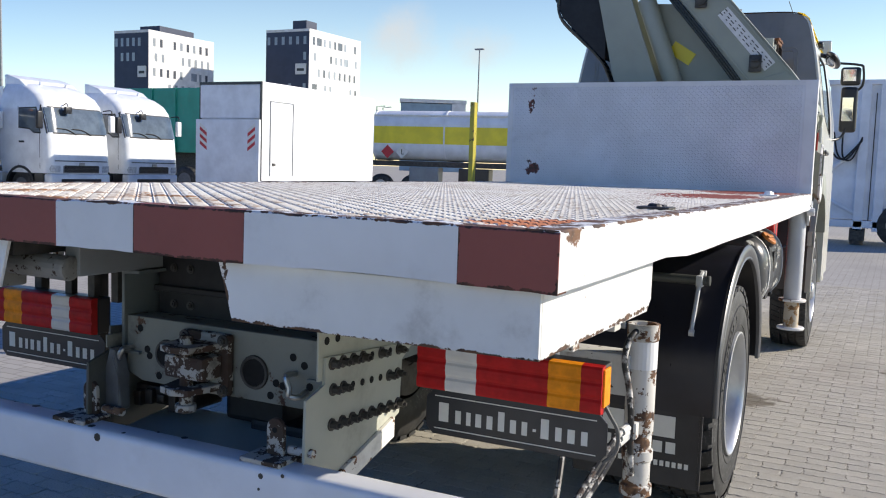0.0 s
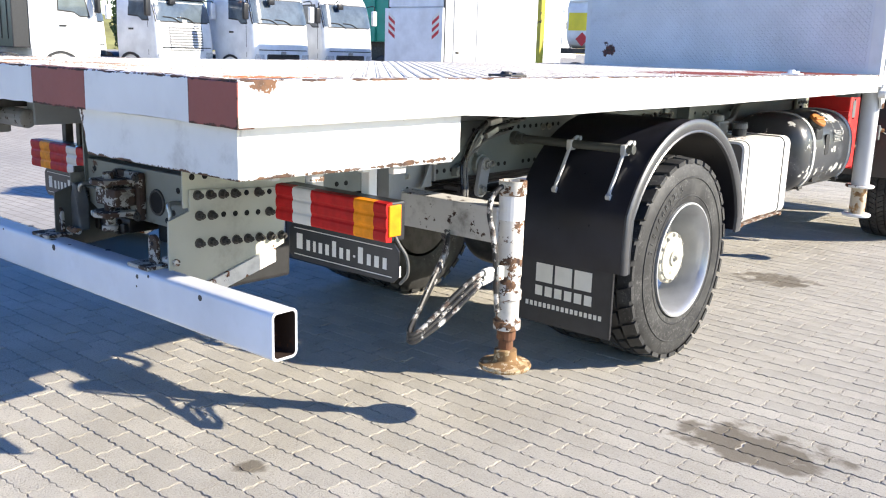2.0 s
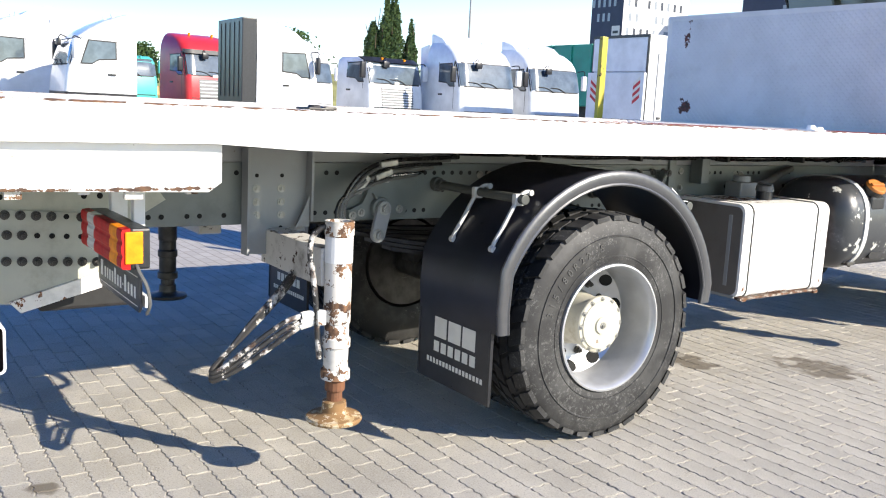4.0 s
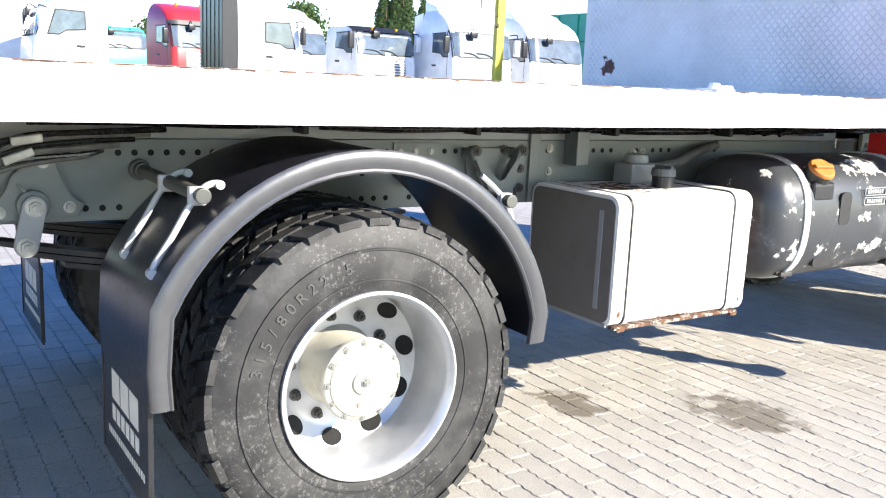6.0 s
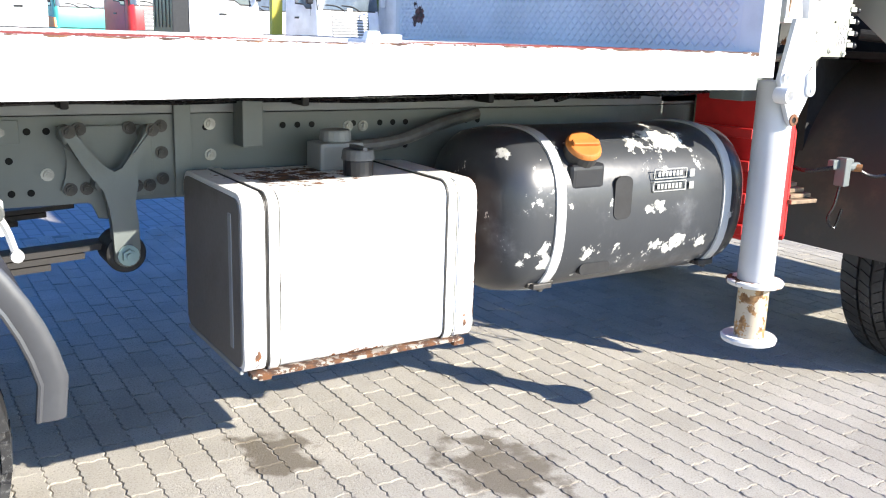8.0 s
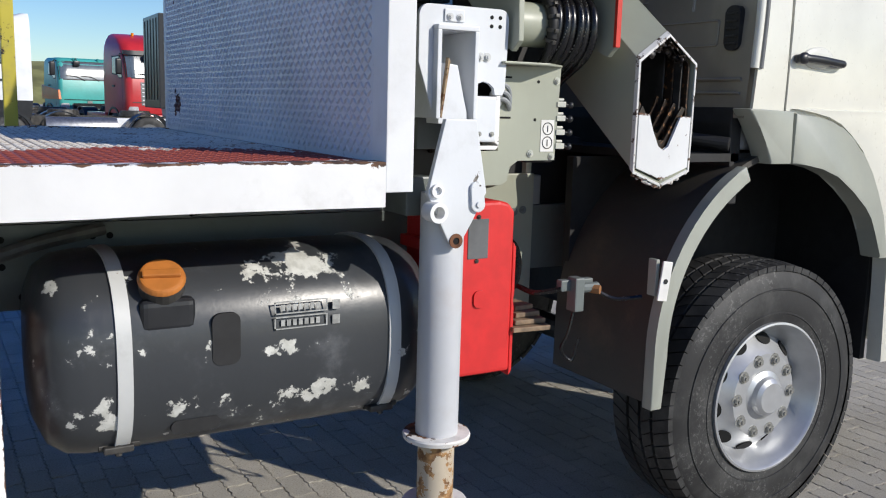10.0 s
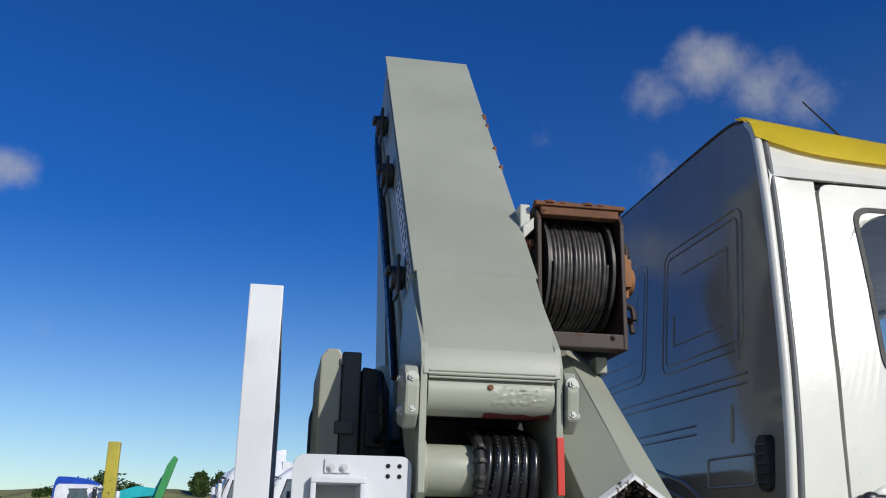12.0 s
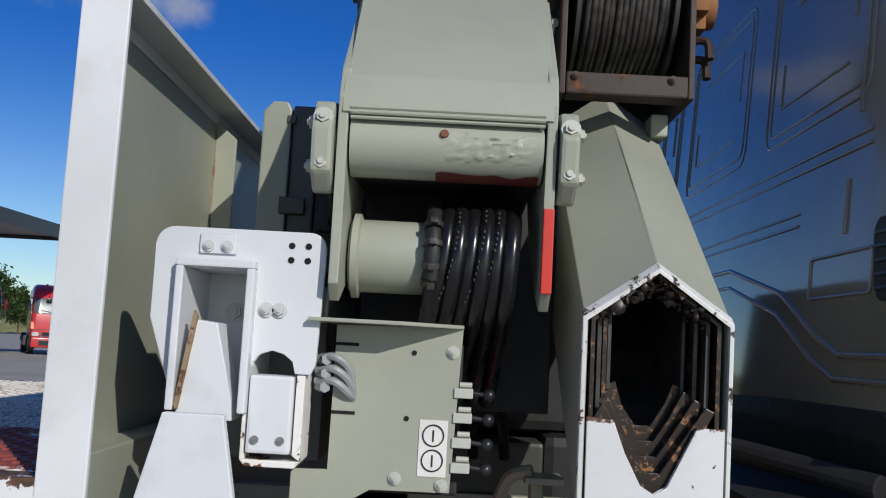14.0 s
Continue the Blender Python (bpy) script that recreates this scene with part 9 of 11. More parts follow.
def at(x, y, heading, z=0.0):
    """Local +y turned to the heading, degrees from +y towards -x."""
    return Matrix.Translation((x, y, z)) @ Matrix.Rotation(radians(heading), 4, "Z")


def simple_wheel(parent, x, y, out, r=0.5, w=0.30, rim=None):
    bm = B()
    lathe(bm, [(r * 0.58, -0.01 * out), (r * 0.72, 0.0), (r * 0.93, -0.012 * out), (r, -0.04 * out), (r, (-w + 0.04) * out), (r * 0.93, -w * out), (r * 0.58, -w * out)], (x, y, r), "x", 32, closed=True)
    tyre = part("wheel", bm, RUBBER, parent, "black road tyre", 40)
    bm = B()
    lathe(bm, [(r * 0.60, -0.005 * out), (r * 0.56, -0.01 * out), (r * 0.52, -0.09 * out), (r * 0.34, -0.05 * out), (r * 0.2, -0.02 * out), (0.002, -0.02 * out), (0.002, -0.2 * out), (r * 0.58, -0.2 * out)], (x, y, r), "x", 24)
    rim_ob = part("rim", bm, rim or DAMP, tyre, "", 35)
    bolts(rim_ob, [(x - 0.03 * out, y + r * 0.36 * math.cos(a), r + r * 0.36 * math.sin(a)) for a in (2 * math.pi * k / 8 for k in range(8))], (out, 0, 0), 0.016, DARK_STEEL)
    return tyre


def interp(levels, z, k):
    for p, q in zip(levels, levels[1:]):
        if z <= q[0]:
            t = max(0, (z - p[0]) / (q[0] - p[0]))
            return p[k] + (q[k] - p[k]) * t
    return levels[-1][k]


# cab shapes: (height, front, rear, half width, corner radius), forward is +y
HIGH_CAB = [(0.95, -0.02, -2.2, 1.24, 0.24), (1.3, 0.0, -2.25, 1.25, 0.24), (2.2, -0.08, -2.25, 1.25, 0.26), (2.7, -0.20, -2.25, 1.245, 0.28), (3.15, -0.34, -2.25, 1.23, 0.30),
            (3.40, -0.52, -2.24, 1.20, 0.34), (3.62, -0.85, -2.22, 1.14, 0.40), (3.78, -1.30, -2.20, 1.05, 0.45), (3.85, -1.70, -2.18, 0.95, 0.40)]
FLAT_CAB = [(0.95, -0.02, -1.95, 1.22, 0.16), (1.4, 0.0, -2.0, 1.23, 0.16), (1.85, -0.04, -2.0, 1.23, 0.17), (2.4, -0.14, -2.0, 1.22, 0.18), (2.82, -0.25, -2.0, 1.20, 0.20),
            (2.98, -0.36, -1.98, 1.17, 0.24), (3.08, -0.55, -1.92, 1.08, 0.26)]
MID_CAB = FLAT_CAB[:5] + [(2.98, -0.36, -2.0, 1.19, 0.24), (3.22, -0.70, -2.0, 1.17, 0.28), (3.45, -1.10, -2.0, 1.14, 0.30), (3.62, -1.50, -1.99, 1.10, 0.30), (3.70, -1.75, -1.98, 1.05, 0.20)]
TALL_CAB = [(0.95, -0.02, -2.2, 1.24, 0.22), (1.4, 0.0, -2.25, 1.25, 0.22), (2.2, -0.06, -2.25, 1.25, 0.22), (2.7, -0.16, -2.25, 1.245, 0.24), (3.15, -0.30, -2.25, 1.235, 0.26),
            (3.4, -0.44, -2.25, 1.22, 0.30), (3.7, -0.80, -2.25, 1.19, 0.36), (3.9, -1.25, -2.25, 1.15, 0.4), (3.98, -1.6, -2.22, 1.08, 0.4)]


def lorry(place, shape, colour, label, lower=None, deflector=False, skirt=True, length=5.8, screen=(2.24, 3.02), rear_panel=False, slats=5, visor=False, name="lorry", second=None, group="parked lorries", bare=True):
    """A parked tractor unit: cab, glass, mirrors, grille, lamps, chassis, wheels."""
    top = thing(name, label, "lorry", group, at=place)
    bm, rings = B(), []
    for z, yf, yr, hw, r in shape:
        ring = [(-hw, yr), (hw, yr)]
        for k in range(7):
            a = radians(90 * k / 6)
            ring.append((hw - r + r * math.cos(a), yf - r + r * math.sin(a)))
        for k in range(7):
            a = radians(90 + 90 * k / 6)
            ring.append((-hw + r + r * math.cos(a), yf - r + r * math.sin(a)))
        rings.append([bm.verts.new((x, y, z)) for x, y in ring])
    for q, w in zip(rings, rings[1:]):
        for k in range(len(q)):
            bm.faces.new((q[k], q[(k + 1) % len(q)], w[(k + 1) % len(q)], w[k]))
    bm.faces.new(rings[0][::-1])
    bm.faces.new(rings[-1])
    if lower:
        for f in bm.faces:
            if f.calc_center_median().z < 1.45:
                f.material_index = 1
    cab = part("cab", bm, [colour, lower or colour], top, "", 28)

    def front(x, z, lift=0.0):
        yf, hw, r = interp(shape, z, 1), interp(shape, z, 3), interp(shape, z, 4)
        e = max(0.0, abs(x) - (hw - r)) / r
        return Vector((x + math.copysign(lift * e, x), yf - r + r * math.sqrt(max(0, 1 - min(e, 1) ** 2)) + lift, z + lift * 0.25))

    def face(name, x0, x1, z0, z1, mt, lift=0.012, nx=14, nz=3, parent=None, cut=0.0, lab=""):
        bm = B()
        g = []
        for j in range(nz + 1):
            z = z0 + (z1 - z0) * j / nz
            c = cut * (1 - abs(2 * j / nz - 1)) - cut
            g.append([bm.verts.new(front(x0 - c + (x1 - x0 + 2 * c) * i / nx, z, lift)) for i in range(nx + 1)])
        for j in range(nz):
            for i in range(nx):
                bm.faces.new((g[j][i], g[j][i + 1], g[j + 1][i + 1], g[j + 1][i]))
        ext = bmesh.ops.extrude_face_region(bm, geom=bm.faces[:])
        for v in ext["geom"]:
            if isinstance(v, bmesh.types.BMVert):
                v.co.y -= lift + 0.03
        return part(name, bm, mt, parent or cab, lab, 30)

    hw = interp(shape, 2.2, 3)
    face("windscreen_seal", -hw + 0.05, hw - 0.05, screen[0] - 0.04, screen[1] + 0.04, BLACK_MATT, 0.008)
    face("windscreen", -hw + 0.10, hw - 0.10, screen[0], screen[1], TINTED, 0.018, lab="sloping windscreen")
    for k in (-0.45, 0.15):
        bm = B()
        tube(bm, [front(k, screen[0] - 0.05, 0.03), front(k + 0.35, screen[0] + 0.10, 0.045), front(k + 0.75, screen[0] + 0.13, 0.045)], 0.014, 6)
        part("wiper", bm, BLACK_MATT, cab)
    if visor:
        face("sun_visor", -hw + 0.1, hw - 0.1, screen[1] + 0.0, screen[1] + 0.16, BLACK_PLASTIC, 0.10, nz=1)
    # grille, bumper and lamps
    g0, g1 = (0.97, 1.40) if slats <= 5 else (1.25, 2.9)
    face("front_seam", -1.05, 1.05, 1.335, 1.365, BLACK_PLASTIC, 0.014, nz=1)
    m0 = front(0.45, screen[1] + 0.10, 0.0)
    bm = B()
    tube(bm, [m0, m0 + Vector((0, 0.16, 0.06)), m0 + Vector((0, 0.24, -0.06))], 0.018, 6)
    box(bm, m0.x - 0.13, m0.x + 0.13, m0.y + 0.17, m0.y + 0.29, m0.z - 0.26, m0.z - 0.04, 0.04, 2)
    part("front_mirror", bm, BLACK_PLASTIC, cab, "black front mirror", 50)
    if slats:
        face("grille_field", -0.72, 0.72, g0, g1 * 0.5 + g0 * 0.5, GRILLE_GREY, 0.010)
        for k in range(slats):
            z = g0 + 0.03 + (g1 - g0) * 0.5 * k / slats
            face("grille_slat", -0.68, 0.68, z, z + 0.035, CAB_WHITE if slats > 5 else BLACK_PLASTIC, 0.024, nz=1)
    face("badge", -0.10, 0.10, g1 * 0.55 + g0 * 0.45, g1 * 0.55 + g0 * 0.45 + 0.10, STEEL, 0.026, 2, 1)
    for s in (-1, 1):
        face("headlight", s * 1.0 - 0.17, s * 1.0 + 0.17, 0.99, 1.20, HEADLAMP, 0.020, 8, 2, cut=0.03, lab="clear headlight")
    bm = B()
    box(bm, -1.2, 1.2, -0.35, 0.0, 0.38, 0.94, 0.08, 3)
    bumper = part("bumper", bm, lower or colour, top, "", 40)
    bm = B()
    box(bm, -0.8, 0.8, -0.02, 0.012, 0.5, 0.78, 0.01)
    part("air_intake", bm, BLACK_PLASTIC, bumper)
    for s in (-1, 1):
        # door: window, gap lines, handle
        def side(y, z, lift):
            return Vector((s * (interp(shape, z, 3) + lift), y, z))
        def panel(name, poly, mt, lift, lab=""):
            bm = B()
            lo = [bm.verts.new(side(y, z, -0.03)) for y, z in poly]
            hi = [bm.verts.new(side(y, z, lift)) for y, z in poly]
            bm.faces.new(hi)
            n = len(poly)
            for k in range(n):
                bm.faces.new((lo[k], lo[(k + 1) % n], hi[(k + 1) % n], hi[k]))
            return part(name, bm, mt, cab, lab)
        yf = interp(shape, 2.25, 1)
        yt = interp(shape, 2.9, 1)
        wt = screen[1] - 0.03
        win = [(yf - 0.34, 2.24), (yf - 0.62, 2.24), (yf - 0.80, 2.36), (yf - 1.28, 2.40), (yf - 1.28, wt - 0.02), (yt - 0.36, wt)]
        panel("window_seal", [(y + dy, z + dz) for (y, z), dy, dz in zip(win, (0.05, 0, 0, -0.04, -0.04, 0.03), (-0.04, -0.04, -0.04, -0.04, 0.04, 0.04))], BLACK_MATT, 0.006)
        panel("side_window", win, TINTED, 0.012, "door window")
        for y in (yf - 1.36, yf - 0.36):
            panel("door_gap", [(y, 1.1), (y + 0.018, 1.1), (y + 0.018, 2.2 if y > -1 else wt + 0.06), (y, 2.2 if y > -1 else wt + 0.06)], BLACK_MATT, 0.004)
        panel("door_handle", [(yf - 1.28, 1.90), (yf - 1.06, 1.90), (yf - 1.06, 1.96), (yf - 1.28, 1.96)], BLACK_PLASTIC, 0.03)
        # mirrors
        bm = B()
        tube(bm, [side(yf - 0.30, wt + 0.06, 0.0), side(yf - 0.10, wt + 0.08, 0.17), side(yf - 0.10, wt - 0.1, 0.20)], 0.02, 6)
        arm = part("mirror_arm", bm, BLACK_PLASTIC, cab)
        bm = B()
        c = side(yf - 0.12, 2.6, 0.20)
        box(bm, c.x - 0.11, c.x + 0.11, c.y - 0.07, c.y + 0.06, 2.34, 2.90, 0.05, 3)
        part("mirror", bm, BLACK_PLASTIC if s > 0 else colour, arm, "", 40)
        # steps and arch
        bm = B()
        box(bm, min(s * 1.0, s * 1.255), max(s * 1.0, s * 1.255), -0.70, -0.30, 0.42, 0.96, 0.03)
        part("step", bm, lower or BLACK_PLASTIC, top, "")
        bm = B()
        a0 = arc(-1.35, 0.5, 0.68, 200, -20, 14)
        a1 = arc(-1.35, 0.5, 0.60, -20, 200, 14)
        prism(bm, a0 + a1, "x", min(s * 0.9, s * 1.268), max(s * 0.9, s * 1.268))
        part("wheel_arch", bm, BLACK_PLASTIC, top, "black front wheel arch", 40)
        simple_wheel(top, s * 1.22, -1.35, s)
        simple_wheel(top, s * 1.22, -length + 0.75, s)
        bm = B()
        a0 = arc(-length + 0.75, 0.5, 0.62, 165, 15, 12)
        a1 = arc(-length + 0.75, 0.5, 0.59, 15, 165, 12)
        prism(bm, a0 + a1, "x", min(s * 0.65, s * 1.25), max(s * 0.65, s * 1.25))
        part("mudguard", bm, BLACK_PLASTIC, top, "", 40)
        bm = B()
        if skirt:
            box(bm, min(s * 0.7, s * 1.22), max(s * 0.7, s * 1.22), -length + 1.5, -2.3, 0.38, 0.95, 0.06, 3)
        else:
            cyl(bm, (s * 0.92, -length + 1.6, 0.68), (s * 0.92, -2.3, 0.68), 0.29, seg=24, bevel=0.03)
        part("side_tank", bm, STEEL if not skirt else (lower or colour), top, "", 40)
        bm = B()
        box(bm, min(s * 0.38, s * 0.44), max(s * 0.38, s * 0.44), -length, -2.0, 0.72, 0.98)
        part("chassis_rail", bm, DARK_STEEL, top)
    bm = B()
    box(bm, -0.44, 0.44, -length + 0.02, -length + 0.12, 0.70, 0.98)
    part("cross_member", bm, DARK_STEEL, top)
    part("engine_bay", box(B(), -1.0, 1.0, -1.6, -0.4, 0.55, 0.94), DARK_STEEL, top)
    if bare:
        bm = B()
        cyl(bm, (0, -length + 0.9, 0.99), (0, -length + 0.9, 1.16), 0.46, 0.42, seg=24, bevel=0.02)
        part("fifth_wheel", bm, DARK_STEEL, top)
    if deflector:
        bm = B()
        prism(bm, [(-1.15, 3.60), (-1.60, 3.92), (-2.15, 4.08), (-2.30, 4.08), (-2.30, 3.5), (-1.6, 3.5)], "x", -1.06, 1.06, 0.05, 3)
        part("roof_deflector", bm, colour, cab, "", 40)
        for s in (-1, 1):
            bm = B()
            prism(bm, [(-2.2, 1.3), (-2.2, 3.7), (-2.75, 3.6), (-2.75, 1.3)], "x", min(s * 1.16, s * 1.20), max(s * 1.16, s * 1.20), 0.01)
            part("side_deflector", bm, colour, cab)
    if rear_panel:
        bm = B()
        box(bm, -1.22, 1.22, -2.75, -2.25, 1.25, 4.02, 0.03)
        for k in range(5):
            box(bm, -0.9 + 0.45 * k - 0.02, -0.9 + 0.45 * k + 0.02, -2.77, -2.75, 1.5, 3.9)
        part("rear_wall", bm, PLATE_BLACK, cab, "dark ribbed cab rear wall")
    for s in (-1, 1):
        bm = B()
        c = front(s * 0.5, shape[-2][0], 0)
        cyl(bm, c, c + Vector((0, 0.02, 0.10)), 0.05, seg=12)
        part("roof_lamp", bm, LENS_AMBER if visor else colour, cab)
    if second:
        bm = B()
        prism(bm, [(-0.02, 1.36), (-2.26, 1.36), (-2.26, 1.95), (-0.08, 1.75)], "x", -1.262, 1.262, 0.02)
        part("colour_band", bm, second, cab)
    return top


# row facing the loading side
lorry(at(-21.9, 19.3, -90), HIGH_CAB, CAB_WHITE, "white high-roof tractor unit in the yard row", deflector=True)
lorry(at(-22.0, 22.6, -90), HIGH_CAB, CAB_WHITE, "white high-roof tractor unit beside a box body", deflector=True)
lorry(at(-23.6, 16.55, -82), FLAT_CAB, CAB_WHITE, "white flat-roof lorry with slatted grille", screen=(2.20, 2.90), slats=9, visor=True, skirt=False)
lorry(at(-30.7, 12.5, -80), HIGH_CAB, CAB_RED, "red high-roof tractor unit behind a white cab", visor=True, slats=6)
lorry(at(-37.4, 11.1, -80), FLAT_CAB, CAB_TEAL, "teal and orange lorry deep in the row", screen=(2.20, 2.90), second=CAB_ORANGE)
lorry(at(-25.25, 13.75, -2), TALL_CAB, CAB_WHITE, "tall white tractor unit with dark rear wall", rear_panel=True, length=6.2)
lorry(at(-30.5, 16.5, -80), HIGH_CAB, CAB_WHITE, "white tractor unit deep in the row", deflector=True)
lorry(at(-24.7, 5.45, 180), MID_CAB, CAB_WHITE, "white tractor unit with rising roof and dark lower skirt", screen=(2.20, 2.90), lower=BLACK_PLASTIC, skirt=False, slats=4)
lorry(at(-29.3, 3.75, 180), HIGH_CAB, CAB_WHITE, "white tractor unit with black lower trim", lower=BLACK_PLASTIC, deflector=True)
lorry(at(-33.0, 3.3, 180), HIGH_CAB, CAB_WHITE, "white tractor unit standing behind another", lower=BLACK_PLASTIC)
lorry(at(-38.6, -1.2, -10), FLAT_CAB, CAB_WHITE, "white tractor unit facing along the yard", screen=(2.20, 2.90), skirt=False)
lorry(at(-50.0, -3.6, -20), HIGH_CAB, CAB_BLUE, "blue high-roof tractor unit far off")
lorry(at(-46.5, -14.8, -60), HIGH_CAB, CAB_RED, "red lorry far across the yard", second=CAB_ORANGE)
lorry(at(-46.0, -19.0, -60), HIGH_CAB, CAB_RED, "red lorry with white roof far off", second=CAB_WHITE)


def box_lorry():
    top = thing("box_truck", "white closed box body seen from its shaded rear", "truck", at=at(-16.9, 20.6, 0))
    bm = B()
    box(bm, -1.2, 1.25, 0.02, 6.6, 0.95, 3.98, 0.02)
    body = part("box_body", bm, BODY_WHITE, top, "smooth white box body")
    bm = B()
    for x0, x1, z0, z1 in ((-1.2, -1.15, 0.95, 3.98), (1.2, 1.25, 0.95, 3.98), (-1.15, 1.2, 3.90, 3.98)):
        box(bm, x0, x1, -0.03, 0.02, z0, z1)
    part("rear_frame", bm, PLATE_BLACK, body)
    bm = B()
    box(bm, -1.14, 1.19, -0.05, 0.015, 2.86, 3.88, 0.01)
    part("upper_flap", bm, BODY_WHITE, body, "upper rear flap")
    bm = B()
    box(bm, -1.26, 1.24, -0.12, 0.012, 0.75, 2.82, 0.015)
    lift = part("tail_lift", bm, BODY_WHITE, top, "raised tail lift")
    for x in (-0.95, 0.95):
        for k in range(6):
            bm = B()
            z = 1.95 + k * 0.11
            up = 0.10 if x > 0 else -0.10
            prism(bm, [(x - 0.14, z - up), (x + 0.14, z + up), (x + 0.14, z + up + 0.108), (x - 0.14, z - up + 0.108)], "y", -0.128, -0.12)
            part("warning_stripe", bm, SIGN_RED if k % 2 == 0 else LABEL_WHITE, lift)
    bm = B()
    prism(bm, round_rect(0.45, 1.55, 1.15, 3.35, 0.04), "x", 1.25, 1.262)
    door = part("side_door", bm, BODY_WHITE, body, "white side door")
    bm = B()
    for y0, y1, z0, z1 in ((0.40, 0.425, 1.1, 3.4), (1.575, 1.60, 1.1, 3.4), (0.40, 1.60, 3.4, 3.42)):
        box(bm, 1.25, 1.275, y0, y1, z0, z1)
    part("door_frame", bm, BRACKET_GREY, body)
    bm = B()
    box(bm, 1.262, 1.30, 0.52, 0.66, 1.42, 1.50, 0.01)
    part("door_handle", bm, DARK_STEEL, door)
    for y in (1.2, 5.6):
        for s in (-1, 1):
            simple_wheel(top, s * 1.18, y, s, 0.45)
    bm = B()
    box(bm, -0.5, 0.5, 0.2, 6.6, 0.6, 0.94)
    part("chassis", bm, DARK_STEEL, top)


box_lorry()


def tipper():
    top = thing("tipper_lorry", "green tipper body in the row", "truck", at=at(-24.2, 29.0, -90) @ Matrix.Scale(1.2, 4))
    bm = B()
    prism(bm, [(-1.2, 1.5), (1.2, 1.5), (1.25, 3.75), (-1.25, 3.75)], "y", -5.0, 0.0, 0.03)
    body = part("tipper_body", bm, TIPPER_GREEN, top, "ribbed green tipping body")
    for z in (1.62, 2.1, 2.62, 3.1, 3.6):
        bm = B()
        box(bm, -1.28, 1.28, -0.02, 0.06, z, z + 0.10, 0.01)
        part("rib", bm, TIPPER_GREEN, body)
    for y in (-4.5, -3.4, -2.3, -1.2, -0.1):
        for s in (-1, 1):
            bm = B()
            box(bm, s * 1.25 - 0.05, s * 1.25 + 0.05, y - 0.06, y + 0.06, 1.5, 3.75, 0.01)
            part("upright", bm, TIPPER_GREEN, body)
    bm = B()
    box(bm, -1.36, -1.16, 0.0, 0.14, 2.45, 3.05, 0.03)
    part("fire_extinguisher_box", bm, SIGN_RED, top, "red box")
    bm = B()
    box(bm, -0.5, 0.5, -5.0, -0.2, 0.8, 1.5)
    part("chassis", bm, DARK_STEEL, top)
    bm = B()
    for k in range(3):
        tube(bm, [(-0.9, 0.1, 0.9 + 0.25 * k), (0.9, 0.1, 0.9 + 0.25 * k)], 0.025, 6)
    for x in (-0.9, 0.9):
        tube(bm, [(x, 0.1, 0.6), (x, 0.1, 1.5)], 0.025, 6)
    part("ladder", bm, STEEL, top)
    for y in (-0.8, -2.1):
        for s in (-1, 1):
            simple_wheel(top, s * 1.2, y, s)


tipper()


def diamond(parent, x, y, z, r, mt, name="hazard_sign"):
    bm = B()
    prism(bm, [(x - r, z), (x, z - r), (x + r, z), (x, z + r)], "y", y - 0.02, y)
    return part(name, bm, mt, parent)


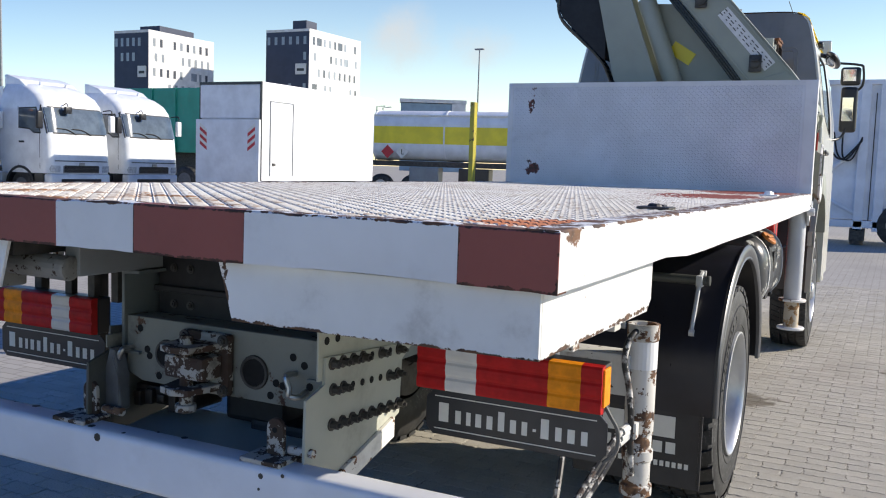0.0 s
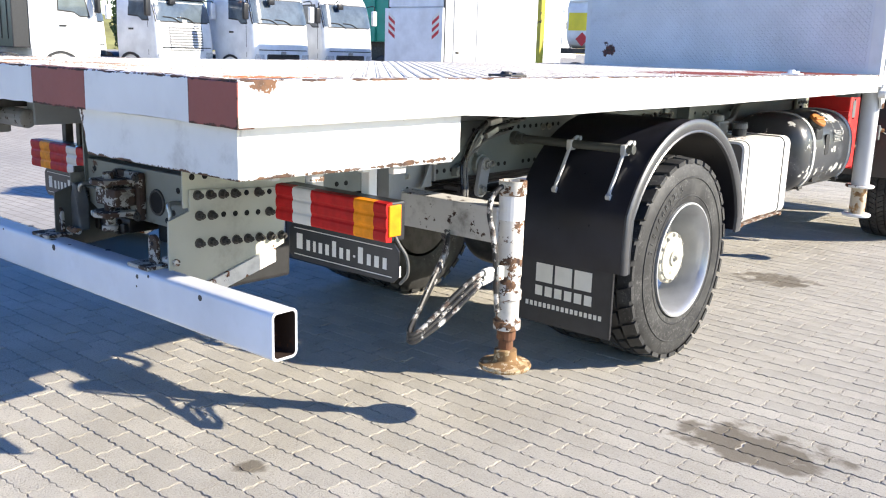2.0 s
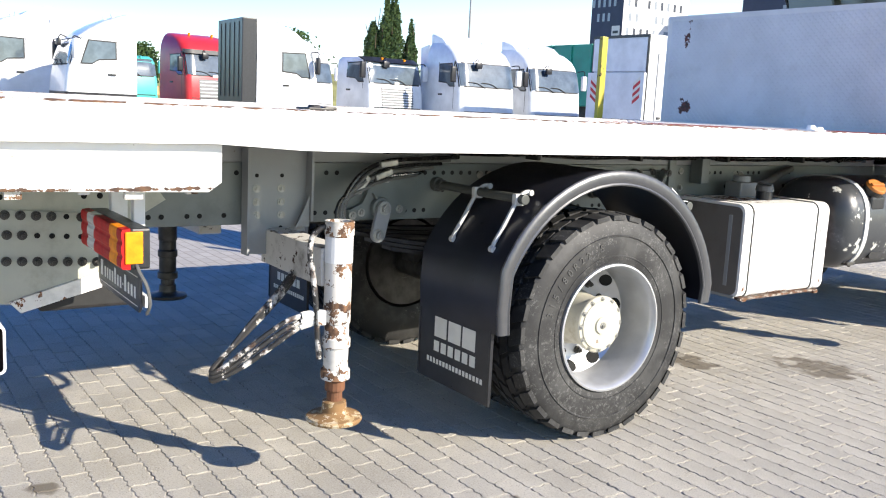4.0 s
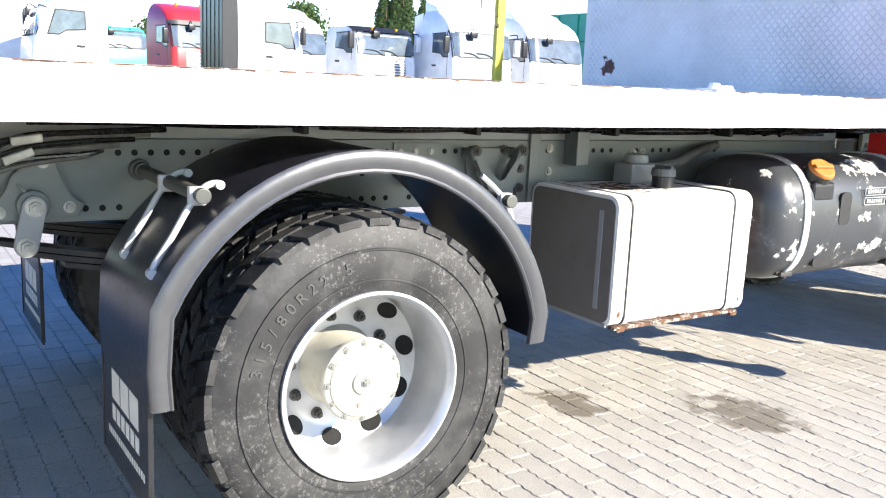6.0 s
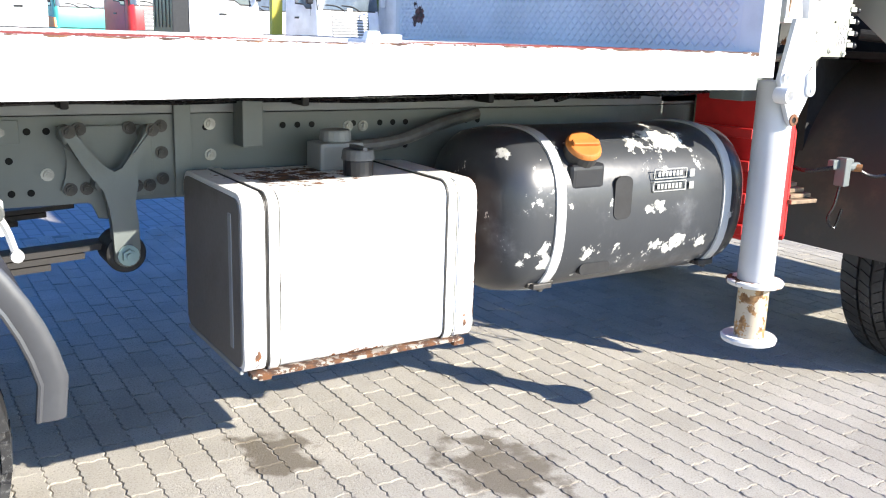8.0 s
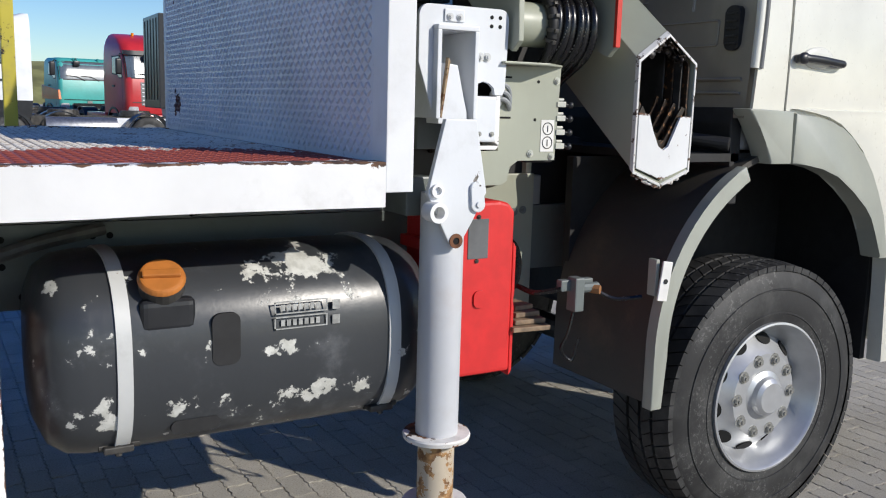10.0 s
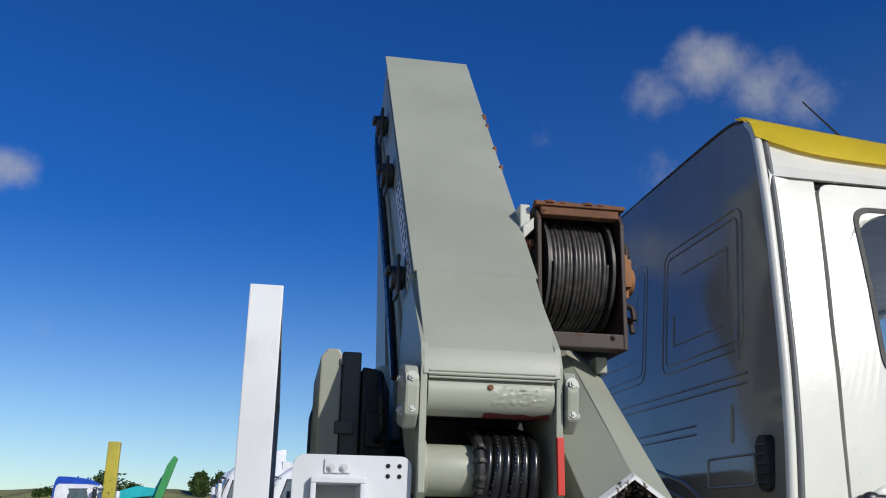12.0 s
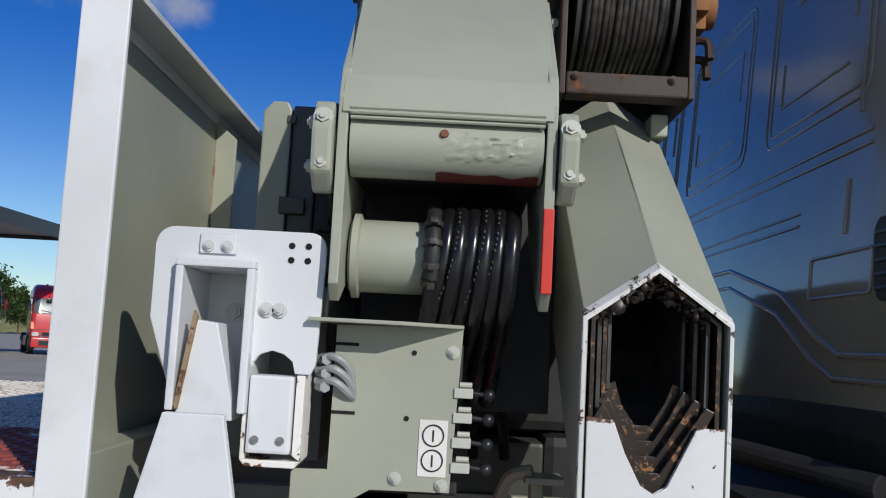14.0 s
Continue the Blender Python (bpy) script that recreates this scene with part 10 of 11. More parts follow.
def tanker():
    """Local x runs along the trailer; the near side is -y."""
    top = thing("tanker_trailer", "white tank trailer with a yellow band", "trailer", at=Matrix.Translation((-19.3, 33.2, 0)) @ Matrix.Rotation(radians(7), 4, "Z") @ Matrix.Scale(1.16, 4))
    bm = B()
    sec = round_rect(0.0, 2.4, 1.55, 3.45, 0.55, 6)
    prism(bm, sec, "x", 0.0, 11.5)
    tank = part("tank", bm, BODY_WHITE, top, "rounded white tank", 40)
    bm = B()
    box(bm, 0.0, 11.5, -0.012, 0.02, 2.18, 2.83)
    part("band", bm, YELLOW, tank, "broad yellow band")
    bm = B()
    box(bm, 0.0, 11.5, 0.04, 0.3, 3.22, 3.28, 0.01)
    part("rail", bm, LABEL_WHITE, tank)
    for x in (0.0, 2.9, 5.8, 8.7, 11.4):
        bm = B()
        prism(bm, round_rect(-0.02, 2.42, 1.53, 3.47, 0.56, 6), "x", x - 0.02, x + 0.04)
        part("hoop", bm, BODY_WHITE, tank, "", 40)
    diamond(tank, 0.62, 0.0, 1.86, 0.26, SIGN_RED)
    d = diamond(tank, 1.22, 0.0, 1.86, 0.26, LABEL_WHITE)
    bm = B()
    box(bm, 1.19, 1.22, -0.026, -0.02, 1.76, 1.96)
    box(bm, 1.19, 1.30, -0.026, -0.02, 1.76, 1.79)
    part("sign_mark", bm, PLATE_BLACK, d)
    bm = B()
    box(bm, -0.9, 11.4, 0.1, 2.3, 1.32, 1.52, 0.02)
    part("frame", bm, DARK_STEEL, top)
    for k in range(5):
        bm = B()
        x = 1.5 + 2.0 * k
        box(bm, x, x + 1.2, 0.05, 0.6, 0.7, 1.3, 0.05)
        part("locker", bm, PLATE_BLACK if k % 2 else BRACKET_GREY, top)
    for x in (0.3, 1.6, 9.5, 10.7):
        bm = B()
        lathe(bm, [(0.28, -0.01), (0.36, 0.0), (0.46, 0.015), (0.5, 0.05), (0.5, 0.26), (0.46, 0.30), (0.28, 0.30)], (x, 0.1, 0.5), "y", 28, closed=True)
        w = part("wheel", bm, RUBBER, top, "", 40)
        bm = B()
        lathe(bm, [(0.29, 0.02), (0.2, 0.08), (0.002, 0.05), (0.002, 0.2), (0.28, 0.2)], (x, 0.1, 0.5), "y", 20)
        part("rim", bm, RIM_SILVER, w, "", 35)
    for y in (0.5, 1.1):
        bm = B()
        tube(bm, [(-0.10, y, 1.5), (-0.10, y, 3.6), (0.25, y, 3.62)], 0.025, 6, smooth=False)
        part("ladder_rail", bm, STEEL, top)
    for k in range(6):
        bm = B()
        tube(bm, [(-0.10, 0.5, 1.7 + 0.3 * k), (-0.10, 1.1, 1.7 + 0.3 * k)], 0.018, 6)
        part("ladder_rung", bm, STEEL, top)
    bm = B()
    tube(bm, [(-0.4, 0.3, 1.5), (-0.4, 0.3, 2.9), (0.0, 0.3, 2.9)], 0.03, 6, smooth=False)
    part("pipe", bm, BODY_WHITE, top)


tanker()


def far_trailer():
    top = thing("white_trailer", "white trailer with diagonal struts and cables", "trailer", at=at(0.0, 22.6, 0))
    bm = B()
    box(bm, 0.2, 5.2, 0.10, 2.5, 0.62, 3.97, 0.02)
    body = part("body", bm, BODY_WHITE, top, "white panelled side")
    bm = B()
    box(bm, 0.15, 5.25, 0.0, 2.5, 3.90, 4.02, 0.02)
    part("roof_edge", bm, BODY_WHITE, body)
    for x in (1.02, 1.45, 3.4):
        bm = B()
        box(bm, x - 0.11, x + 0.11, 0.0, 0.12, 0.34, 3.92, 0.015)
        part("post", bm, BODY_WHITE, body)
    bm = B()
    box(bm, 1.24, 1.26, 0.08, 0.12, 0.4, 3.7)
    part("panel_gap", bm, BLACK_MATT, body)
    for z0, z1 in ((1.45, 1.95), (1.15, 0.75)):
        bm = B()
        cyl(bm, (0.0, 0.06, z0 + 0.1), (0.98, 0.06, z1 + 0.45 if z1 > z0 else z1), 0.05, seg=8)
        part("strut", bm, BODY_WHITE, body)
    for k in range(3):
        bm = B()
        tube(bm, [(0.15 + 0.2 * k, 0.02, 2.75), (0.35 + 0.12 * k, -0.05, 2.25 - 0.05 * k), (0.6 + 0.1 * k, -0.05, 2.10), (1.0, 0.0, 2.55 + 0.04 * k)], 0.022, 6)
        part("cable", bm, BLACK_MATT, body, "hanging black cable")
    bm = B()
    box(bm, -0.2, 1.6, 0.0, 0.5, 0.42, 0.60, 0.02)
    part("beam", bm, BODY_WHITE, top)
    bm = B()
    box(bm, 0.85, 1.2, 0.0, 0.35, 0.10, 0.40, 0.01)
    cyl(bm, (1.02, 0.17, 0.0), (1.02, 0.17, 0.12), 0.16, seg=14)
    part("support_leg", bm, DARK_STEEL, top)
    bm = B()
    lathe(bm, [(0.3, -0.01), (0.4, 0.0), (0.5, 0.02), (0.52, 0.06), (0.52, 0.3), (0.3, 0.3)], (1.95, -0.02, 0.52), "y", 28, closed=True)
    w = part("wheel", bm, RUBBER, top, "", 40)
    bm = B()
    lathe(bm, [(0.31, 0.01), (0.2, 0.08), (0.002, 0.05), (0.002, 0.2), (0.30, 0.2)], (1.95, -0.02, 0.52), "y", 20)
    part("rim", bm, RIM_SILVER, w, "", 35)


far_trailer()


def bucket():
    """A digging bucket lying open side up; its length runs along y."""
    top = thing("excavator_bucket", "worn orange excavator bucket with a paper label", "excavator bucket", at=Matrix.Translation((-15.3, 5.05, 0)) @ Matrix.Diagonal((1.0, 1.25, 0.93, 1.0)) @ Matrix.Translation((0, -5.085, 0)))
    prof = [(0.35, 1.16), (0.42, 1.05), (0.35, 0.35), (0.15, 0.08), (-0.3, 0.0), (-0.62, 0.12), (-0.72, 0.5), (-0.60, 1.05), (-0.55, 1.12)]
    inner = [(x * 0.93 - 0.01, z * 0.93 + 0.05) for x, z in prof]
    bm = B()
    outer = prof + inner[::-1]
    n = len(prof)
    lo = [bm.verts.new((x, 4.50, z)) for x, z in outer]
    hi = [bm.verts.new((x, 5.66, z)) for x, z in outer]
    m2 = 2 * n
    for k in range(m2):
        bm.faces.new((lo[k], lo[(k + 1) % m2], hi[(k + 1) % m2], hi[k]))
    for k in range(n - 1):
        for row in (lo, hi):
            bm.faces.new((row[k], row[k + 1], row[m2 - 2 - k], row[m2 - 1 - k]))
    part("shell", bm, BUCKET_ORANGE, top, "curved orange bucket shell")
    for y in (4.46, 5.66):
        bm = B()
        vs = [(x * 1.03, z * 1.01) for x, z in prof]
        a = [bm.verts.new((x, y, z)) for x, z in vs]
        b = [bm.verts.new((x, y + 0.05, z)) for x, z in vs]
        bm.faces.new(a)
        bm.faces.new(b[::-1])
        for k in range(n):
            bm.faces.new((a[k], a[(k + 1) % n], b[(k + 1) % n], b[k]))
        part("side_plate", bm, BUCKET_ORANGE, top)
    bm = B()
    box(bm, 0.36, 0.46, 4.46, 5.71, 1.03, 1.17, 0.015)
    part("lip", bm, BUCKET_ORANGE, top, "thick worn lip")
    for y in (5.18, 5.52):
        bm = B()
        vs = [(0.42, 0.9), (0.45, 1.32), (0.30, 1.45), (0.05, 1.45), (-0.15, 1.3), (-0.5, 1.0)]
        a = [bm.verts.new((x, y, z)) for x, z in vs]
        b = [bm.verts.new((x, y + 0.06, z)) for x, z in vs]
        bm.faces.new(a)
        bm.faces.new(b[::-1])
        for k in range(6):
            bm.faces.new((a[k], a[(k + 1) % 6], b[(k + 1) % 6], b[k]))
        part("hanger_ear", bm, BUCKET_ORANGE, top, "upright hanger ear")
    for x, z in ((0.30, 1.34), (-0.05, 1.30)):
        bm = B()
        cyl(bm, (x, 5.15, z), (x, 5.62, z), 0.055, seg=16, bevel=0.008)
        part("pin", bm, RUSTY, top)
    bm = B()
    prism(bm, [(5.20, 1.05), (5.20, 1.42), (5.26, 1.50), (5.40, 1.47), (5.62, 1.40), (5.78, 1.18), (5.84, 0.85), (5.84, 0.45), (5.70, 0.40)], "x", 0.40, 0.455, 0.01)
    part("cheek_plate", bm, BUCKET_ORANGE, top, "worn orange cheek plate")
    bm = B()
    prism(bm, [(0.456, 1.12), (0.47, 1.12), (0.47, 1.27), (0.456, 1.27)], "y", 5.36, 5.50)
    part("paper_label", bm, LABEL_WHITE, top, "white paper label")


bucket()


def digger_arm():
    top = thing("excavator", "teal and green excavators with raised arms", "excavator", at=at(-77.0, -4.5, 0))
    for dy, mt, zt, lean in ((-0.2, DIGGER_TEAL, 5.6, 1.6), (0.6, DIGGER_GREEN, 6.6, 1.3)):
        bm = B()
        prism(bm, [(dy - 1.0, 0.9), (dy - 0.4, 0.8), (dy + lean, zt), (dy + lean - 0.3, zt + 0.2), (dy + lean - 0.8, zt - 0.6)], "x", dy - 0.3, dy + 0.3, 0.06)
        part("stick", bm, mt, top)
        bm = B()
        prism(bm, [(dy - 1.9, 0.1), (dy - 0.2, 0.0), (dy + 0.1, 0.9), (dy - 0.6, 1.5), (dy - 1.3, 1.1)], "x", dy - 0.7, dy + 0.7, 0.05)
        part("bucket", bm, mt, top)
    bm = B()
    prism(bm, [(-3.4, 3.6), (-3.2, 3.1), (0.6, 3.6), (0.7, 4.1), (-1.2, 4.3)], "x", -0.35, 0.35, 0.06)
    part("boom", bm, DIGGER_TEAL, top)
    bm = B()
    box(bm, -1.2, 1.2, -5.2, -2.8, 1.2, 3.2, 0.15)
    part("body", bm, DIGGER_TEAL, top)
    bm = B()
    box(bm, -1.3, 1.3, -5.4, -2.6, 0.0, 1.1, 0.3, 3)
    part("track", bm, DARK_STEEL, top)


digger_arm()


def dumper():
    top = thing("dump_truck", "rusty brown and yellow dumper far off", "dump truck", at=at(-82.0, -1.2, 0))
    bm = B()
    prism(bm, [(-2.6, 1.9), (2.0, 1.6), (2.5, 3.1), (-2.4, 3.25)], "x", -1.4, 1.4, 0.08)
    part("skip", bm, RUST_ORANGE, top)
    bm = B()
    box(bm, -1.0, 1.0, -1.0, 3.0, 0.7, 1.7, 0.1)
    part("chassis", bm, DIGGER_YELLOW, top)
    bm = B()
    box(bm, -1.1, 1.1, -3.5, -2.4, 0.9, 2.9, 0.12)
    part("cab", bm, DIGGER_YELLOW, top)
    for y in (-1.7, 1.6):
        simple_wheel(top, 1.5, y, 1, 0.85, 0.6, DIGGER_YELLOW)
        simple_wheel(top, -1.5, y, -1, 0.85, 0.6, DIGGER_YELLOW)


dumper()


def car():
    top = thing("parked_van", "small dark van beside the blue tractor", "van", at=at(-43.0, -1.7, -20))
    bm = B()
    prism(bm, [(0.0, 0.4), (0.05, 0.85), (-0.9, 1.1), (-1.5, 1.75), (-3.9, 1.8), (-4.1, 0.9), (-4.0, 0.4)], "x", -0.85, 0.85, 0.08, 3)
    part("body", bm, PLATE_BLACK, top, "", 40)
    bm = B()
    prism(bm, [(-1.0, 1.15), (-1.5, 1.65), (-2.6, 1.68), (-2.6, 1.15)], "x", -0.86, 0.86, 0.02)
    part("window", bm, TINTED, top)
    for s in (-1, 1):
        for y in (-0.8, -3.3):
            simple_wheel(top, s * 0.85, y, s, 0.33, 0.2)


car()


# ---------------------------------------------------------------- towers and offices
def tower(name, x, y, wide_dark, wide_light, height, seed, label, rooftop):
    """Corner at (x, y): the -y face is painted dark as shaded, the +x face light as sunlit."""
    rnd = random.Random(seed)
    top = thing(name, label, "building", "office towers", at=Matrix.Translation((x, y, 0)))
    bm = B()
    box(bm, -wide_dark, 0, 0, wide_light, 0, height)
    for f in bm.faces:
        f.material_index = 1 if f.calc_center_median().x > -0.01 else 0
    part("wall", bm, [TOWER_DARK, TOWER_LIGHT], top)
    bm = B()
    for x0, x1, y0, y1 in ((-wide_dark, 0, -0.05, 0.35), (-0.35, 0.05, 0.35, wide_light), (-wide_dark, -wide_dark + 0.4, 0.35, wide_light), (-wide_dark + 0.4, -0.35, wide_light - 0.4, wide_light)):
        box(bm, x0, x1, y0, y1, height, height + 0.7)
    part("parapet", bm, TOWER_LIGHT, top)
    bm = B()
    x0, x1, y0, y1, h = rooftop
    box(bm, x0, x1, y0, y1, height, height + h)
    part("roof_plant", bm, [TOWER_DARK], top)
    shapes = {}
    rows = 8

    def window(px, py, z, w, h, facing, mt):
        key = (w, h, facing, mt.name)
        if key not in shapes:
            bm = B()
            if facing == "y":
                box(bm, -w / 2, w / 2, -0.06, 0.10, 0, h)
            else:
                box(bm, -0.10, 0.06, -w / 2, w / 2, 0, h)
            ob = part("window", bm, mt, top)
            shapes[key] = ob.data
        else:
            ob = new("window", shapes[key])
            ob.parent = top
        ob.location = (px, py, z)

    for r in range(rows):
        z = height - 3.4 - r * (height - 3.0) / rows
        cols = 9
        for c in range(cols):
            if rnd.random() < 0.16:
                continue
            u = wide_light * (c + 0.8 + (0.25 if r % 2 else 0)) / (cols + 1)
            big = rnd.random() < 0.16
            window(0, u, z, 2.2 if big else 0.9, 2.1, "x", TOWER_GLASS_DARK if rnd.random() < 0.35 else TOWER_GLASS)
        for c in range(6):
            if rnd.random() < (0.25 if r == 0 else 0.72):
                continue
            window(-wide_dark * (c + 0.6) / 6, 0, z, 0.9, 2.1, "y", TOWER_GLASS)
    bm = B()
    box(bm, -wide_dark * 0.30, -wide_dark * 0.06, -0.25, -0.02, height - 11.5, height - 8.6)
    sign = part("sign", bm, LABEL_WHITE, top, "small white sign board")
    bm = B()
    box(bm, -wide_dark * 0.26, -wide_dark * 0.10, -0.30, -0.25, height - 10.6, height - 9.9)
    part("sign_bar", bm, PLATE_BLACK, sign)


def polar(az, dist, ex=1.84, ey=-1.69):
    a = radians(az)
    return ex - dist * math.sin(a), ey + dist * math.cos(a)


tx, ty = polar(44.8, 250)
tower("office_tower", tx, ty, 12.2, 25.0, 33.6, 3, "office tower, shaded face painted dark and sunlit face pale", (-9.0, -2.0, 6.0, 19.0, 2.6))
tx, ty = polar(35.3, 250)
tower("office_tower", tx, ty, 14.5, 26.0, 36.6, 8, "second office tower with a small white sign", (-6.0, -1.5, 0.6, 5.5, 3.0))


def low_office():
    x, y = polar(27.5, 240)
    top = thing("office_block", "long grey-blue office block far off", "building", at=at(x, y, 27.5))
    bm = B()
    box(bm, -8.5, 8.5, 0, 12, 0, 17.8)
    part("wall", bm, OFFICE_BLUE, top)
    bm = B()
    box(bm, -8.8, 8.8, -0.4, 12, 18.0, 18.9)
    part("roof", bm, TOWER_LIGHT, top)
    for k in range(4):
        bm = B()
        box(bm, -8.4, 8.4, -0.25, 0.0, 4 + 3.4 * k, 4.7 + 3.4 * k)
        part("spandrel", bm, TOWER_LIGHT, top)
    bm = B()
    box(bm, 5.0, 8.6, -0.5, 0.0, 6.0, 17.9)
    part("stair_tower", bm, TOWER_LIGHT, top)


low_office()


def mast(x, y, h, r, label, lamp=True):
    top = thing("light_mast", label, "lamp post", "light masts", at=Matrix.Translation((x, y, 0)))
    bm = B()
    cyl(bm, (0, 0, 0), (0, 0, h), r, r * 0.55, seg=12)
    part("pole", bm, BRACKET_GREY, top)
    bm = B()
    if lamp:
        box(bm, -0.6, 0.6, -0.18, 0.18, h - 0.02, h + 0.16, 0.04)
    else:
        cyl(bm, (0, 0, h), (0, 0, h + 0.3), 0.06, seg=8)
    part("lamp_head", bm, BRACKET_GREY, top)


mx, my = polar(24.7, 110)
mast(mx, my, 15.6, 0.13, "tall grey yard light mast")
mx, my = polar(55.0, 75, 4.09, 0.34)
mast(mx, my, 16.0, 0.12, "thin grey mast behind the lorries", False)


# ---------------------------------------------------------------- trees
def tree(name, x, y, h, shape, seed, label, leaf=None, count=2600, size=0.22, z=0.0):
    """Tapered trunk, limbs, and a crown of many small leaf sprays in clumps."""
    rnd = random.Random(seed)
    top = thing(name, label, "tree", "yard trees", at=Matrix.Translation((x, y, z)))
    bm = B()
    r0 = h * 0.022
    cyl(bm, (0, 0, -0.1), (0.03 * h, 0, h * 0.55), r0, r0 * 0.5, seg=10)
    clumps = []
    n = 26
    for k in range(n):
        a = 2.4 * k + rnd.uniform(-0.4, 0.4)
        f = (k + 0.5) / n
        if shape == "poplar":
            zz = h * (0.10 + 0.88 * f)
            rr = h * 0.115 * (1.0 - (2 * f - 0.75) ** 2 * 0.42) * rnd.uniform(0.5, 1.0)
            cr = h * 0.06 * rnd.uniform(0.7, 1.2) * (1.2 - 0.65 * f)
        else:
            zz = h * (0.32 + 0.60 * f)
            rr = h * 0.34 * math.sin(math.pi * (0.15 + 0.8 * f)) * rnd.uniform(0.45, 1.0)
            cr = h * 0.13 * rnd.uniform(0.7, 1.2)
        p = Vector((rr * math.cos(a), rr * math.sin(a), zz))
        clumps.append((p, cr))
        if k % 2 == 0:
            cyl(bm, (0, 0, zz * 0.62), p, r0 * 0.35, r0 * 0.1, seg=6)
    part("trunk", bm, BARK, top, "", 40)
    verts, faces = [], []
    spires = [(rnd.uniform(-0.055, 0.055) * h, rnd.uniform(-0.055, 0.055) * h, rnd.uniform(0.72, 1.0)) for k in range(7)]
    for k in range(count):
        if shape == "poplar":
            sx, sy, sh = spires[k % 7]
            t = rnd.random() ** 0.8
            wide = h * 0.062 * math.sin(math.pi * min(1.0, 0.12 + 0.88 * t ** 0.75)) ** 0.7 * (1 + 0.35 * math.sin(23 * t + k % 7))
            a, r = rnd.uniform(0, 2 * math.pi), wide * rnd.random() ** 0.4
            q = Vector((sx * (1 - 0.5 * t) + r * math.cos(a), sy * (1 - 0.5 * t) + r * math.sin(a), h * (0.08 + 0.92 * t * sh)))
        else:
            p, cr = clumps[rnd.randrange(n)]
            d = Vector((rnd.gauss(0, 1), rnd.gauss(0, 1), rnd.gauss(0, 1)))
            q = p + d.normalized() * cr * (0.3 + abs(rnd.gauss(0.45, 0.35)))
        u = Vector((rnd.gauss(0, 1), rnd.gauss(0, 1), rnd.gauss(0, 1))).normalized()
        v = u.orthogonal().normalized()
        s = size * rnd.uniform(0.6, 1.3)
        b = len(verts)
        verts += [q - u * s, q + v * s * 0.5, q + u * s, q - v * s * 0.5]
        faces.append((b, b + 1, b + 2, b + 3))
    me = bpy.data.meshes.new("crown")
    me.from_pydata(verts, [], faces)
    me.materials.append(leaf or LEAF)
    crown = new("crown", me)
    crown.parent = top
    tagged(crown, "uneven leafy crown", kind="stuff")


for k, (az, h) in enumerate(((60.85, 10.3), (60.25, 10.9), (59.7, 11.0), (58.7, 9.2))):
    px, py = polar(az, 80, 4.09, 0.34)
    tree("poplar", px, py, h, "poplar", 20 + k, "slender dark green poplar", LEAF_DARK, 5200, 0.17)
for k, (az, d, h) in enumerate(((65.8, 82, 7.6), (67.2, 90, 7.0), (74.6, 100, 6.4))):
    px, py = polar(az, d, 4.09, 0.34)
    tree("tree", px, py, h, "round", 40 + k, "round leafy tree behind the lorries")
for k, (az, d, h, z) in enumerate(((99.9, 140, 8.0, 0), (98.3, 145, 6.6, 0), (94.6, 150, 4.6, 4.2), (93.4, 152, 4.6, 4.2), (92.0, 150, 4.2, 4.2), (116.2, 130, 8.4, 0), (114.9, 135, 6.2, 0), (103.0, 150, 5.8, 0), (106.0, 150, 5.4, 0), (110.0, 150, 6.0, 0))):
    px, py = polar(az, d, 3.57, 5.77)
    tree("tree", px, py, h, "round", 60 + k, "leafy tree on the far edge of the yard", None, 1800, 0.34, z)


def canopy():
    top = thing("yard_canopy", "flat canopy roof with dark fascia on posts", "canopy", at=Matrix.Translation((-37.0, -23.0, 0)))
    bm = B()
    box(bm, -6, 6, -10, 10, 6.15, 6.45, 0.02)
    part("roof", bm, BRACKET_GREY, top)
    for name, d in (("fascia", (6.0, 6.12, -10, 10)), ("fascia", (-6.12, -6.0, -10, 10)), ("fascia", (-6, 6, 10.0, 10.12)), ("fascia", (-6, 6, -10.12, -10.0))):
        part(name, box(B(), *d, 5.95, 6.6), PLATE_BLACK, top, "dark fascia board")
    for x in (-5, 5):
        for y in (-9, 0):
            part("post", cyl(B(), (x, y, 0), (x, y, 6.2), 0.15, seg=14), BRACKET_GREY, top)


canopy()


def grass_bank():
    rnd = random.Random(5)
    bm = B()
    rows = []
    for j in range(61):
        y = -120 + 5.0 * j
        hgt = 6.0 + 0.5 * math.sin(j * 0.7) + rnd.uniform(-0.2, 0.2)
        rows.append([bm.verts.new((px, y, pz)) for px, pz in ((-128, -0.3), (-134, 1.6), (-142, hgt * 0.75), (-150, hgt), (-170, hgt * 0.9), (-190, -0.3))])
    for a, b in zip(rows, rows[1:]):
        for k in range(5):
            bm.faces.new((a[k], a[k + 1], b[k + 1], b[k]))
    tagged(part("grass_bank", bm, EARTH, None, "", 60), "dry grassy bank along the edge of the yard", "grass bank", kind="structure")


grass_bank()

# ---------------------------------------------------------------- ground
bm = B()
box(bm, -600, 600, -600, 600, -0.5, -0.012)
tagged(part("ground", bm, GROUND), "concrete block paving of a vehicle yard", "ground", kind="structure")


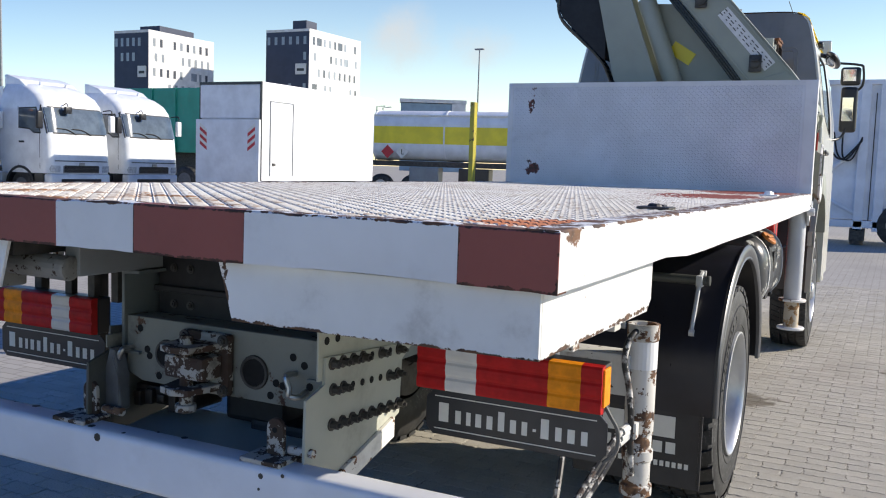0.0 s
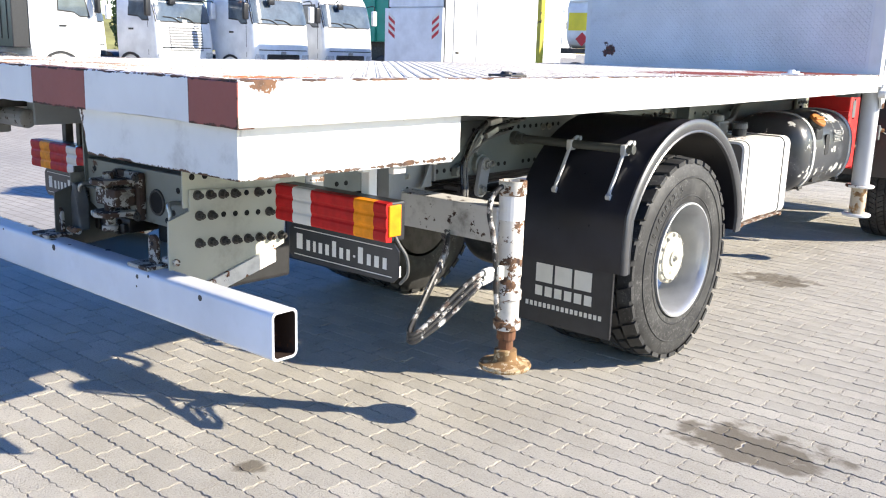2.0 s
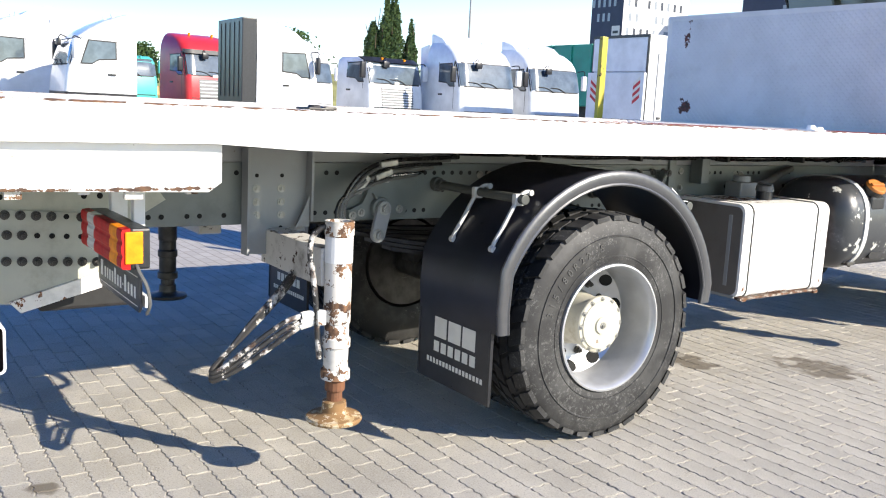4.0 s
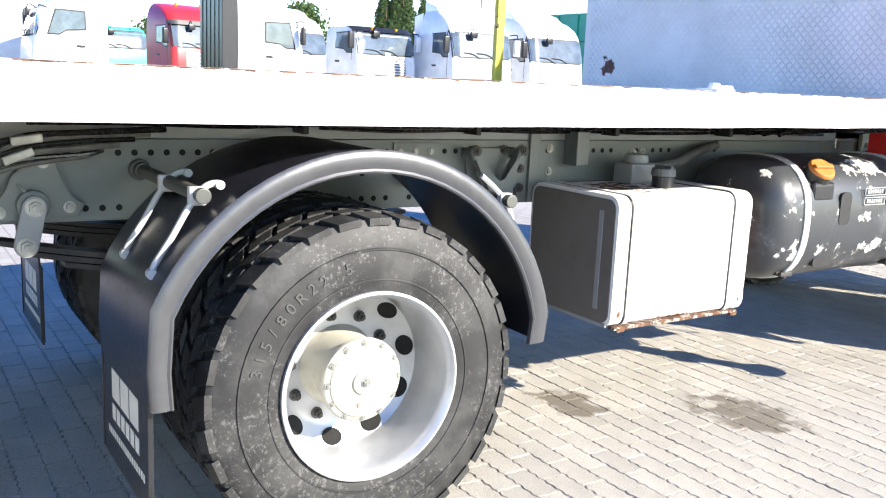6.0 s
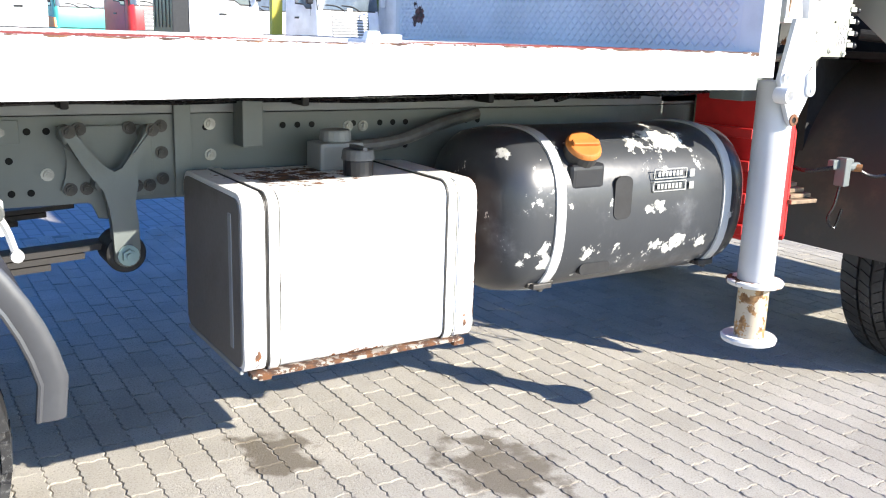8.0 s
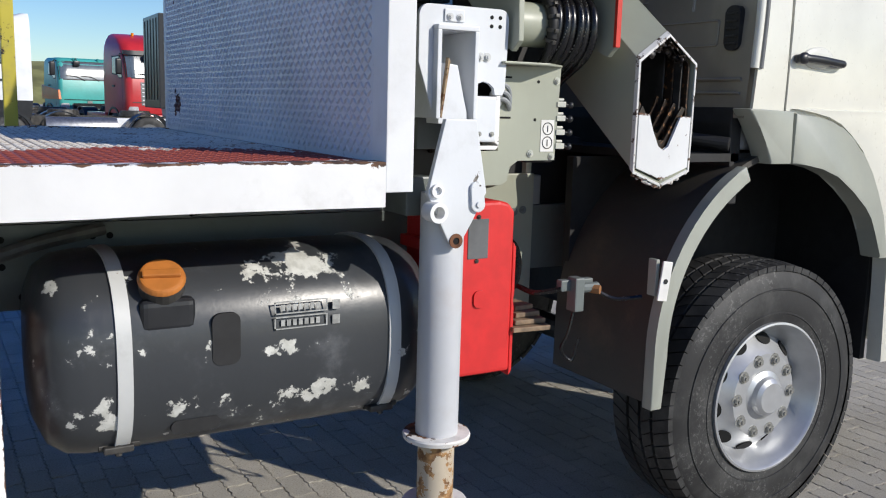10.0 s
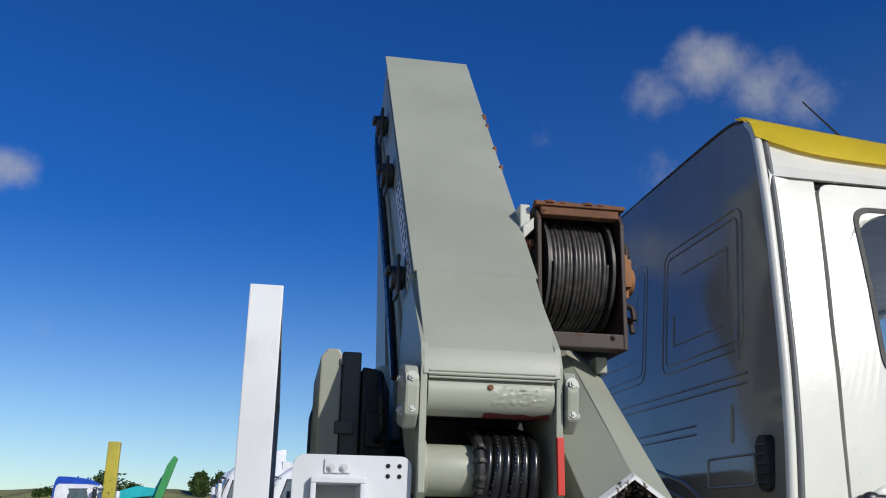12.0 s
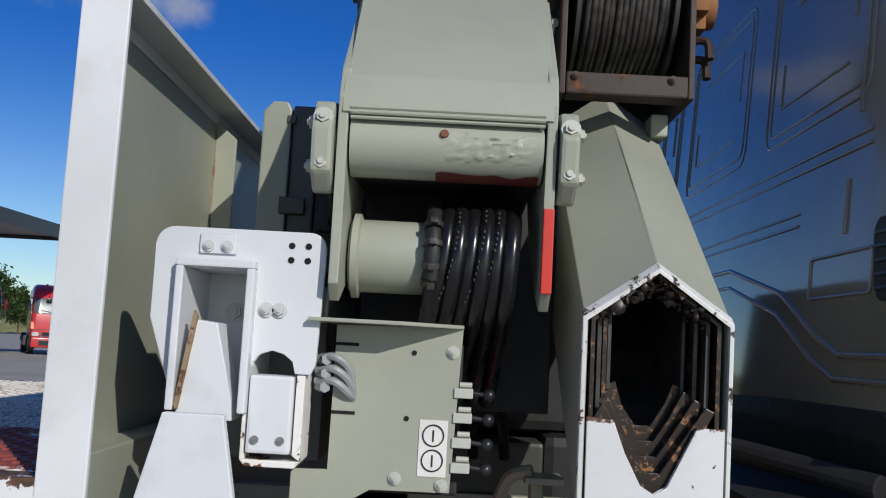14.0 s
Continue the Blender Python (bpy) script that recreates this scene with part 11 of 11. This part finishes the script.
def paving():
    rnd = random.Random(11)
    cw, ch = 0.212, 0.107
    X0, X1, Y0, Y1 = -3.6, 5.0, -3.6, 13.0
    bm = B()
    box(bm, X0, X1, Y0, Y1, -0.4, -0.0055)
    bed = tagged(part("paving", bm, SAND), "warm grey concrete block paving with sandy joints", "paving", kind="structure")
    near, rest_v, rest_f = [], [], []

    def wave(u, step, amp):
        """A blunt zigzag shared by neighbouring blocks."""
        f = (u / step) % 1.0
        return amp * (4 * abs(f - 0.5) - 1)

    def block_mesh(k):
        r = random.Random(100 + k)
        w, d, gap = cw / 2, ch / 2, 0.0024
        us = [-w + cw * t / 8 for t in range(9)]
        edge = [(u, -d + wave(u, cw / 4, 0.0048) + gap) for u in us]
        edge += [(w + wave(v, ch / 2, 0.005), v) for v in (-d * 0.5, 0.0, d * 0.5)]
        edge += [(u, d + wave(u, cw / 4, 0.0048) - gap) for u in us[::-1]]
        edge += [(-w + wave(v, ch / 2, 0.005), v) for v in (d * 0.5, 0.0, -d * 0.5)]
        edge = [(x * (1 - gap / w) + r.uniform(-0.0016, 0.0016), y + r.uniform(-0.0016, 0.0016)) for x, y in edge]
        lo = [(x, y, -0.02) for x, y in edge]
        mid = [(x, y, -0.0030) for x, y in edge]
        hi = [(x * 0.978, y * 0.955, r.uniform(-0.0008, 0.0)) for x, y in edge]
        n = len(edge)
        fs = [tuple(range(2 * n, 3 * n))]
        for k in range(n):
            q = (k + 1) % n
            fs += [(k, q, n + q, n + k), (n + k, n + q, 2 * n + q, 2 * n + k)]
        return lo + mid + hi, fs

    shapes = [block_mesh(k) for k in range(8)]
    data = []
    for k, (v, f) in enumerate(shapes):
        me = bpy.data.meshes.new("paver")
        me.from_pydata(v, [], f)
        me.materials.append(PAVER)
        data.append(me)
    rows, cols = int((Y1 - Y0) / ch), int((X1 - X0) / cw)
    for j in range(rows):
        for i in range(cols):
            x = X0 + cw * (i + 0.5 + (0.5 if j % 2 else 0.0)) + rnd.uniform(-0.003, 0.003)
            y = Y0 + ch * (j + 0.5) + rnd.uniform(-0.002, 0.002)
            if x > X1 - 0.1:
                continue
            k, turn = rnd.randrange(8), 0.0
            z = rnd.uniform(-0.0018, 0.0012)
            c, s = math.cos(turn), math.sin(turn)
            if 1.05 < x < 2.9 and 2.6 < y < 6.6 and len(near) < 290:
                ob = new("paver", data[k])
                ob.parent = bed
                ob.matrix_world = Matrix.Translation((x, y, z)) @ Matrix.Rotation(turn, 4, "Z")
                near.append(ob)
            else:
                b = len(rest_v)
                rest_v += [(x + c * px - s * py, y + s * px + c * py, z + pz) for px, py, pz in shapes[k][0]]
                rest_f += [tuple(b + q for q in f) for f in shapes[k][1]]
    me = bpy.data.meshes.new("paver_field")
    me.from_pydata(rest_v, [], rest_f)
    me.materials.append(PAVER_REST)
    ob = new("paver_field", me)
    ob.parent = bed
    tagged(ob, "", kind="stuff")
paving()
